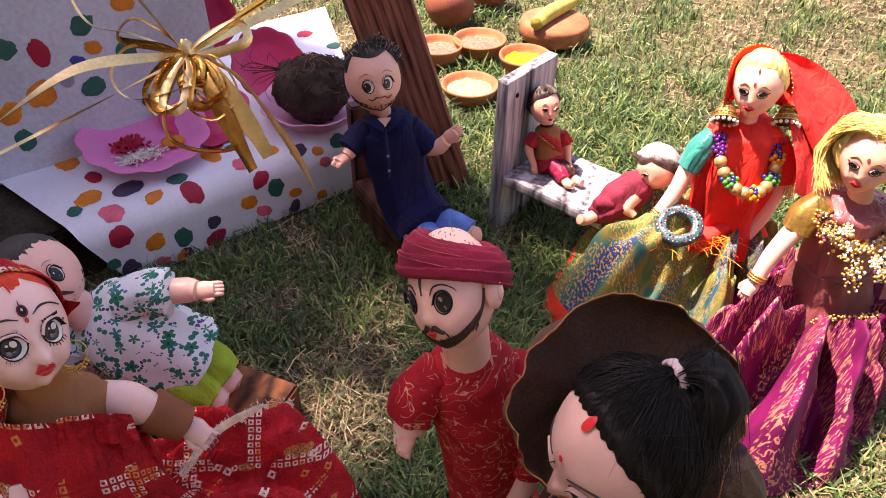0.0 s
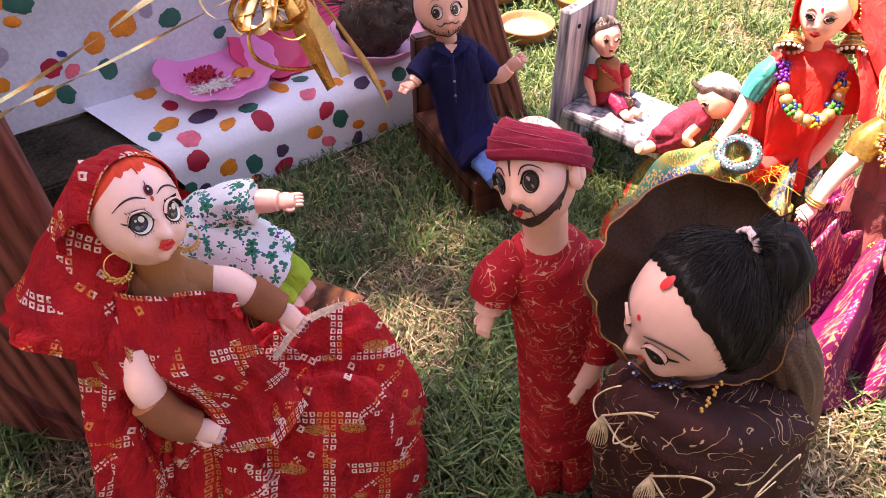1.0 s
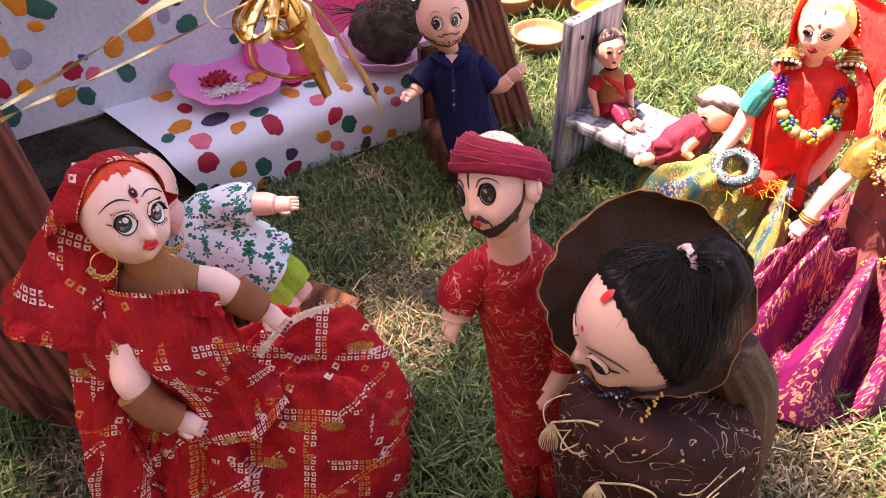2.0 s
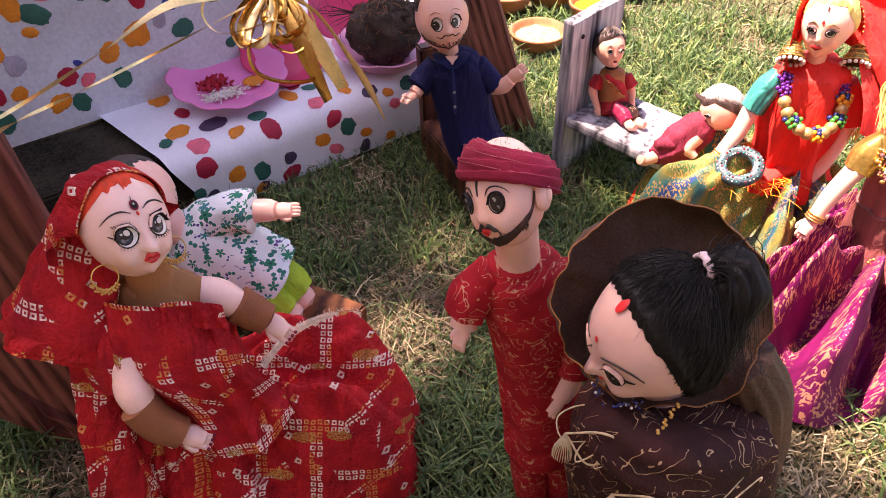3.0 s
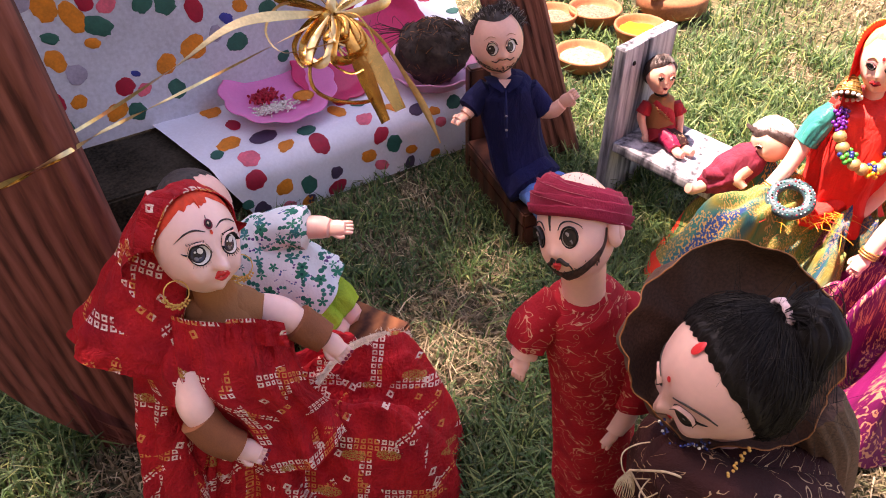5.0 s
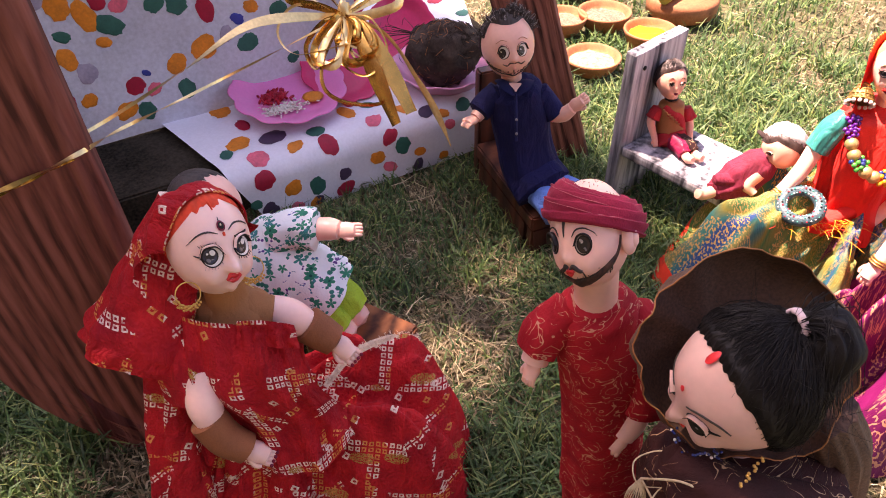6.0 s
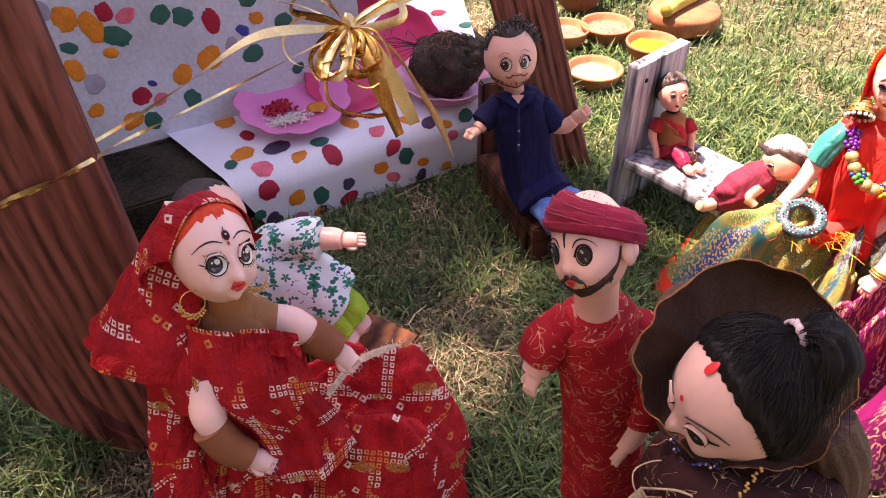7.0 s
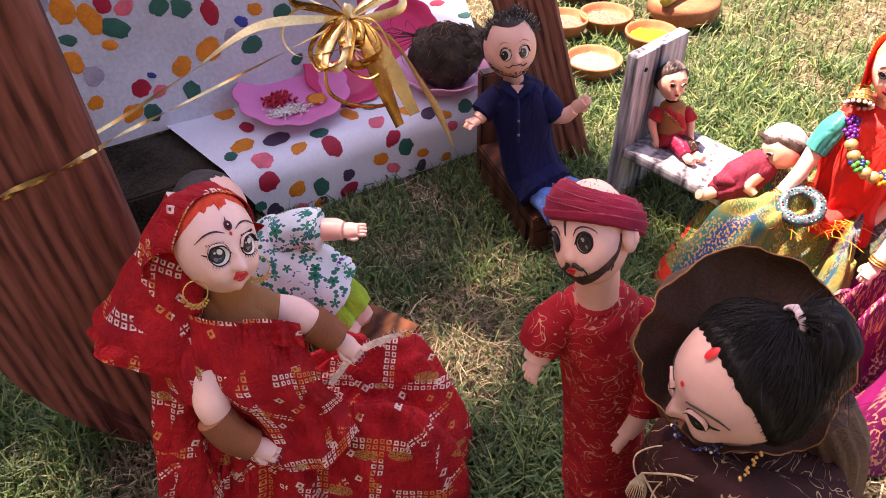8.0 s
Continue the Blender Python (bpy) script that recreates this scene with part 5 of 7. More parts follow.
    # the strung ribbons: round the broad post, to the knot, on to the slanting post
    strings = (([(-0.1712, -0.1740, 0.2120), (-0.1650, -0.1407, 0.2132), (-0.1608, -0.0934, 0.2141), (-0.1516, -0.0378, 0.2180)], [0.0015, 0.0018, 0.0028, 0.0050, 0.0066, 0.0035], M["straw_foil"], 4.2),
               ([(-0.2300, -0.2235, 0.1835), (-0.1950, -0.2150, 0.1990), (-0.1765, -0.2095, 0.2083), (-0.1400, -0.1930, 0.2260), (-0.1503, -0.1565, 0.2156), (-0.1494, -0.1107, 0.2082), (-0.1266, -0.0123, 0.2059)], [0.0026, 0.0026, 0.0024, 0.0022, 0.0017, 0.0015, 0.0016, 0.002], M["straw_foil"], 22.0),
               ([(-0.2300, -0.2240, 0.1815), (-0.1950, -0.2158, 0.1972), (-0.1765, -0.2105, 0.2068), (-0.1400, -0.1938, 0.2248)], [0.0020, 0.0020, 0.0018, 0.0010], M["foil"], 20.0))
    for pts, w, mat, tw in strings:
        sh = Shape()
        ribbon(sh, [*pts, k] if len(pts) != 4 or mat is M["straw_foil"] else pts, w, mat, 60, tw)
        sh.part("strung_ribbon", root)
    far = Vector((-0.062, 0.172, 0.215))
    for o, w in ((0.0, [0.003, 0.006, 0.006, 0.004]), (0.012, [0.003, 0.005, 0.004, 0.003])):
        sh = Shape()
        b = far + Vector((0, 0, o))
        ribbon(sh, [k, k.lerp(b, 0.4) + UPWARD * o * 0.4, k.lerp(b, 0.8), b], w, M["straw_foil"] if o <= 0 else M["foil"], 30, 1.0, o * 40)
        sh.part("strung_ribbon", root)


make_garland()


# ---- dolls: each is one mesh ----
def navy_doll():
    sh = Shape()
    h = Head(sh, facing((-0.0317, 0.085, 0.1680), (0.20, -0.14, 0.95), (-0.16, 0.98)), (0.0190, 0.0190, 0.0228), M["skin_tan"], 0.11, 0.05, 1.0, (0.36, -0.06), 0.05, 0.05)
    eyes(h, 0.200, 0.20, M["pupil"], 0.045, -0.03, 0.12, 0.68, 0.58, 0.14, M["skin_tan"])
    for s in (-1, 1):
        h.stroke([(s * 0.20, 0.24), (s * 0.40, 0.29), (s * 0.62, 0.20)], [0.010, 0.018, 0.008], M["tan"])
        h.stroke([(s * 0.02, -0.45), (s * 0.14, -0.42), (s * 0.30, -0.50), (s * 0.46, -0.42)], [0.035, 0.05, 0.035, 0.008], M["hair_paint"], 0.0007)
        h.stroke([(s * 1.25, -0.30), (s * 1.05, -0.62), (s * 0.65, -0.86), (0, -0.98)], [0.02, 0.04, 0.06, 0.07], M["hair_paint"], 0.0006, 20)
    h.disc(0.0, -0.60, 0.09, 0.04, M["blush"], 0.0006)
    stubble(h, M["hair_paint"], 170, 4)
    h.stroke([(0, -0.69), (0, -0.80)], [0.13, 0.06], M["hair_paint"], 0.0006, 6)
    h.cap(lambda a: 0.80 - 0.06 * math.cos(3 * a) if abs(a) < 1.2 else (0.35 if abs(a) < 1.7 else -0.35), 0.0016, M["hair_paint"], 60, 0.25)
    rng = random.Random(8)
    for k in range(620):
        az = rng.uniform(-2.6, 2.6) if k % 3 else rng.uniform(-2.2, -0.9)
        el = rng.uniform(0.35, 1.25) if abs(az) > 1.1 else rng.uniform(0.88, 1.35)
        p = h.at(az, el, 0.001)
        o = (p - h.m.translation).normalized()
        t = Vector((rng.gauss(0, 1), rng.gauss(0, 1), rng.gauss(0.3, 1))) * 0.35
        ln = rng.uniform(0.003, 0.008) if az < -0.7 else rng.uniform(0.002, 0.005)
        limb(sh, [p, p + (o + t * 0.5).normalized() * ln * 0.6, p + (o + t * 1.6).normalized() * ln], [0.00022, 0.0002, 0.0001], M["hair_paint"] if k % 5 else M["grey_hair"], 4, 3, caps=False)
    limb(sh, [(-0.029, 0.086, 0.150), (-0.027, 0.086, 0.138), (-0.025, 0.087, 0.130)], [0.0075, 0.0075, 0.009], M["skin_tan"], 6, 14)
    # shirt, with collar and placket
    limb(sh, [(-0.0265, 0.0865, 0.140), (-0.024, 0.088, 0.131), (-0.021, 0.090, 0.112), (-0.016, 0.090, 0.088), (-0.008, 0.088, 0.064), (0.006, 0.079, 0.054)], [0.0105, 0.0195, 0.0225, 0.0215, 0.0225, 0.0235], M["navy"], 30, 40, wave=folds(7, 0.014, 0.05, 30, 2.0), flat=(OUTWARD, 0.86))
    neck = Vector((-0.0262, 0.0860, 0.1405))
    for s in (-1, 1):
        pts = [neck + ACROSS * s * 0.0095 - OUTWARD * 0.004 + UPWARD * 0.002, neck + ACROSS * s * 0.0085 + OUTWARD * 0.006 - UPWARD * 0.001, neck + ACROSS * s * 0.0045 + OUTWARD * 0.0135 - UPWARD * 0.008, neck + ACROSS * s * 0.001 + OUTWARD * 0.0165 - UPWARD * 0.015]
        ribbon(sh, pts, [0.008, 0.0115, 0.0125, 0.004], M["navy_dark"], 14, 0.3 * s, 0.2 * s, 0.1)
    ribbon(sh, [neck + OUTWARD * 0.0125 - UPWARD * 0.005, neck + OUTWARD * 0.0165 - UPWARD * 0.012], [0.009, 0.001], M["skin_tan"], 6)
    limb(sh, [neck + OUTWARD * 0.0175 - UPWARD * 0.014, neck + OUTWARD * 0.0195 - UPWARD * 0.03, neck + OUTWARD * 0.019 - UPWARD * 0.048], [0.0009, 0.0012, 0.0010], M["navy_dark"], 12, 8)
    for z in (0.122, 0.112):
        bead(sh, neck + OUTWARD * 0.0205 - UPWARD * (0.155 - z), 0.0010, M["glint"])
    # arms
    limb(sh, [(-0.036, 0.084, 0.129), (-0.0445, 0.078, 0.121), (-0.048, 0.072, 0.117)], [0.010, 0.0095, 0.009], M["navy"], 10, 16, wave=folds(4, 0.03))
    limb(sh, [(-0.0465, 0.073, 0.117), (-0.049, 0.068, 0.114)], [0.0055, 0.005], M["skin_tan"], 5, 12)
    hand(sh, (-0.0495, 0.067, 0.1135), (-0.25, -0.75, 0.0), 0.011, M["skin_tan"])
    limb(sh, [(-0.010, 0.094, 0.129), (0.0, 0.096, 0.118), (0.006, 0.095, 0.112)], [0.010, 0.0095, 0.009], M["navy"], 10, 16, wave=folds(4, 0.03))
    limb(sh, [(0.004, 0.095, 0.113), (0.012, 0.094, 0.115), (0.018, 0.095, 0.121)], [0.0062, 0.0058, 0.0048], M["skin_tan"], 7, 12)
    hand(sh, (0.0185, 0.0955, 0.122), (0.7, 0.1, 0.75), 0.012, M["skin_tan"], (0.2, -0.8, 0.5))
    # legs
    for o, f in ((Vector((0, 0, 0)), Vector((0.023, 0.0535, 0.050))), (Vector((0.016, 0.011, 0)), Vector((0.040, 0.079, 0.052)))):
        a = Vector((0.002, 0.076, 0.052)) + o
        limb(sh, [a, a.lerp(f, 0.5) + Vector((0, 0, 0.002)), f], [0.0115, 0.0105, 0.0098], M["denim"], 12, 20, wave=folds(5, 0.03, 0.05, 12, o.x * 90))
        d = (f - a).normalized()
        limb(sh, [f - d * 0.002, f + d * 0.004, f + d * 0.008 + Vector((0, 0, 0.002))], [0.007, 0.0073, 0.0062], M["skin_tan"], 8, 14)
    sh.thing("doll", "toy doll in navy shirt and jeans on a dark chair", "doll")


navy_doll()


def turban_doll():
    sh = Shape()
    h = Head(sh, facing((0.0790, -0.1645, 0.2270), (-0.58, -0.10, 0.81), (0.02, 1.0)), (0.0143, 0.0152, 0.0200), M["skin_pale"], 0.13, 0.05, 1.0, (0.47, -0.12), 0.06, 0.05)
    eyes(h, 0.195, 0.178, M["brown_iris"], -0.02, 0.0, 0.15, 0.88, 0.48, 0.0, None, M["eye_ring"])
    for s in (-1, 1):
        # further painted highlights on the iris
        h.disc(s * 0.47 + 0.03, -0.055, 0.05, 0.03, M["eye_ring"], 0.0016, 0.5, 12, 2)
        h.disc(s * 0.47 - 0.06, -0.19, 0.04, 0.02, M["glint"], 0.0016, 0.9, 12, 2)
    for s in (-1, 1):
        h.stroke([(s * 0.20, 0.01), (s * 0.30, 0.13), (s * 0.50, 0.16), (s * 0.72, 0.09), (s * 0.80, 0.02)], [0.016, 0.034, 0.026, 0.018, 0.008], M["hair_paint"])
        h.stroke([(s * 0.02, -0.58), (s * 0.14, -0.545), (s * 0.30, -0.63), (s * 0.42, -0.62)], [0.06, 0.10, 0.10, 0.04], M["hair_paint"], 0.0008)
        h.stroke([(s * 1.42, 0.0), (s * 1.38, -0.3), (s * 1.22, -0.55), (s * 0.85, -0.84), (s * 0.45, -1.0), (0, -1.05)], [0.035, 0.075, 0.20, 0.29, 0.35, 0.37], M["beard"], 0.0007, 30)
        h.stroke([(s * 0.40, -0.64), (s * 0.46, -0.76), (s * 0.44, -0.94)], [0.03, 0.05, 0.08], M["hair_paint"], 0.0005)
        ear(h, s, M["skin_pale"], 0.30)
    h.stroke([(0.05, 0.28), (0.03, 0.10), (0.02, 0.0)], [0.10, 0.05, 0.02], M["hair_paint"], 0.0005, 8)
    lips(h, 0.15, M["lip"], 0.085)
    stubble(h, M["hair_paint"], 420, 9, -0.5)
    rng = random.Random(5)
    for k in range(110):
        h.disc(rng.uniform(0, 6.28), rng.uniform(0.65, 1.5), 0.02 + 0.06 * rng.random(), 0.012 + 0.02 * rng.random(), M["hair_paint"], 0.0004, rng.random() * 3, 8, 1)
    # turban: a pleated band, its tail tucked in behind
    def band(az, f):
        lo = 0.27 - 0.40 * ((1 - math.cos(az - 0.5)) * 0.5) ** 1.5
        hi = 0.80 + 0.30 * math.cos(az - 0.95)
        step = (f * 4.2 + 0.35 * math.sin(az + 1)) % 1.0
        return h.at(az, lo + (hi - lo) * f, 0.0028 + 0.0012 * step + 0.0015 * math.sin(f * 3.1) + 0.0014 * max(0, -math.cos(az - 1.0)) * (1 - f) + 0.0006 * noise.noise((az * 3, f * 5, 2)) - (0.0024 if f in (0.0, 1.0) else 0))
    sh.grid([[band(2 * math.pi * j / 96, i / 44) for j in range(96)] for i in range(45)], M["stripes"], True, lambda i, j: (0.12 * j / 96, 0.03 * i / 44))
    for f in (0.30, 0.58, 0.84):
        pts = []
        for j in range(40):
            az = -1.9 + 3.4 * j / 39 + f
            p = band(az, f + 0.06 * math.sin(az * 1.3))
            pts.append(p + (p - h.m.translation).normalized() * 0.0002)
        sh.tube(pts, steps([0.00003, 0.00016, 0.00010, 0.00016, 0.00003], 40), M["turban_line"], 4, False)
    limb(sh, [(0.083, -0.166, 0.213), (0.085, -0.165, 0.199), (0.086, -0.164, 0.186)], [0.0090, 0.0085, 0.0100], M["skin_pale"], 7, 18)
    # tunic
    limb(sh, [(0.0852, -0.165, 0.1955), (0.0865, -0.1645, 0.189), (0.090, -0.163, 0.172), (0.0955, -0.161, 0.138), (0.1005, -0.159, 0.095), (0.104, -0.158, 0.062)], [0.0112, 0.0165, 0.0192, 0.0185, 0.0195, 0.0205], M["curled"], 34, 44, wave=folds(6, 0.016, 0.035, 34, 1.0), flat=(OUTWARD, 0.85))
    for x in (-0.0075, 0.0085):
        limb(sh, [(0.103 + x, -0.158 + x * 0.4, 0.075), (0.106 + x, -0.157 + x * 0.4, 0.035), (0.108 + x, -0.156 + x * 0.4, 0.006)], [0.0125, 0.011, 0.010], M["curled"], 14, 18, wave=folds(5, 0.03, 0.03))
        limb(sh, [(0.108 + x, -0.157 + x * 0.4, 0.006), (0.107 + x, -0.164 + x * 0.4, 0.004)], [0.006, 0.0055], M["skin_pale"], 5, 10)
    # sleeves and arms
    limb(sh, [(0.077, -0.168, 0.188), (0.069, -0.174, 0.178), (0.067, -0.178, 0.170)], [0.009, 0.0095, 0.0085], M["curled"], 12, 22, wave=folds(5, 0.04, 0.06, 12))
    limb(sh, [(0.0675, -0.177, 0.171), (0.067, -0.180, 0.165)], [0.0056, 0.0058], M["skin_pale"], 5, 12)
    hand(sh, (0.067, -0.181, 0.164), (-0.1, -0.5, -0.8), 0.009, M["skin_pale"], (-0.3, -0.7, 0.4))
    limb(sh, [(0.100, -0.159, 0.186), (0.1105, -0.159, 0.168), (0.1145, -0.162, 0.146), (0.1145, -0.163, 0.137)], [0.0095, 0.0105, 0.0105, 0.0112], M["curled"], 16, 24, wave=folds(5, 0.03, 0.06, 16, 3))
    limb(sh, [(0.1135, -0.164, 0.140), (0.1115, -0.168, 0.128), (0.109, -0.171, 0.121)], [0.006, 0.0062, 0.0055], M["skin_pale"], 8, 12)
    hand(sh, (0.1085, -0.1715, 0.120), (-0.25, -0.35, -0.85), 0.0105, M["skin_pale"], (-0.2, -0.8, 0.4))
    sh.thing("doll", "standing toy doll in red embroidered tunic and maroon turban", "doll")


turban_doll()


def flowered_doll():
    sh = Shape()
    h = Head(sh, facing((-0.1640, -0.1065, 0.1250), (0.12, -0.14, 0.97), (-0.62, 0.78)), (0.0215, 0.0215, 0.0250), M["skin_pale"], 0.10, 0.05, 1.0, (0.42, -0.02), 0.05, 0.05)
    eyes(h, 0.155, 0.19, M["brown_iris"], 0.02, -0.02, 0.16, 0.84, 0.55, 0.2, M["skin_pale"])
    for s in (-1, 1):
        h.stroke([(s * 0.02, -0.43), (s * 0.16, -0.42), (s * 0.34, -0.55), (s * 0.46, -0.60)], [0.06, 0.11, 0.08, 0.02], M["beard"], 0.0007)
        h.stroke([(s * 0.28, 0.26), (s * 0.42, 0.29), (s * 0.58, 0.24)], [0.006, 0.012, 0.006], M["tan"])
    h.disc(0, -0.60, 0.13, 0.04, M["blush"], 0.0005)
    stubble(h, M["hair_paint"], 30, 12)
    h.cap(lambda a: 0.72 + 0.05 * math.sin(23 * a) + 0.04 * math.sin(41 * a) - 0.55 * max(0, abs(a) - 0.9) if abs(a) < 2.6 else -0.21, 0.0008, M["hair_paint"], 60, 0.12)
    limb(sh, [(-0.150, -0.107, 0.110), (-0.142, -0.105, 0.098)], [0.010, 0.011], M["skin_pale"], 5, 14)
    limb(sh, [(-0.146, -0.105, 0.102), (-0.139, -0.102, 0.096), (-0.125, -0.098, 0.082), (-0.110, -0.092, 0.062), (-0.100, -0.088, 0.052)], [0.012, 0.024, 0.027, 0.0275, 0.0285], M["flowered"], 30, 48, wave=folds(7, 0.02, 0.05, 30, 4.0), flat=(OUTWARD, 0.8), laid=True)
    # sleeves, arms
    limb(sh, [(-0.124, -0.097, 0.106), (-0.112, -0.092, 0.112), (-0.099, -0.088, 0.112)], [0.013, 0.0125, 0.0135], M["flowered"], 14, 28, wave=folds(6, 0.03, 0.06, 14))
    limb(sh, [(-0.101, -0.088, 0.112), (-0.090, -0.085, 0.113), (-0.084, -0.084, 0.113)], [0.0075, 0.0072, 0.006], M["skin_pale"], 7, 12)
    hand(sh, (-0.0835, -0.084, 0.113), (0.9, 0.3, 0.1), 0.0125, M["skin_pale"], (0.2, -0.6, 0.7))
    limb(sh, [(-0.150, -0.110, 0.082), (-0.158, -0.114, 0.064), (-0.163, -0.114, 0.050)], [0.013, 0.0135, 0.0145], M["flowered"], 14, 28, wave=folds(6, 0.03, 0.06, 14, 2))
    limb(sh, [(-0.162, -0.114, 0.052), (-0.165, -0.114, 0.040)], [0.0078, 0.0065], M["skin_pale"], 6, 12)
    hand(sh, (-0.1655, -0.114, 0.039), (-0.2, -0.1, -0.9), 0.0125, M["skin_pale"], (0, -0.8, 0.5))
    # trousers and feet
    for o, f in (((0.0, -0.012, 0.0), (-0.084, -0.100, 0.037)), ((0.004, 0.006, 0.002), (-0.083, -0.084, 0.038))):
        a = Vector((-0.106, -0.089, 0.048)) + Vector(o)
        f = Vector(f)
        d = (f - a).normalized()
        limb(sh, [a, a.lerp(f, 0.5) + Vector((0, 0, 0.003)), f], [0.0165, 0.0150, 0.0125], M["lime"], 14, 26, wave=folds(8, 0.03, 0.07, 14, o[0] * 100))
        limb(sh, [f - d * 0.003, f + d * 0.004, f + d * 0.009], [0.0085, 0.0088, 0.0072], M["skin_pale"], 7, 14)
    for k in range(26):
        t = k / 25 * 6.283
        c = Vector((-0.088, -0.093, 0.042))
        limb(sh, [c + Vector((0.003 * math.sin(t * 3), 0.012 * math.cos(t), 0.012 * math.sin(t))), c + Vector((0.004, 0.015 * math.cos(t), 0.014 * math.sin(t))), c + Vector((0.009 + 0.003 * math.sin(t * 7), 0.014 * math.cos(t + 0.3), 0.012 * math.sin(t + 0.3)))], [0.0003, 0.0003, 0.0002], M["lime"], 4, 3, caps=False)
    sh.thing("doll", "reclining toy doll in white flowered shirt and lime trousers", "doll")


flowered_doll()


def drape(sh, cage, mat, n=40, m=48, ripple=0.0012, count=5.0, seed=0.0):
    """A loose cloth hung over a cage of points, with soft pleats down it."""
    cols = [curve(row, m) for row in cage]
    sheet = [curve([c[j] for c in cols], n) for j in range(m)]
    rows = []
    for i in range(n):
        row = []
        for j in range(m):
            u, v = j / (m - 1), i / (n - 1)
            k = math.sin(u * count * 6.283 + 2.0 * noise.noise((u * 3, v * 2, seed)) + seed) * (0.4 + 0.6 * v) + 0.8 * noise.noise((u * 5, v * 4, seed + 3))
            row.append(sheet[j][i] + OUTWARD * ripple * k)
        rows.append(row)
    sh.cloth(rows, mat, False)
    sh.cloth([[p - OUTWARD * 0.0004 for p in r[::-1]] for r in rows], mat, False)


def sari_doll():
    sh = Shape()
    h = Head(sh, facing((-0.0862, -0.2093, 0.1999), (0.38, -0.10, 0.90), (-0.46, 0.88)), (0.0174, 0.0188, 0.0236), M["skin_sari"], 0.30, 0.09, 1.0, (0.40, -0.05), 0.13, 0.075, 1.0)
    eyes(h, 0.245, 0.195, M["blue_iris"], 0.045, 0.0, 0.10, 0.76, 0.42, 0.26, M["skin_sari"])
    for s in (-1, 1):
        # larger glints painted over the sari doll's irises
        h.disc(s * 0.40 - 0.02, 0.0, 0.065, 0.055, M["white"], 0.0017, 0.2, 12, 2)
        h.disc(s * 0.40 + 0.10, -0.11, 0.05, 0.03, M["glint"], 0.0017, 0.4, 12, 2)
        h.stroke([(s * 0.62, -0.06), (s * 0.74, -0.02), (s * 0.80, 0.01)], [0.04, 0.025, 0.006], M["lash"])
        h.stroke([(s * 0.14, 0.29), (s * 0.36, 0.36), (s * 0.62, 0.33), (s * 0.90, 0.20)], [0.016, 0.036, 0.032, 0.008], M["hair_paint"])
        for k in range(7):
            h.stroke([(s * (0.23 + 0.06 * k), -0.245 + 0.014 * abs(k - 3)), (s * (0.21 + 0.07 * k), -0.30 + 0.014 * abs(k - 3))], [0.010, 0.003], M["lash"], 0.0005, 4)
            h.stroke([(s * (0.25 + 0.06 * k), 0.125), (s * (0.24 + 0.067 * k), 0.165)], [0.008, 0.003], M["lash"], 0.0010, 4)
        h.disc(s * 0.055, -0.345, 0.022, 0.014, M["blush"], 0.0003)
    h.disc(0, 0.40, 0.104, 0.098, M["maroon"], 0.0007)
    h.disc(0, 0.40, 0.070, 0.066, M["black"], 0.0011)
    h.disc(0.01, 0.41, 0.022, 0.022, M["cord"], 0.0014)
    h.stroke([(0.0, 0.50), (-0.015, 0.57)], [0.03, 0.008], M["black"], 0.0005, 5)
    h.disc(0.0, 0.25, 0.036, 0.042, M["vermilion"], 0.0005)
    lips(h, 0.23, M["lip"], 0.115)
    h.cap(lambda a: 0.82 + 0.06 * math.sin(9 * a) + 0.03 * math.sin(23 * a) if abs(a) < 0.6 else (0.82 - 0.66 * (abs(a) - 0.6) if abs(a) < 1.8 else -0.2), 0.0006, M["vermilion"], 60, 0.3)
    h.stroke([(0.0, 0.92), (0.01, 0.72)], [0.12, 0.03], M["vermilion"], 0.0008, 6)

    # veil over the head, gathered at the neck, flaring over the shoulder, then hanging
    def veil(i, j, more=0.0):
        lon, lat = radians(64 + 150 * i / 40), radians(-84 + 168 * j / 60)
        lon2 = lon - 0.12 * abs(math.sin(lat)) ** 2
        d = Vector((math.sin(lat), math.cos(lat) * math.cos(lon2), math.cos(lat) * math.sin(lon2)))
        out = 0.0018 + 0.0010 * noise.noise((lat * 2.2, lon * 2.2, 2)) + 0.0005 * math.sin(lat * 7 + lon * 5 + noise.noise((lat * 3, lon, 8)) * 4) * min(1, i / 6) + 0.005 * max(0, lon - 2.4) + 0.0065 * max(0, math.sin(lat)) ** 1.5 * min(1, i / 8)
        return h.at(math.atan2(d.x, d.y), math.asin(max(-1, min(1, d.z))), out + more)
    rows = [[veil(i, j) for j in range(61)] for i in range(41)]
    sh.cloth(rows, M["tie_dye"], False)
    sh.tube(rows[0], [0.0004] * 61, M["tie_dye"], 6)
    limb(sh, [(-0.1020, -0.202, 0.2090), (-0.1055, -0.2150, 0.1900), (-0.1080, -0.2275, 0.1710), (-0.1095, -0.2380, 0.1560), (-0.1110, -0.2440, 0.1470)], [0.0125, 0.0150, 0.0185, 0.0225, 0.0215], M["tie_dye"], 44, 96, wave=folds(4, 0.05, 0.10, 44, 1.0), flat=(OUTWARD, 0.75))
    limb(sh, [(-0.1010, -0.2300, 0.1500), (-0.0985, -0.2390, 0.1186), (-0.0960, -0.2450, 0.0929), (-0.0920, -0.2500, 0.0600), (-0.0900, -0.2520, 0.0040)], [0.0130, 0.0125, 0.0140, 0.0170, 0.0240], M["tie_dye"], 50, 80, wave=folds(5, 0.08, 0.10, 50, 2.6), flat=(OUTWARD, 0.8))
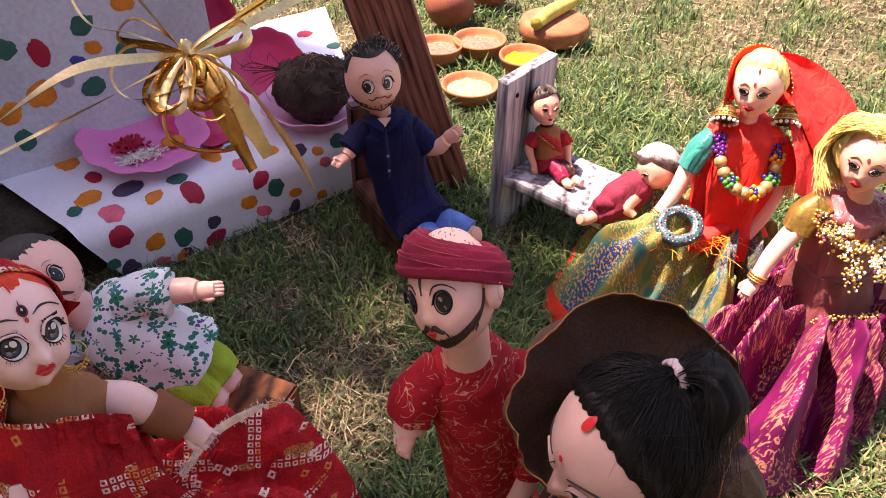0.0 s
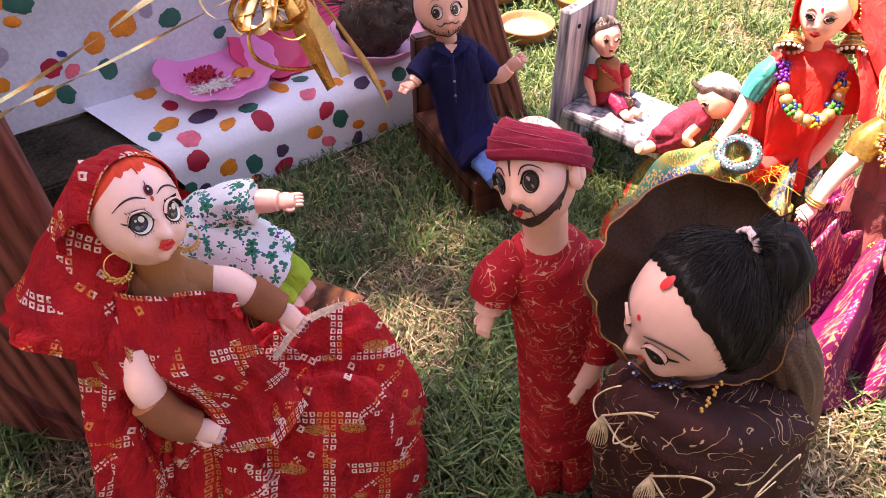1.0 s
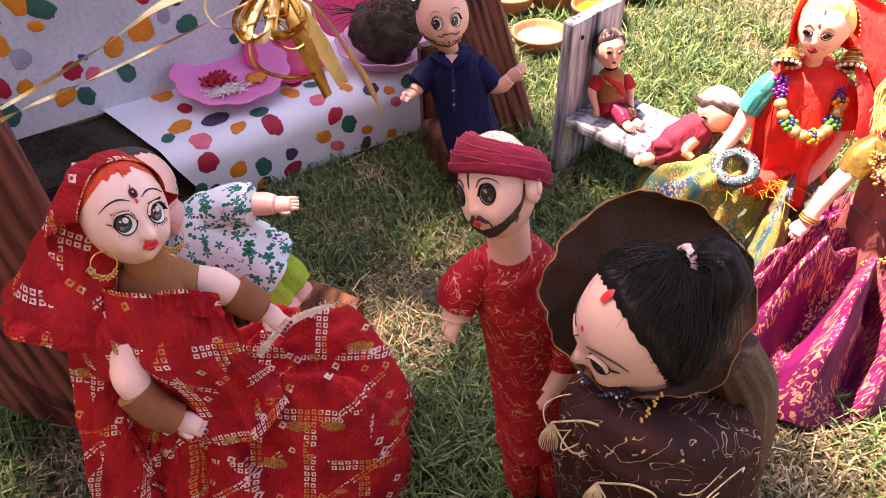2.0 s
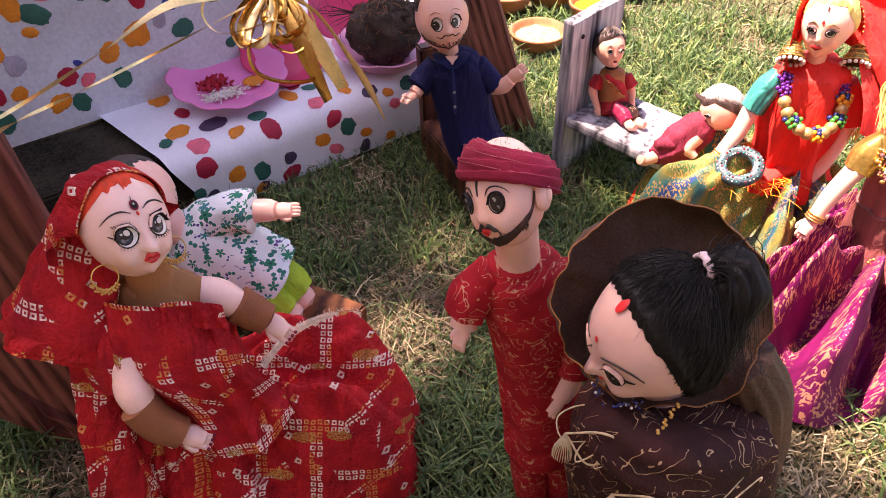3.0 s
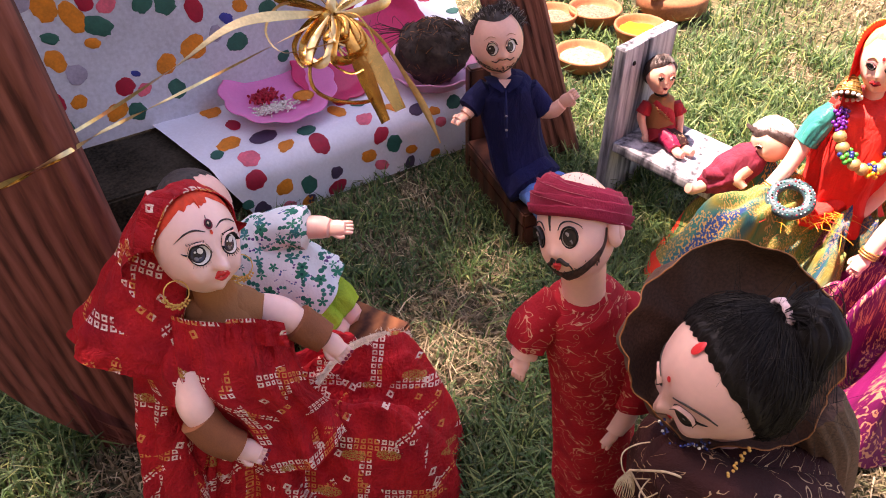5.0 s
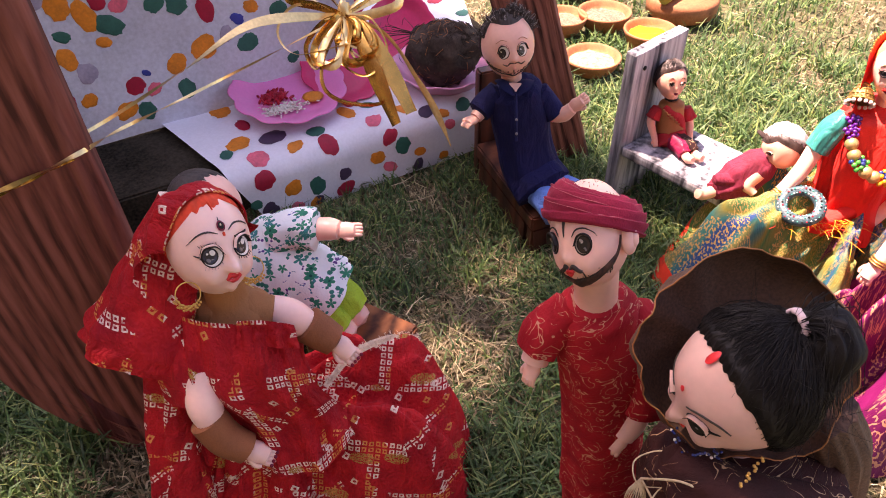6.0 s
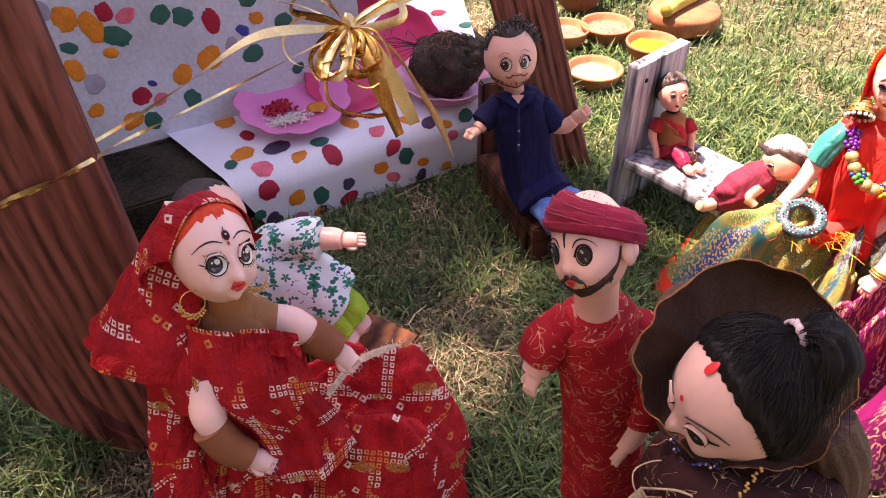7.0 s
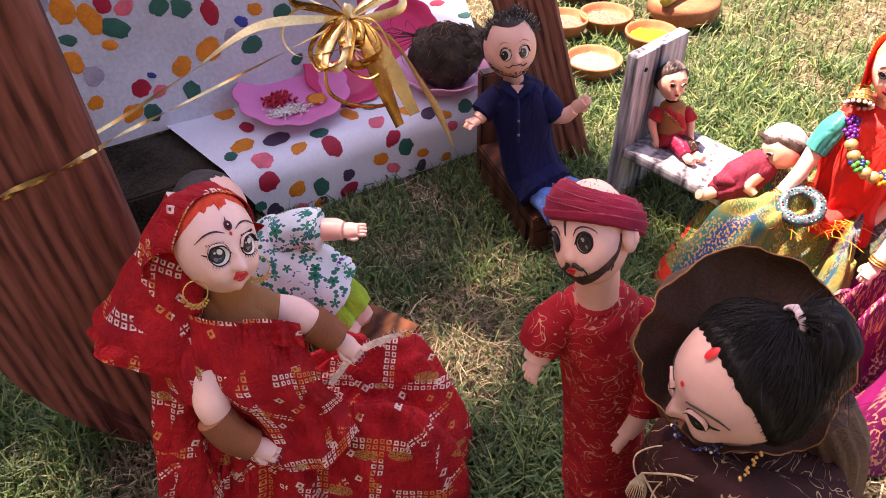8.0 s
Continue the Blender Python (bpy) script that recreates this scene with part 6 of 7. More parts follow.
    # neck, bodice, torso
    limb(sh, [(-0.0835, -0.2090, 0.182), (-0.0825, -0.2085, 0.170), (-0.080, -0.2075, 0.156), (-0.079, -0.206, 0.142)], [0.0085, 0.0095, 0.0185, 0.021], M["tan"], 14, 26)
    torus(sh, Matrix.Translation((-0.0815, -0.2090, 0.163)) @ Euler((0.25, 0.15, 0)).to_matrix().to_4x4(), 0.0135, 0.0006, M["gold"], 30, 6)
    limb(sh, [(-0.081, -0.207, 0.1500), (-0.080, -0.207, 0.1460), (-0.079, -0.206, 0.134), (-0.077, -0.206, 0.112), (-0.077, -0.207, 0.088), (-0.080, -0.208, 0.03)], [0.0165, 0.0225, 0.0255, 0.0255, 0.0270, 0.040], M["tie_dye"], 44, 96, wave=folds(6, 0.04, 0.10, 44, 5.0))
    limb(sh, [(-0.104, -0.216, 0.152), (-0.084, -0.209, 0.160), (-0.066, -0.200, 0.156)], [0.0100, 0.0120, 0.0100], M["tan"], 14, 22)
    # end of the sari across the chest, pleated at the shoulder
    drape(sh, [[(-0.1010, -0.2240, 0.1650), (-0.0830, -0.2280, 0.1700), (-0.0640, -0.2160, 0.1650), (-0.0535, -0.2030, 0.1530)],
               [(-0.0960, -0.2400, 0.1450), (-0.0680, -0.2400, 0.1410), (-0.0480, -0.2240, 0.1370), (-0.0400, -0.2040, 0.1260)],
               [(-0.0880, -0.2330, 0.1180), (-0.0600, -0.2330, 0.1130), (-0.0400, -0.2200, 0.1090), (-0.0320, -0.1990, 0.1080)],
               [(-0.0830, -0.2330, 0.0850), (-0.0520, -0.2340, 0.0840), (-0.0280, -0.2230, 0.0860), (-0.0200, -0.2030, 0.0970)]], M["tie_dye"], ripple=0.0036, count=4.5, seed=1.7)
    drape(sh, [[(-0.0680, -0.2190, 0.1690), (-0.0590, -0.2125, 0.1680), (-0.0500, -0.2030, 0.1610)],
               [(-0.0660, -0.2235, 0.1580), (-0.0550, -0.2160, 0.1560), (-0.0455, -0.2060, 0.1500)]], M["tie_dye"], 16, 30, 0.0022, 3.0, 8.0)
    drape(sh, [[(-0.1120, -0.2200, 0.1680), (-0.1000, -0.2320, 0.1630), (-0.0870, -0.2300, 0.1640)],
               [(-0.1100, -0.2330, 0.1520), (-0.0960, -0.2440, 0.1480), (-0.0790, -0.2420, 0.1500)],
               [(-0.1000, -0.2410, 0.1330), (-0.0880, -0.2490, 0.1320), (-0.0720, -0.2455, 0.1350)]], M["tie_dye"], 26, 30, 0.0012, 2.0, 4.2)
    # arms: bare, with brown cuffs
    limb(sh, [(-0.0810, -0.2350, 0.1440), (-0.0740, -0.2420, 0.1330), (-0.0690, -0.2440, 0.1230)], [0.0080, 0.0080, 0.0064], M["skin_sari"], 10, 16)
    limb(sh, [(-0.0720, -0.2440, 0.1260), (-0.0650, -0.2430, 0.1150), (-0.0570, -0.2390, 0.1070)], [0.0088, 0.0085, 0.0076], M["cuff"], 14, 20)
    hand(sh, (-0.0560, -0.2383, 0.1062), (0.75, 0.30, -0.45), 0.0125, M["skin_sari"], (-0.1, -0.5, 0.8))
    limb(sh, [(-0.0725, -0.2001, 0.1590), (-0.0600, -0.1945, 0.1545), (-0.0500, -0.1900, 0.1475)], [0.0070, 0.0086, 0.0066], M["skin_sari"], 10, 16)
    limb(sh, [(-0.0525, -0.1910, 0.1495), (-0.0470, -0.1887, 0.1445), (-0.0400, -0.1867, 0.1400)], [0.0092, 0.0088, 0.0078], M["cuff"], 14, 20)
    hand(sh, (-0.0390, -0.1865, 0.1392), (0.8, 0.05, -0.55), 0.0125, M["skin_sari"], (0.1, -0.4, 0.8))
    for w, d in (((-0.0560, -0.2383, 0.1062), Vector((0.75, 0.30, -0.45))), ((-0.0390, -0.1865, 0.1392), Vector((0.8, 0.05, -0.55)))):
        d.normalize()
        side = d.cross(Vector((0, -0.45, 0.85))).normalized()
        for k in (-1.5, -0.5, 0.5, 1.5):
            bead(sh, Vector(w) + d * 0.0135 + side * k * 0.0022 + Vector((0, -0.0006, 0.0008)), 0.0009, M["maroon"], 8)
    # skirt spread over the bent knees
    kn = math.radians(40)

    def reach(a):
        d = (a - kn + math.pi) % (2 * math.pi) - math.pi
        return 0.052 + 0.074 * math.exp(-(d / 1.0) ** 2)

    def lift(a, s):
        d = (a - kn + math.pi) % (2 * math.pi) - math.pi
        k = math.exp(-(d / 0.80) ** 2)
        plain = 0.100 * (1 - s) ** (0.9 - 0.3 * k)
        knee = 0.096 - 0.004 * s if s < 0.58 else 0.0937 * (1 - ((s - 0.58) / 0.42) ** 1.9)
        return plain * (1 - k) + knee * k
    skirt(sh, (-0.078, -0.205, 0), 0.022, reach, lift, M["tie_dye"], 11, 0.40, 48, 260, 3.0, -0.006, laid=True)
    hem = [(-0.0215, -0.1310, 0.0990), (-0.0330, -0.1490, 0.1085), (-0.0415, -0.1710, 0.1120), (-0.0420, -0.1940, 0.1120)]
    ribbon(sh, hem, [0.002, 0.0036, 0.0042, 0.0030], M["fray"], 26, 0.2, 0.0)
    rng = random.Random(14)
    edge = curve(hem, 60)
    for k in range(420):
        c = edge[rng.randrange(60)] + Vector((rng.gauss(0, 0.0012), rng.gauss(0, 0.0012), 0.0006))
        limb(sh, [c, c + Vector((rng.gauss(0, 0.0016), rng.gauss(0, 0.0016), rng.gauss(0.0004, 0.0006)))], [0.00024, 0.00012], M["fray"], 3, 3, caps=False)
    # hoop earrings with a fringe of beads
    for s in (-1, 1):
        c = h.at(s * 1.22, -0.50, 0.0015)
        torus(sh, Matrix.Translation(c - UPWARD * 0.0045) @ across_to(OUTWARD + ACROSS * 0.5), 0.0050, 0.00028, M["gold"], 24, 6)
        for k in range(30):
            a = -0.45 - 2.2 * (k % 15) / 14
            r = 0.0050 + 0.0012 * (k // 15)
            p = c - UPWARD * 0.0045 + ACROSS * r * math.cos(a) + UPWARD * r * math.sin(a)
            bead(sh, p - UPWARD * 0.0004 * (k % 3), 0.0006, M["bead_gold"], 6)
    ob = sh.thing("doll", "toy doll in red tie-dyed sari, sitting on the grass", "doll")
    # she leans over towards the middle of the group
    seat = Vector((-0.080, -0.205, 0.0))
    ob.matrix_world = Matrix.Translation(seat) @ Matrix.Rotation(-0.105, 4, Vector((0.611, -0.498, 0.616))) @ Matrix.Translation(-seat)


sari_doll()


def dark_haired_doll():
    sh = Shape()
    at = Vector((0.1405, -0.1988, 0.2100))
    h = Head(sh, facing(at, (-0.87, -0.22, 0.44), (0.44, 0.58, 0.66)), (0.0208, 0.0228, 0.0254), M["skin_dark"], 0.20, 0.12, 1.0, (0.43, -0.18), 0.14, 0.08, 0.80)
    eyes(h, 0.19, 0.135, M["brown_iris"], 0.0, -0.01, 0.20, 0.92, 0.5, 0.30, M["skin_dark"], M["glint"])
    for s in (-1, 1):
        h.stroke([(s * 0.60, -0.17), (s * 0.72, -0.12), (s * 0.80, -0.09)], [0.06, 0.04, 0.008], M["lash"])
        h.stroke([(s * 0.20, 0.03), (s * 0.44, 0.11), (s * 0.72, 0.09), (s * 0.92, 0.0)], [0.012, 0.036, 0.034, 0.008], M["hair_paint"])
    h.disc(0, 0.20, 0.045, 0.045, M["lip"], 0.0007)
    h.disc(-0.02, 0.84, 0.10, 0.12, M["lip"], 0.0012, 0.25)
    lips(h, 0.17, M["lip"], 0.08)

    def hairline(a):
        a = abs(a)
        wisp = 0.015 * math.sin(a * 31)
        if a < 1.14:
            return wisp + (0.92 - 0.26 * a if a < 0.65 else 0.75 - 0.745 * (a - 0.65))
        return wisp + (0.385 - 1.69 * (a - 1.14) if a < 1.35 else 0.03 - 1.63 * (a - 1.35) if a < 1.85 else -0.785)
    tie = h.m @ Vector((0.0015, -0.0105, 0.0250))

    def strand(az0, out):
        """From the hairline back over the head to the tie."""
        a, b = h.at(az0, hairline(az0), 0.0004), tie
        pts = []
        for q in range(9):
            f = q / 8
            p = a.lerp(b, f) - h.m.translation
            d = (h.m.to_3x3().inverted() @ p).normalized()
            p0 = h.at(math.atan2(d.x, d.y), math.asin(max(-1, min(1, d.z))), out * min(1, 0.1 + f * 4))
            pts.append(p0.lerp(b, max(0, f - 0.8) * 3))
        return pts
    h.cap(hairline, 0.0022, M["hair"], 170, 0.10, 220, 30)
    rng = random.Random(2)
    for k in range(700):
        limb(sh, [p + Vector((rng.gauss(0, 1), rng.gauss(0, 1), rng.gauss(0, 1))) * 0.0005 for p in strand(rng.uniform(-2.9, 2.9), 0.0021 + 0.0009 * rng.random())], [0.00010, 0.00016, 0.00012], M["hair"], 12, 3, caps=False)
    for k in range(90):
        az = rng.uniform(-2.6, 0.4)
        p = h.at(az, rng.uniform(hairline(az) + 0.35, 1.45), 0.002)
        o = (p - at).normalized()
        d = Vector((rng.gauss(0, 1), rng.gauss(0, 1), rng.gauss(0, 1))) * 0.6
        limb(sh, [p, p + (o * 0.5 + d) * 0.006, p + (o * 0.7 + d * 1.5) * 0.010], [0.00008, 0.00007, 0.00004], M["hair"], 6, 3, caps=False)
    # tied tuft
    b = tie + ACROSS * 0.001 + OUTWARD * 0.002
    way = (ACROSS * 0.95 + UPWARD * 0.25).normalized()
    torus(sh, Matrix.Translation(b - OUTWARD * 0.0020) @ across_to(way) @ Matrix.Diagonal((1, 1, 1.8, 1)), 0.0043, 0.0008, M["tie_band"], 22, 8, lambda a: 1 + 0.25 * math.sin(7 * a))
    limb(sh, [b - way * 0.004 - OUTWARD * 0.004, b + way * 0.003, b + ACROSS * 0.007 - UPWARD * 0.001, b + ACROSS * 0.009 - UPWARD * 0.008, b + ACROSS * 0.007 - UPWARD * 0.020], [0.0015, 0.0036, 0.0075, 0.0082, 0.003], M["hair"], 24, 40, wave=folds(11, 0.08, 0.08, 24))
    for k in range(240):
        t = Vector((rng.gauss(0, 1), rng.gauss(0, 1), rng.gauss(0, 1))) * 0.0034
        limb(sh, [b + t * 0.3, b + ACROSS * 0.008 + t * 1.1, b + ACROSS * rng.uniform(0.003, 0.011) - UPWARD * rng.uniform(0.006, 0.026) + t * 0.9], [0.0002, 0.00018, 0.0001], M["hair"], 8, 3, caps=False)
    # hood of the veil, standing behind the hair
    rows = []
    for i in range(22):
        f = i / 21
        row = []
        for j in range(90):
            a = 2 * math.pi * j / 90
            low_left = max(0, math.cos(a - 3.9)) ** 2
            r = (0.0365 + 0.003 * max(0, math.cos(a - 0.5)) - 0.005 * low_left) * max(0.0, math.cos(max(0, f - 0.1) * 1.745)) ** 0.6
            r *= 1 + 0.10 * noise.noise((math.cos(a) * 2, math.sin(a) * 2, f * 2)) + 0.014 * math.sin(a * 17 + 3 * math.sin(a * 2)) * (1 - f) + 0.02 * noise.noise((math.cos(a) * 9, math.sin(a) * 9, 4))
            down = max(0, -math.sin(a)) * max(0, math.cos(a * 0.5 + 0.2)) if a > 3.1 else 0
            row.append(at + ACROSS * (r * math.cos(a) * 1.0 + 0.002) + UPWARD * (r * math.sin(a) * (1 + 0.5 * down) + 0.005) - OUTWARD * (0.026 * f + 0.006 + 0.012 * low_left + 0.0022 * math.sin(a * 11 + f * 3) * (1 - f)))
        rows.append(row)
    sh.grid(rows, M["hood_brown"], True, lambda i, j: (0.24 * j / 90, 0.05 * i / 21))
    sh.tube(rows[0] + rows[0][:1], [0.0003] * 91, M["tan"], 5, False)
    # neck, shawl, gown
    limb(sh, [at - Vector((0, 0, 0.018)), at - Vector((-0.006, -0.005, 0.034)), at - Vector((-0.010, -0.008, 0.05))], [0.009, 0.009, 0.012], M["skin_dark"], 8, 14)
    limb(sh, [(0.150, -0.192, 0.170), (0.152, -0.193, 0.160), (0.157, -0.191, 0.135), (0.164, -0.187, 0.095), (0.172, -0.184, 0.05), (0.180, -0.180, 0.004)], [0.017, 0.036, 0.041, 0.042, 0.045, 0.055], M["veil_brown"], 30, 70, wave=folds(8, 0.03, 0.05, 30, 2.0), flat=((0.3, -0.7, 0.0), 0.8))
    limb(sh, [(0.124, -0.214, 0.178), (0.140, -0.219, 0.172), (0.160, -0.214, 0.164), (0.182, -0.198, 0.158)], [0.008, 0.0135, 0.014, 0.012], M["veil_brown"], 20, 30, wave=folds(4, 0.08, 0.03, 20))
    # hair or fringe behind the shoulder
    limb(sh, [(0.170, -0.184, 0.190), (0.182, -0.180, 0.165), (0.188, -0.178, 0.13), (0.19, -0.178, 0.09)], [0.011, 0.012, 0.013, 0.014], M["hood_brown"], 18, 40, wave=folds(12, 0.07, 0.04, 18))
    # necklace, earring, cords with tassels
    for k in range(42):
        t = k / 41
        c = Vector((0.127, -0.212, 0.190)) + Vector((0.018 * t, -0.005 * math.sin(t * 3.1), 0.004 * math.cos(t * 9)))
        bead(sh, c + Vector((-0.004, 0.002 - 0.001 * (k % 3), 0.0014 * (k % 4) - 0.006)), 0.0006, M["bead_blue"] if k % 4 else M["pearl"], 6)
    e = h.at(-1.42, -0.36, 0.003)
    for k in range(12):
        bead(sh, e - UPWARD * 0.0008 * k + ACROSS * (0.0008 * math.sin(k * 1.7) - 0.0006 * k), 0.0006, M["bead_gold"], 8)
    for p0 in ((0.1175, -0.222, 0.172), (0.137, -0.232, 0.158)):
        c = Vector(p0)
        limb(sh, [c, c + Vector((0.012, -0.004, 0.012)), c + Vector((0.02, -0.002, 0.004)), c + Vector((0.010, -0.006, -0.006)), c], [0.0004] * 3, M["cord"], 26, 6)
        for k in range(24):
            t = k * 0.26
            limb(sh, [c, c + Vector((0.003 * math.cos(t), 0.002 * math.sin(t) - 0.002, -0.006)), c + Vector((0.0035 * math.cos(t), 0.0025 * math.sin(t) - 0.002, -0.012))], [0.00025, 0.0002, 0.00012], M["cord"], 5, 4, caps=False)
    for j in range(9):
        c = Vector((0.122 + 0.007 * j, -0.2185 - 0.004 * math.sin(j), 0.1745 - 0.0015 * j))
        pts = [c + ACROSS * 0.009 * math.cos(s * 1.3 + j) + UPWARD * 0.007 * math.sin(s * 1.3 + j * 2) for s in range(5)]
        limb(sh, pts, [0.0002, 0.0003, 0.0002], M["cord"], 22, 6)
    sh.thing("doll", "toy doll with tied black hair and a brown embroidered shawl", "doll")


dark_haired_doll()


def bangles(sh, at, way, r, n=3):
    for k in range(n):
        torus(sh, Matrix.Translation(Vector(at) + Vector(way).normalized() * 0.0018 * k) @ across_to(way), r, 0.0006, M["bead_gold"], 18, 6)


def fashion_face(h, skin):
    e = h.eye[1]
    eyes(h, 0.165, 0.095, M["blue_iris"], 0.0, 0.01, 0.3, 0.80, 0.5, 0.15, M["lid"])
    for s in (-1, 1):
        h.disc(s * 0.37, e + 0.08, 0.20, 0.07, M["lid"], 0.0003)
        h.stroke([(s * 0.16, e + 0.17), (s * 0.36, e + 0.25), (s * 0.62, e + 0.16)], [0.02, 0.035, 0.008], M["tan"])
        h.stroke([(s * 0.50, e + 0.02), (s * 0.64, e + 0.09)], [0.05, 0.01], M["lash"], 0.0010, 5)
        h.disc(s * 0.58, e - 0.34, 0.16, 0.12, M["blush"], 0.0002)
    h.disc(0, e + 0.28, 0.055, 0.055, M["lip"], 0.0006)
    lips(h, 0.30, M["lip"], 0.085)
    h.stroke([(-0.2, e - 0.50), (0, e - 0.51), (0.2, e - 0.50)], [0.004, 0.012, 0.004], M["maroon"], 0.0013, 8)


def veiled_doll():
    sh = Shape()
    at = Vector((0.2200, 0.1265, 0.1755))
    h = Head(sh, facing(at, (-0.15, -0.18, 0.96), (0.24, 0.97)), (0.0160, 0.0175, 0.0215), M["skin_pale"], 0.10, 0.08, 1.0, (0.37, -0.10), 0.05, 0.035, 0.92, 0.30)
    fashion_face(h, M["skin_pale"])
    h.stroke([(0.0, 0.66), (0.0, 0.54)], [0.03, 0.06], M["petal"], 0.0018, 8)
    h.cap(lambda a: 0.62 + 0.1 * math.cos(a) if abs(a) < 0.9 else (0.5 - 0.7 * (abs(a) - 0.9) if abs(a) < 1.9 else -0.4), 0.0016, M["blond"], 120, 0.25)
    # veil: over the crown, spreading wide behind the shoulder
    rows = []
    for i in range(30):
        f = i / 29
        row = []
        for j in range(61):
            t = j / 60 * 2 - 1
            a = t * (1.95 if t < 0 else 1.25)
            r = 0.0225 + 0.004 * f
            wide = 1 + (1.9 if t < 0 else 0.0) * f ** 1.1
            p = at + ACROSS * (-r * math.sin(a) * wide) + UPWARD * (r * math.cos(a) * (1.12 - 0.15 * f) - 0.075 * f * (0.35 + 0.65 * abs(t)) + 0.001) - OUTWARD * (0.026 * f + 0.012 * f * max(0, t) + 0.004 * math.sin(a * 5) * f - 0.003)
            p += OUTWARD * 0.003 * noise.noise((a * 3, f * 4, 1))
            row.append(p)
        rows.append(row)
    sh.grid(rows, M["scarlet"], False, lambda i, j: (0.12 * j / 60, 0.09 * i / 29))
    inner = curve([(0.006, 0.026, 0), (0.019, 0.016, 0), (0.022, -0.010, 0), (0.024, -0.040, 0), (0.020, -0.072, 0)], 26)
    outer = curve([(0.010, 0.030, 0), (0.042, 0.024, 0), (0.072, 0.004, 0), (0.088, -0.028, 0), (0.074, -0.084, 0)], 26)
    fan = []
    for i in range(20):
        f = i / 19
        fan.append([at + ACROSS * p.x + UPWARD * p.y - OUTWARD * (0.006 + 0.014 * f + 0.0035 * math.sin(f * 9 + j * 0.2) + 0.003 * noise.noise((f * 3, j * 0.2, 5))) for j, p in enumerate([a.lerp(b, f) for a, b in zip(inner, outer)])])
    sh.grid(fan, M["scarlet"], False, lambda i, j: (0.06 * i / 19, 0.1 * j / 25))
    for j in range(0, 60):
        a0, a1 = rows[0][j], rows[0][j + 1]
        if j % 2:
            bead(sh, a0, 0.0007, M["bead_gold"], 5)
    # neck, teal blouse, scarlet drape
    limb(sh, [(0.2205, 0.128, 0.158), (0.221, 0.128, 0.143), (0.222, 0.128, 0.134)], [0.0062, 0.0060, 0.008], M["skin_pale"], 8, 14)
    limb(sh, [(0.221, 0.129, 0.149), (0.222, 0.129, 0.141), (0.223, 0.128, 0.112), (0.226, 0.128, 0.080), (0.229, 0.127, 0.05)], [0.009, 0.0235, 0.0285, 0.0255, 0.031], M["scarlet"], 26, 50, wave=folds(8, 0.07, 0.08, 26, 1.0), flat=(OUTWARD, 0.85))
    limb(sh, [(0.203, 0.124, 0.136), (0.196, 0.121, 0.126), (0.190, 0.116, 0.112)], [0.0085, 0.0095, 0.0085], M["teal"], 14, 22, wave=folds(5, 0.05, 0.05, 14))
    limb(sh, [(0.244, 0.132, 0.133), (0.253, 0.132, 0.118), (0.256, 0.128, 0.104)], [0.0095, 0.0105, 0.0095], M["scarlet"], 14, 22, wave=folds(5, 0.05, 0.05, 14))
    for k in range(40):
        t = k / 39 * 6.283
        a = Vector((0.256, 0.127, 0.104)) + Vector((0.009 * math.cos(t), 0.006 * math.sin(t), 0))
        limb(sh, [a, a + Vector((0.002 * math.sin(t * 5), -0.002, -0.009))], [0.0004, 0.0002], M["gold"] if k % 2 else M["bead_orange"], 4, 4, caps=False)
    # arms
    limb(sh, [(0.190, 0.117, 0.114), (0.184, 0.108, 0.096), (0.174, 0.099, 0.079)], [0.0062, 0.0056, 0.0045], M["skin_pale"], 10, 12)
    hand(sh, (0.1735, 0.0985, 0.078), (-0.45, -0.5, -0.6), 0.0115, M["skin_pale"], (-0.3, -0.4, 0.8))
    bangles(sh, (0.176, 0.1005, 0.082), (-0.45, -0.45, -0.75), 0.0052)
    limb(sh, [(0.256, 0.128, 0.106), (0.250, 0.119, 0.080), (0.237, 0.107, 0.058)], [0.0064, 0.0056, 0.0045], M["skin_pale"], 10, 12)
    hand(sh, (0.2365, 0.1065, 0.057), (-0.6, -0.55, -0.5), 0.0115, M["skin_pale"], (-0.2, -0.5, 0.8))
    bangles(sh, (0.240, 0.1095, 0.062), (-0.6, -0.5, -0.9), 0.0052)
    # necklace of big gold beads and coloured clusters
    for k in range(15):
        t = k / 14
        a = math.pi * (1.13 + 0.0 - 1.26 * t) + math.pi
        c = Vector((0.2215, 0.116, 0.1265)) + ACROSS * 0.0205 * math.cos(a) + UPWARD * (0.0275 * math.sin(a) + 0.001) + OUTWARD * 0.009
        if k in (2, 4, 10, 7):
            m1 = M["bead_green"] if k in (4, 10) else M["bead_orange"]
            for q in range(12):
                bead(sh, c + ACROSS * 0.0066 * math.sqrt((q + 0.5) / 12) * math.cos(q * 2.4) + UPWARD * 0.0050 * math.sqrt((q + 0.5) / 12) * math.sin(q * 2.4) + OUTWARD * (0.0022 - 0.00018 * q), 0.0019, m1 if q % 3 else M["bead_blue"], 7)
        elif k < 2 or k > 12:
            for q in range(10):
                bead(sh, c + ACROSS * 0.0048 * math.sqrt((q + 0.5) / 10) * math.cos(q * 2.4) + UPWARD * 0.0048 * math.sqrt((q + 0.5) / 10) * math.sin(q * 2.4) + OUTWARD * (0.002 - 0.0002 * q), 0.0016, M["bead_purple"], 7)
        else:
            bead(sh, c, 0.0044, M["bead_pale_gold"], 14)
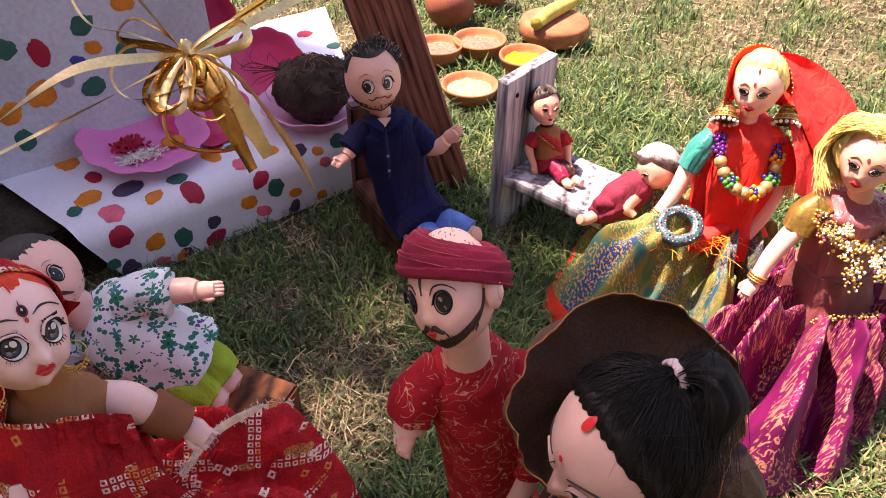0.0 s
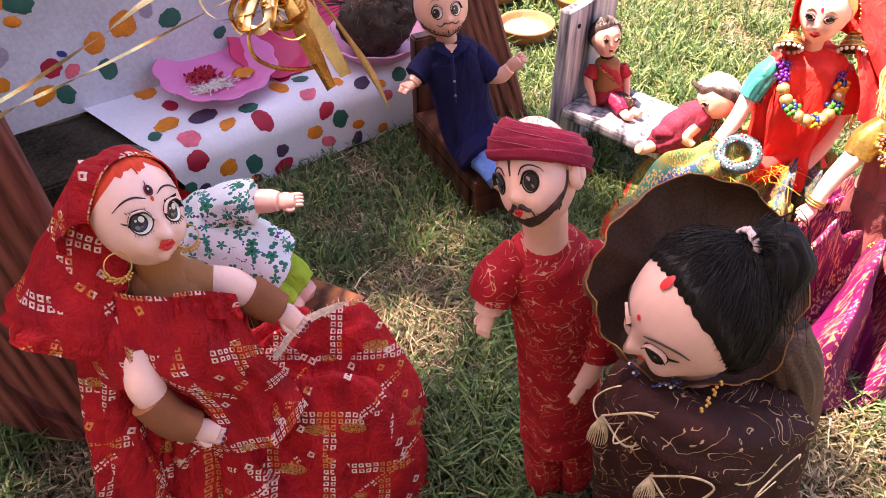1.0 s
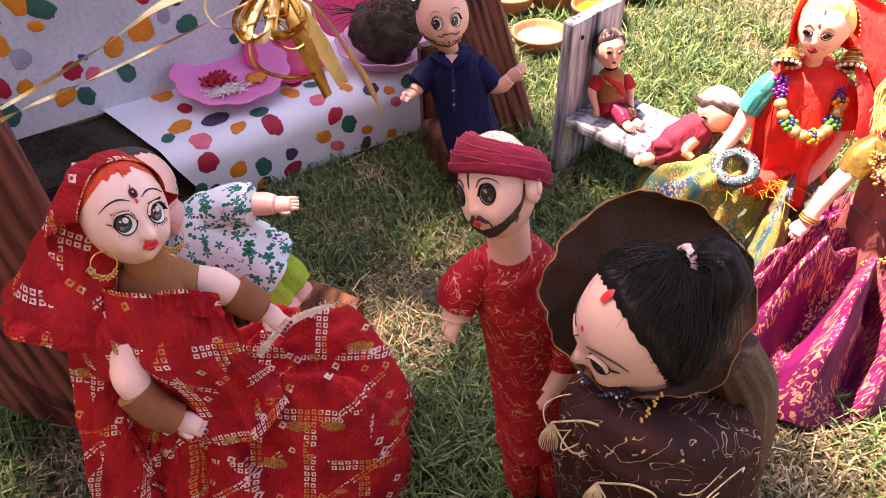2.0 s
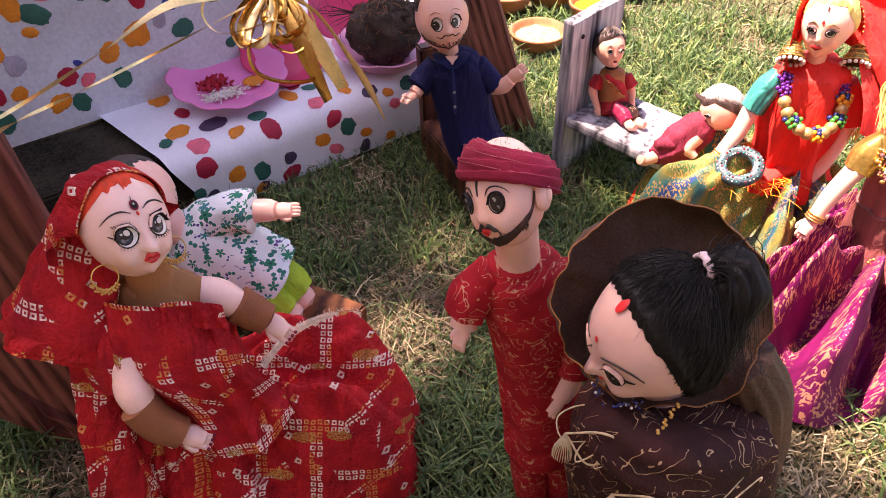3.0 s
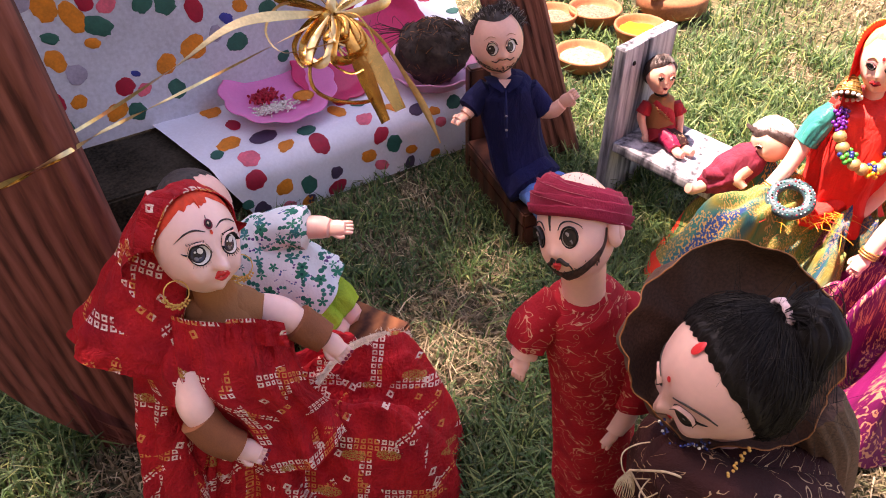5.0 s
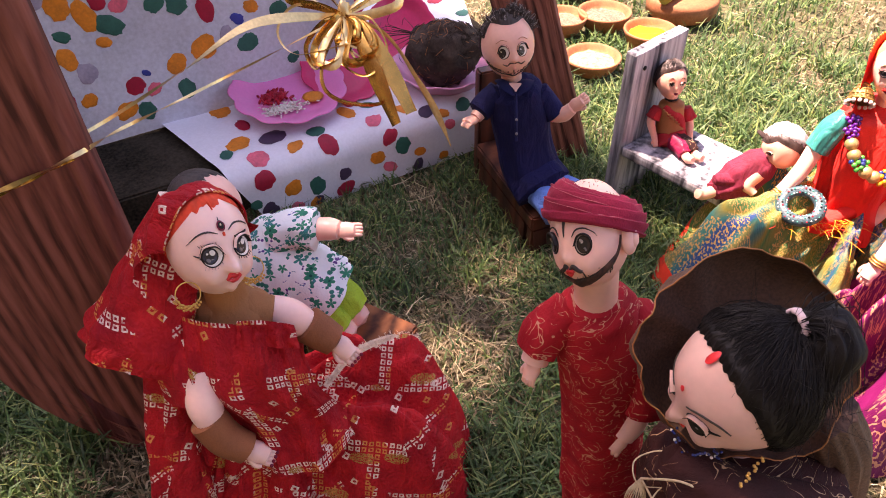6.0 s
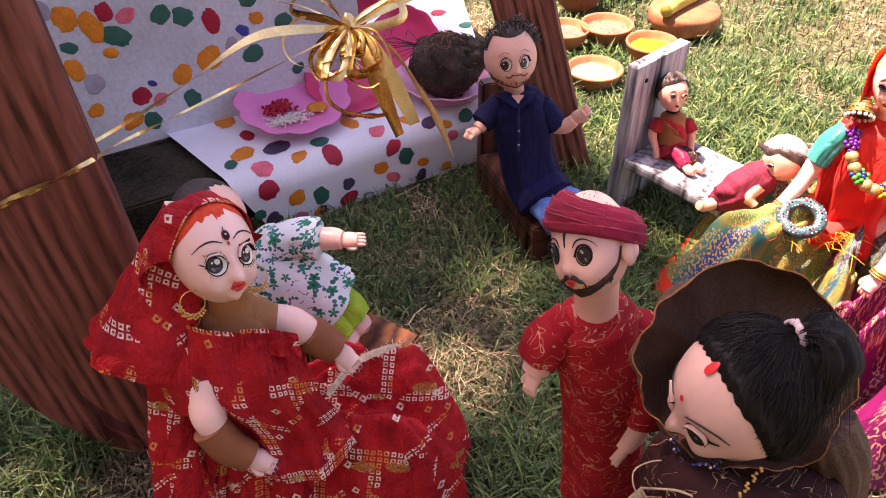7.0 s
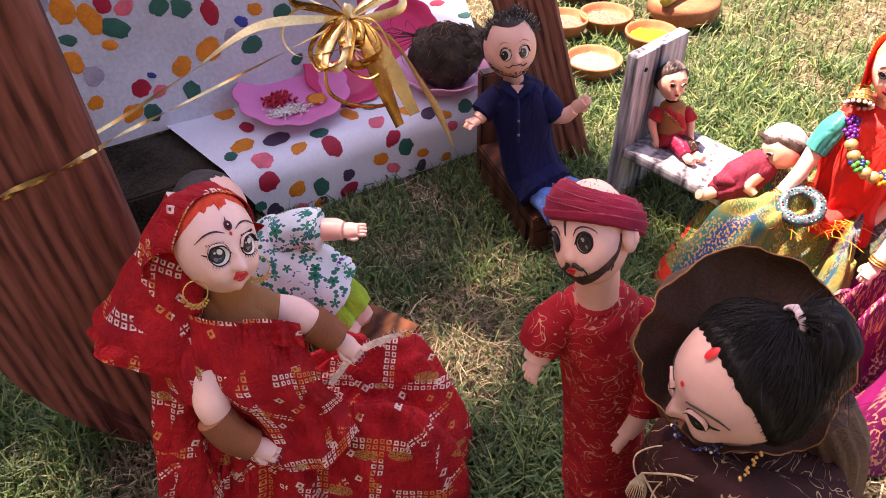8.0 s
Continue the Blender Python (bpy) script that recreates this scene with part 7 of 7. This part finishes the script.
    # bell earrings with pearls
    for c in (Vector((0.2035, 0.118, 0.157)), Vector((0.2445, 0.128, 0.155))):
        m = Matrix.Translation(c) @ across_to(UPWARD * 0.9 + ACROSS * 0.25)
        turned(sh, [(0.001, 0.009), (0.0035, 0.007), (0.0062, 0.002), (0.0085, -0.004), (0.0080, -0.0045), (0.003, 0.0)], M["antique"], m, 48, lambda p, t: 1 + 0.05 * math.cos(16 * t))
        for r, z in ((0.0040, 0.0064), (0.0056, 0.0033), (0.0072, -0.0002), (0.0085, -0.0036)):
            torus(sh, m @ Matrix.Translation((0, 0, z)), r, 0.00045, M["bead_gold"], 30, 6)
        for k in range(14):
            bead(sh, m @ Vector((0.0082 * math.cos(k * 0.449), 0.0082 * math.sin(k * 0.449), -0.0058)), 0.0014, M["pearl"], 7)
    # spread skirt
    kn = math.radians(214)

    def reach(a):
        d = (a - kn + math.pi) % (2 * math.pi) - math.pi
        return 0.055 + 0.085 * math.exp(-(d / 0.85) ** 2)

    def lift(a, s):
        d = (a - kn + math.pi) % (2 * math.pi) - math.pi
        k = math.exp(-(d / 0.8) ** 2)
        return 0.062 * (1 - s) ** (0.8 - 0.35 * k) + 0.012 * k * math.sin(math.pi * min(1, s * 1.1))
    skirt(sh, (0.229, 0.127, 0), 0.017, reach, lift, M["many"], 10, 0.75, 44, 260, 1.0, 0.003, 0.09, 0.13)
    limb(sh, [(0.222, 0.118, 0.070), (0.205, 0.106, 0.064), (0.190, 0.098, 0.058)], [0.017, 0.016, 0.008], M["scarlet"], 18, 36, wave=folds(7, 0.08, 0.1, 18, 2), flat=(Vector((0, 0, 1)), 0.5))
    rng = random.Random(4)
    for k in range(120):
        a = Vector((0.200 + rng.gauss(0, 0.014), 0.100 + rng.gauss(0, 0.010), 0.066))
        d = Vector((rng.gauss(0, 1), rng.gauss(0, 1), 0.3)) * 0.006
        limb(sh, [a, a + d + Vector((0, 0, 0.003)), a + d * 2], [0.0003, 0.0003, 0.0002], M["bead_orange"] if k % 3 else M["scarlet"], 5, 3, caps=False)
    sh.thing("doll", "toy fashion doll in a scarlet veil and bead necklace, sitting", "doll")


veiled_doll()


def blonde_doll():
    sh = Shape()
    at = Vector((0.279, 0.066, 0.166))
    h = Head(sh, facing(at, (-0.12, -0.24, 0.95), (0.42, 0.90)), (0.0160, 0.0175, 0.0215), M["skin"], 0.10, 0.08, 1.0, (0.37, -0.10), 0.05, 0.035, 0.92, 0.30)
    fashion_face(h, M["skin"])
    h.cap(lambda a: 0.80 - 0.35 * max(0, abs(a) - 0.3) if abs(a) < 1.3 else -0.5, 0.0030, M["blond"], 140, 0.35, 140, 26)
    rng = random.Random(6)
    for k in range(1500):
        s = rng.choice((-1, 1, 1))
        pts = [h.at(s * rng.uniform(0.05, 0.5), rng.uniform(0.82, 1.3), 0.003), h.at(s * rng.uniform(1.1, 1.6), rng.uniform(0.45, 0.75), 0.008), h.at(s * rng.uniform(1.35, 2.5), -0.1, 0.010)]
        pts.append(pts[-1] - UPWARD * rng.uniform(0.012, 0.026) + ACROSS * (-s) * rng.uniform(-0.001, 0.006))
        limb(sh, [p + Vector((rng.gauss(0, 1), rng.gauss(0, 1), rng.gauss(0, 1))) * 0.0012 for p in pts], [0.00018, 0.00026, 0.00012], M["blond"], 10, 4, caps=False)
    limb(sh, [(0.282, 0.067, 0.150), (0.284, 0.067, 0.136)], [0.0062, 0.0075], M["skin"], 6, 14)
    # bodice and overskirt
    limb(sh, [(0.284, 0.068, 0.138), (0.284, 0.068, 0.132), (0.285, 0.067, 0.108), (0.288, 0.067, 0.078), (0.292, 0.066, 0.048), (0.294, 0.064, 0.036)], [0.011, 0.0235, 0.0225, 0.0225, 0.033, 0.037], M["mauve"], 28, 56, wave=folds(7, 0.03, 0.06, 28, 3.0), flat=(OUTWARD, 0.85))
    limb(sh, [(0.286, 0.066, 0.09), (0.289, 0.066, 0.07), (0.293, 0.064, 0.043)], [0.0238, 0.0275, 0.0375], M["brown_cloth"], 16, 56, wave=folds(7, 0.03, 0.05, 16, 3.0), flat=(OUTWARD, 0.85))
    for s, p in ((-1, (0.258, 0.061, 0.132)), (1, (0.309, 0.075, 0.128))):
        c = Vector(p)
        limb(sh, [c + Vector((0.006 * -s, 0, 0.004)), c + Vector((0.002 * s, -0.003, -0.006)), c + Vector((0.003 * s - 0.003, -0.007, -0.016))], [0.009, 0.010, 0.0085], M["gold"], 12, 20, wave=folds(6, 0.06, 0.05, 12))
    # gilt beadwork along neck and hem
    for k in range(150):
        t = k / 149
        a = math.pi * (0.05 + 0.9 * t)
        c = Vector((0.284, 0.052, 0.116)) + ACROSS * (-0.021 * math.cos(a)) + UPWARD * (-0.016 * math.sin(a) + 0.010) + OUTWARD * (0.007 + 0.002 * math.sin(a))
        c += ACROSS * rng.gauss(0, 0.0014) + UPWARD * rng.gauss(0, 0.0016)
        bead(sh, c, rng.uniform(0.0007, 0.0016), M["bead_gold"] if k % 5 else M["pearl"], 6)
    for k in range(170):
        a = rng.uniform(0.0, math.pi)
        c = Vector((0.284, 0.052, 0.116)) + ACROSS * (-rng.uniform(0.018, 0.027) * math.cos(a)) + UPWARD * (-0.014 * math.sin(a) + 0.012 + rng.gauss(0, 0.004)) + OUTWARD * (0.005 + 0.003 * math.sin(a))
        bead(sh, c, rng.uniform(0.0008, 0.0017), (M["bead_gold"], M["gold"], M["brown_cloth"])[k % 3], 5)
    for k in range(60):
        c = Vector((0.290, 0.042, 0.075)) + ACROSS * rng.uniform(-0.026, 0.024) + OUTWARD * 0.006
        c -= UPWARD * (0.010 + 0.00035 * ((c - Vector((0.29, 0.05, 0.075))).dot(ACROSS) * 100) ** 2 * 0.4)
        bead(sh, c + UPWARD * rng.gauss(0, 0.0012), rng.uniform(0.0006, 0.0013), M["bead_gold"], 6)
    for s in (-1, 1):
        for k in range(230):
            t = rng.random()
            c = Vector((0.284, 0.052, 0.118)) + ACROSS * s * (0.022 - 0.014 * t + rng.gauss(0, 0.003)) + UPWARD * (0.018 - 0.046 * t + rng.gauss(0, 0.0025)) + OUTWARD * (0.004 + 0.008 * math.sin(t * 2.4))
            bead(sh, c, rng.uniform(0.0005, 0.0013), (M["bead_gold"], M["gold"], M["black"], M["bead_gold"], M["pearl"])[k % 5], 5)
    for c in (Vector((0.272, 0.048, 0.124)) + OUTWARD * 0.010, Vector((0.292, 0.044, 0.106)) + OUTWARD * 0.012):
        for k in range(24):
            a = k * 0.7854
            rr = 0.0012 + 0.0013 * (k // 8)
            bead(sh, c + ACROSS * rr * math.cos(a + 0.3 * (k // 8)) + UPWARD * rr * math.sin(a + 0.3 * (k // 8)), 0.0009, M["pearl"] if k % 3 else M["bead_gold"], 5)
    # arms
    limb(sh, [(0.2535, 0.055, 0.120), (0.243, 0.046, 0.104), (0.2355, 0.038, 0.084)], [0.0065, 0.0057, 0.0046], M["skin_pale"], 10, 12)
    hand(sh, (0.235, 0.0375, 0.083), (-0.3, -0.35, -0.8), 0.012, M["skin_pale"], (-0.3, -0.6, 0.6))
    bangles(sh, (0.237, 0.0395, 0.088), (-0.3, -0.3, -0.9), 0.0055)
    limb(sh, [(0.313, 0.070, 0.112), (0.326, 0.064, 0.085), (0.3255, 0.057, 0.052)], [0.0065, 0.0057, 0.0046], M["skin_pale"], 10, 12)
    hand(sh, (0.3255, 0.0565, 0.051), (0.0, -0.25, -0.9), 0.012, M["skin_pale"], (0.1, -0.8, 0.4))
    # magenta skirt
    kn = math.radians(243)

    def reach(a):
        d = (a - kn + math.pi) % (2 * math.pi) - math.pi
        return 0.055 + 0.082 * math.exp(-(d / 0.75) ** 2)

    def lift(a, s):
        d = (a - kn + math.pi) % (2 * math.pi) - math.pi
        k = math.exp(-(d / 0.8) ** 2)
        return 0.06 * (1 - s) ** (0.85 - 0.3 * k) + 0.012 * k * math.sin(math.pi * min(1, s * 1.15))
    skirt(sh, (0.292, 0.064, 0), 0.022, reach, lift, M["zari"], 19, 0.80, 44, 300, 7.0, 0.003, 0.09, 0.13)
    sh.thing("doll", "blonde toy fashion doll in brown bodice and magenta brocade skirt", "doll")


blonde_doll()


def girl_doll():
    sh = Shape()
    at = Vector((0.080, 0.176, 0.1145))
    h = Head(sh, facing(at, (0.40, -0.14, 0.90), (-0.04, 1.0)), (0.0117, 0.0128, 0.0150), M["skin"], 0.09, 0.07, 1.0, (0.40, -0.08), 0.06, 0.05, 1.0, 0.24)
    eyes(h, 0.17, 0.115, M["brown_iris"], 0.0, 0.0, 0.2, 0.78, 0.5, 0.2)
    for s in (-1, 1):
        h.stroke([(s * 0.22, 0.16), (s * 0.40, 0.22), (s * 0.60, 0.14)], [0.01, 0.03, 0.01], M["hair_paint"])
    lips(h, 0.20, M["maroon"], 0.05)
    # hair combed across from a side parting, with a band and a dark choker
    h.cap(lambda a: 0.66 + 0.26 * math.sin(-a) if abs(a) < 1.0 else (0.45 if a < 0 else 0.44) - 0.75 * (abs(a) - 1.0) if abs(a) < 1.9 else -0.50, 0.0016, M["brown_hair"], 160, 0.25)
    for k in range(26):
        a0 = -1.5 + 0.115 * k
        h.stroke([(a0, 0.72 + 0.03 * (k % 3)), (a0 - 0.25, 1.0), (a0 - 0.6, 1.25)], [0.01, 0.02, 0.008], M["hair_paint"], 0.0021, 8)
    torus(sh, Matrix.Translation((0.0832, 0.177, 0.0985)) @ across_to((-0.08, 0, 1)), 0.0046, 0.0010, M["black"], 24, 8)
    limb(sh, [(0.083, 0.177, 0.104), (0.084, 0.177, 0.093)], [0.0044, 0.005], M["skin"], 5, 12)
    chest = [(0.084, 0.177, 0.097), (0.0845, 0.177, 0.092), (0.086, 0.177, 0.080), (0.088, 0.176, 0.070), (0.090, 0.174, 0.062)]
    limb(sh, chest, [0.006, 0.0105, 0.0115, 0.0118, 0.0125], M["tan"], 20, 28, wave=folds(6, 0.02, 0.04, 20))
    # maroon yoke over one shoulder, with a frilled edge, and the tunic's hem
    yoke = [(0.0800, 0.1665, 0.0955), (0.0880, 0.1655, 0.0905), (0.0950, 0.1690, 0.0830), (0.0985, 0.1720, 0.0720)]
    ribbon(sh, yoke, [0.004, 0.0085, 0.0085, 0.007], M["crimson"], 18, 0.3, 0.2, 0.25)
    sh.tube([p + Vector((-0.0008, -0.0010, -0.0026)) + Vector((0.0006, 0, 0.0008)) * math.sin(i * 2.1) for i, p in enumerate(curve(yoke[:3], 20))], steps([0.0006, 0.0009, 0.0006], 20), M["tan"], 6, True)
    limb(sh, [(0.0885, 0.1755, 0.0690), (0.0905, 0.1735, 0.0640), (0.0930, 0.1705, 0.0605)], [0.0122, 0.0132, 0.0136], M["crimson"], 10, 30, wave=folds(9, 0.03, 0.06, 10))
    for a, e, w in (((0.075, 0.173, 0.090), (0.0715, 0.167, 0.079), (0.078, 0.163, 0.066)), ((0.0955, 0.182, 0.089), (0.102, 0.180, 0.077), (0.105, 0.175, 0.066))):
        limb(sh, [a, Vector(a).lerp(Vector(e), 0.4), Vector(a).lerp(Vector(e), 0.75)], [0.0050, 0.0056, 0.0062], M["crimson"], 8, 20, wave=folds(7, 0.02, 0.14, 8))
        limb(sh, [Vector(a).lerp(Vector(e), 0.5), e, w], [0.0035, 0.0034, 0.0026], M["skin"], 10, 10)
        hand(sh, w, (0.3, -0.5, -0.7), 0.006, M["skin"], (0, -0.6, 0.7))
    for f, m in (((0.108, 0.147, 0.0635), M["magenta_red"]), ((0.115, 0.153, 0.0635), M["veil_brown"])):
        a = Vector((0.090, 0.172, 0.0655))
        f = Vector(f)
        limb(sh, [a, a.lerp(f, 0.55) + Vector((0, 0, 0.002)), a.lerp(f, 0.8)], [0.008, 0.007, 0.0058], m, 12, 20, wave=folds(5, 0.06, 0.05, 12, f.x * 60))
        limb(sh, [a.lerp(f, 0.78), f, f + Vector((0.004, -0.003, 0.001))], [0.0036, 0.0038, 0.003], M["skin"], 8, 10)
    sh.thing("doll", "little toy girl doll in tan and maroon tunic on the bench", "doll")


girl_doll()


def baby_doll():
    sh = Shape()
    at = Vector((0.171, 0.131, 0.100))
    h = Head(sh, facing(at, (-0.82, -0.20, 0.45), (0.15, 0.95)), (0.0145, 0.0148, 0.0158), M["skin"], 0.10, 0.05, 1.0, (0.40, -0.08), 0.08, 0.05)
    eyes(h, 0.16, 0.10, M["brown_iris"], 0.0, 0.0, 0.2, 0.8, 0.5, 0.3)
    lips(h, 0.14, M["lip"], 0.06)
    h.cap(lambda a: 0.42 + 0.05 * math.sin(5 * a) if abs(a) < 0.9 else (0.42 - 0.75 * (abs(a) - 0.9) if abs(a) < 1.9 else -0.45), 0.0014, M["brown_hair"], 90, 0.2)
    h.cap(lambda a: 0.66 + 0.08 * math.sin(4 * a + 1) if abs(a) < 1.1 else (0.66 - 0.8 * (abs(a) - 1.1) if abs(a) < 2.2 else -0.30), 0.0024, M["silver_hair"], 70, 0.16)
    tuft = h.at(0.2, 0.62, 0.002)
    for k in range(5):
        limb(sh, [tuft + ACROSS * 0.001 * k, tuft - ACROSS * 0.002 + UPWARD * (0.002 + 0.0006 * k), tuft - ACROSS * 0.004 + UPWARD * (0.0035 + 0.0004 * k)], [0.0009, 0.0007, 0.0002], M["brown_hair"], 6, 6, caps=False)
    limb(sh, [(0.166, 0.129, 0.092), (0.158, 0.125, 0.084), (0.148, 0.121, 0.073), (0.139, 0.115, 0.067), (0.131, 0.107, 0.065)], [0.009, 0.0135, 0.0145, 0.011, 0.007], M["maroon"], 24, 34, wave=folds(6, 0.05, 0.06, 24))
    limb(sh, [(0.159, 0.116, 0.083), (0.154, 0.111, 0.075), (0.160, 0.108, 0.070)], [0.0055, 0.005, 0.003], M["skin"], 9, 10)
    limb(sh, [(0.133, 0.108, 0.066), (0.125, 0.102, 0.064), (0.121, 0.099, 0.066)], [0.0048, 0.0044, 0.0038], M["skin"], 8, 10)
    limb(sh, [(0.143, 0.114, 0.074), (0.134, 0.110, 0.075), (0.130, 0.108, 0.075)], [0.006, 0.005, 0.004], M["maroon"], 8, 12)
    sh.thing("doll", "small grey-haired toy baby doll in red, leaning on a lap", "doll")


baby_doll()


def make_bangle():
    root = tagged(new("bangle"), "beaded turquoise and silver bangle lying on the skirt", "bangle")
    m = Matrix.Translation((0.190, 0.0885, 0.0815)) @ Euler((radians(22), radians(-8), 0)).to_matrix().to_4x4()
    sh = Shape()
    torus(sh, m, 0.0125, 0.0042, material("turquoise_thread", (0.03, 0.07, 0.085), 0.5, vary=0.9, scale=250, fine=900, bump=0.6), 48, 10, lambda a: 1 + 0.06 * math.sin(24 * a))
    band = sh.part("band", root)
    sh = Shape()
    for k in range(96):
        a, o = 2 * math.pi * (k // 3) / 32 + 0.05 * (k % 3), (-0.0028, 0.0, 0.0028)[k % 3]
        bead(sh, m @ Vector(((0.0125 + o) * math.cos(a), (0.0125 + o) * math.sin(a), 0.0042 - abs(o) * 0.45)), 0.0006 if k % 3 != 1 else 0.0008, (M["pearl"], M["teal"], M["petal"], M["pearl"], M["black"])[k % 5], 6)
    tagged(sh.part("beadwork", band, "silver and red beads"), kind="stuff")


make_bangle()


# ---- the tree that shades the group ----
def make_tree():
    root = tagged(new("tree"), "broad leafy shade tree on the lawn", "tree")
    rng = random.Random(12)
    bark = material("grey_brown_bark", (0.13, 0.09, 0.06), 0.9, vary=0.3, scale=12, fine=80, bump=0.8)
    foot = Vector((-3.0, 0.9, -0.02))
    fork = foot + Vector((0.15, -0.1, 3.4))
    sh = Shape()
    limb(sh, [foot, foot + Vector((0.02, 0.03, 1.4)), fork], [0.24, 0.17, 0.13], bark, 16, 18, wave=folds(5, 0.05))
    sh.part("trunk", root)
    # crown: an uneven slab of leaves whose rim lies over the toys along the sun's way
    drop = Vector((SUN_FROM.x / SUN_FROM.z, SUN_FROM.y / SUN_FROM.z, 0))
    tips = [Vector((-2.9, 0.1, 5.6)), Vector((-2.3, 0.5, 5.4)), Vector((-2.6, 0.8, 5.9)), Vector((-3.1, 0.4, 6.2)), Vector((-2.5, 0.0, 5.2))]
    for t in tips:
        sh = Shape()
        limb(sh, [fork, fork.lerp(t, 0.5) + Vector((0, 0, 0.15)), t], [0.09, 0.05, 0.012], bark, 12, 10)
        sh.part("limb", root)
    leaf = material("green_leaf", (0.06, 0.12, 0.02), 0.5, vary=0.3, scale=8, bump=0.1)
    sh = Shape()
    # gaps in the leaves: where the sun comes through, and how wide
    gaps = [(Vector((-0.008, 0.018, 0)), 0.026), (Vector((-0.020, -0.052, 0)), 0.034), (Vector((-0.002, -0.095, 0)), 0.022), (Vector((0.045, -0.06, 0)), 0.020)]
    count = 0
    while count < 5800:
        g = Vector((rng.uniform(-1.2, 0.5), rng.uniform(-1.1, 0.5), 0))
        z = rng.uniform(5.0, 6.4)
        edge = (g.x + g.y) / 1.414 - 0.150 - 0.03 * math.sin(g.x * 9 + 1) - 0.035 * noise.noise((g.x * 6, g.y * 6, 1))
        if edge > 0 or (g - Vector((-0.30, -0.28, 0))).length > 0.68 + 0.1 * noise.noise(g * 4):
            continue
        if any((g - q).length < r * (1 + 0.3 * noise.noise(g * 30)) for q, r in gaps):
            continue
        if noise.noise((g.x * 8, g.y * 8, 3.3)) > 0.62:
            continue
        count += 1
        c = g + drop * z + Vector((0, 0, z))
        d = Vector((rng.gauss(0, 1), rng.gauss(0, 1), rng.gauss(-0.3, 0.5))).normalized() * rng.uniform(0.022, 0.042)
        w = d.cross(Vector((rng.gauss(0, 0.4), rng.gauss(0, 0.4), 1))).normalized() * d.length * 0.42
        sh.grid([[c - d, c - d * 0.99], [c - d * 0.2 + w, c - d * 0.2 - w], [c + d * 0.4 + w * 0.8, c + d * 0.4 - w * 0.8], [c + d, c + d * 0.99]], leaf)
    tagged(sh.part("crown", root, "crown of small green leaves with gaps"), kind="stuff")


make_tree()
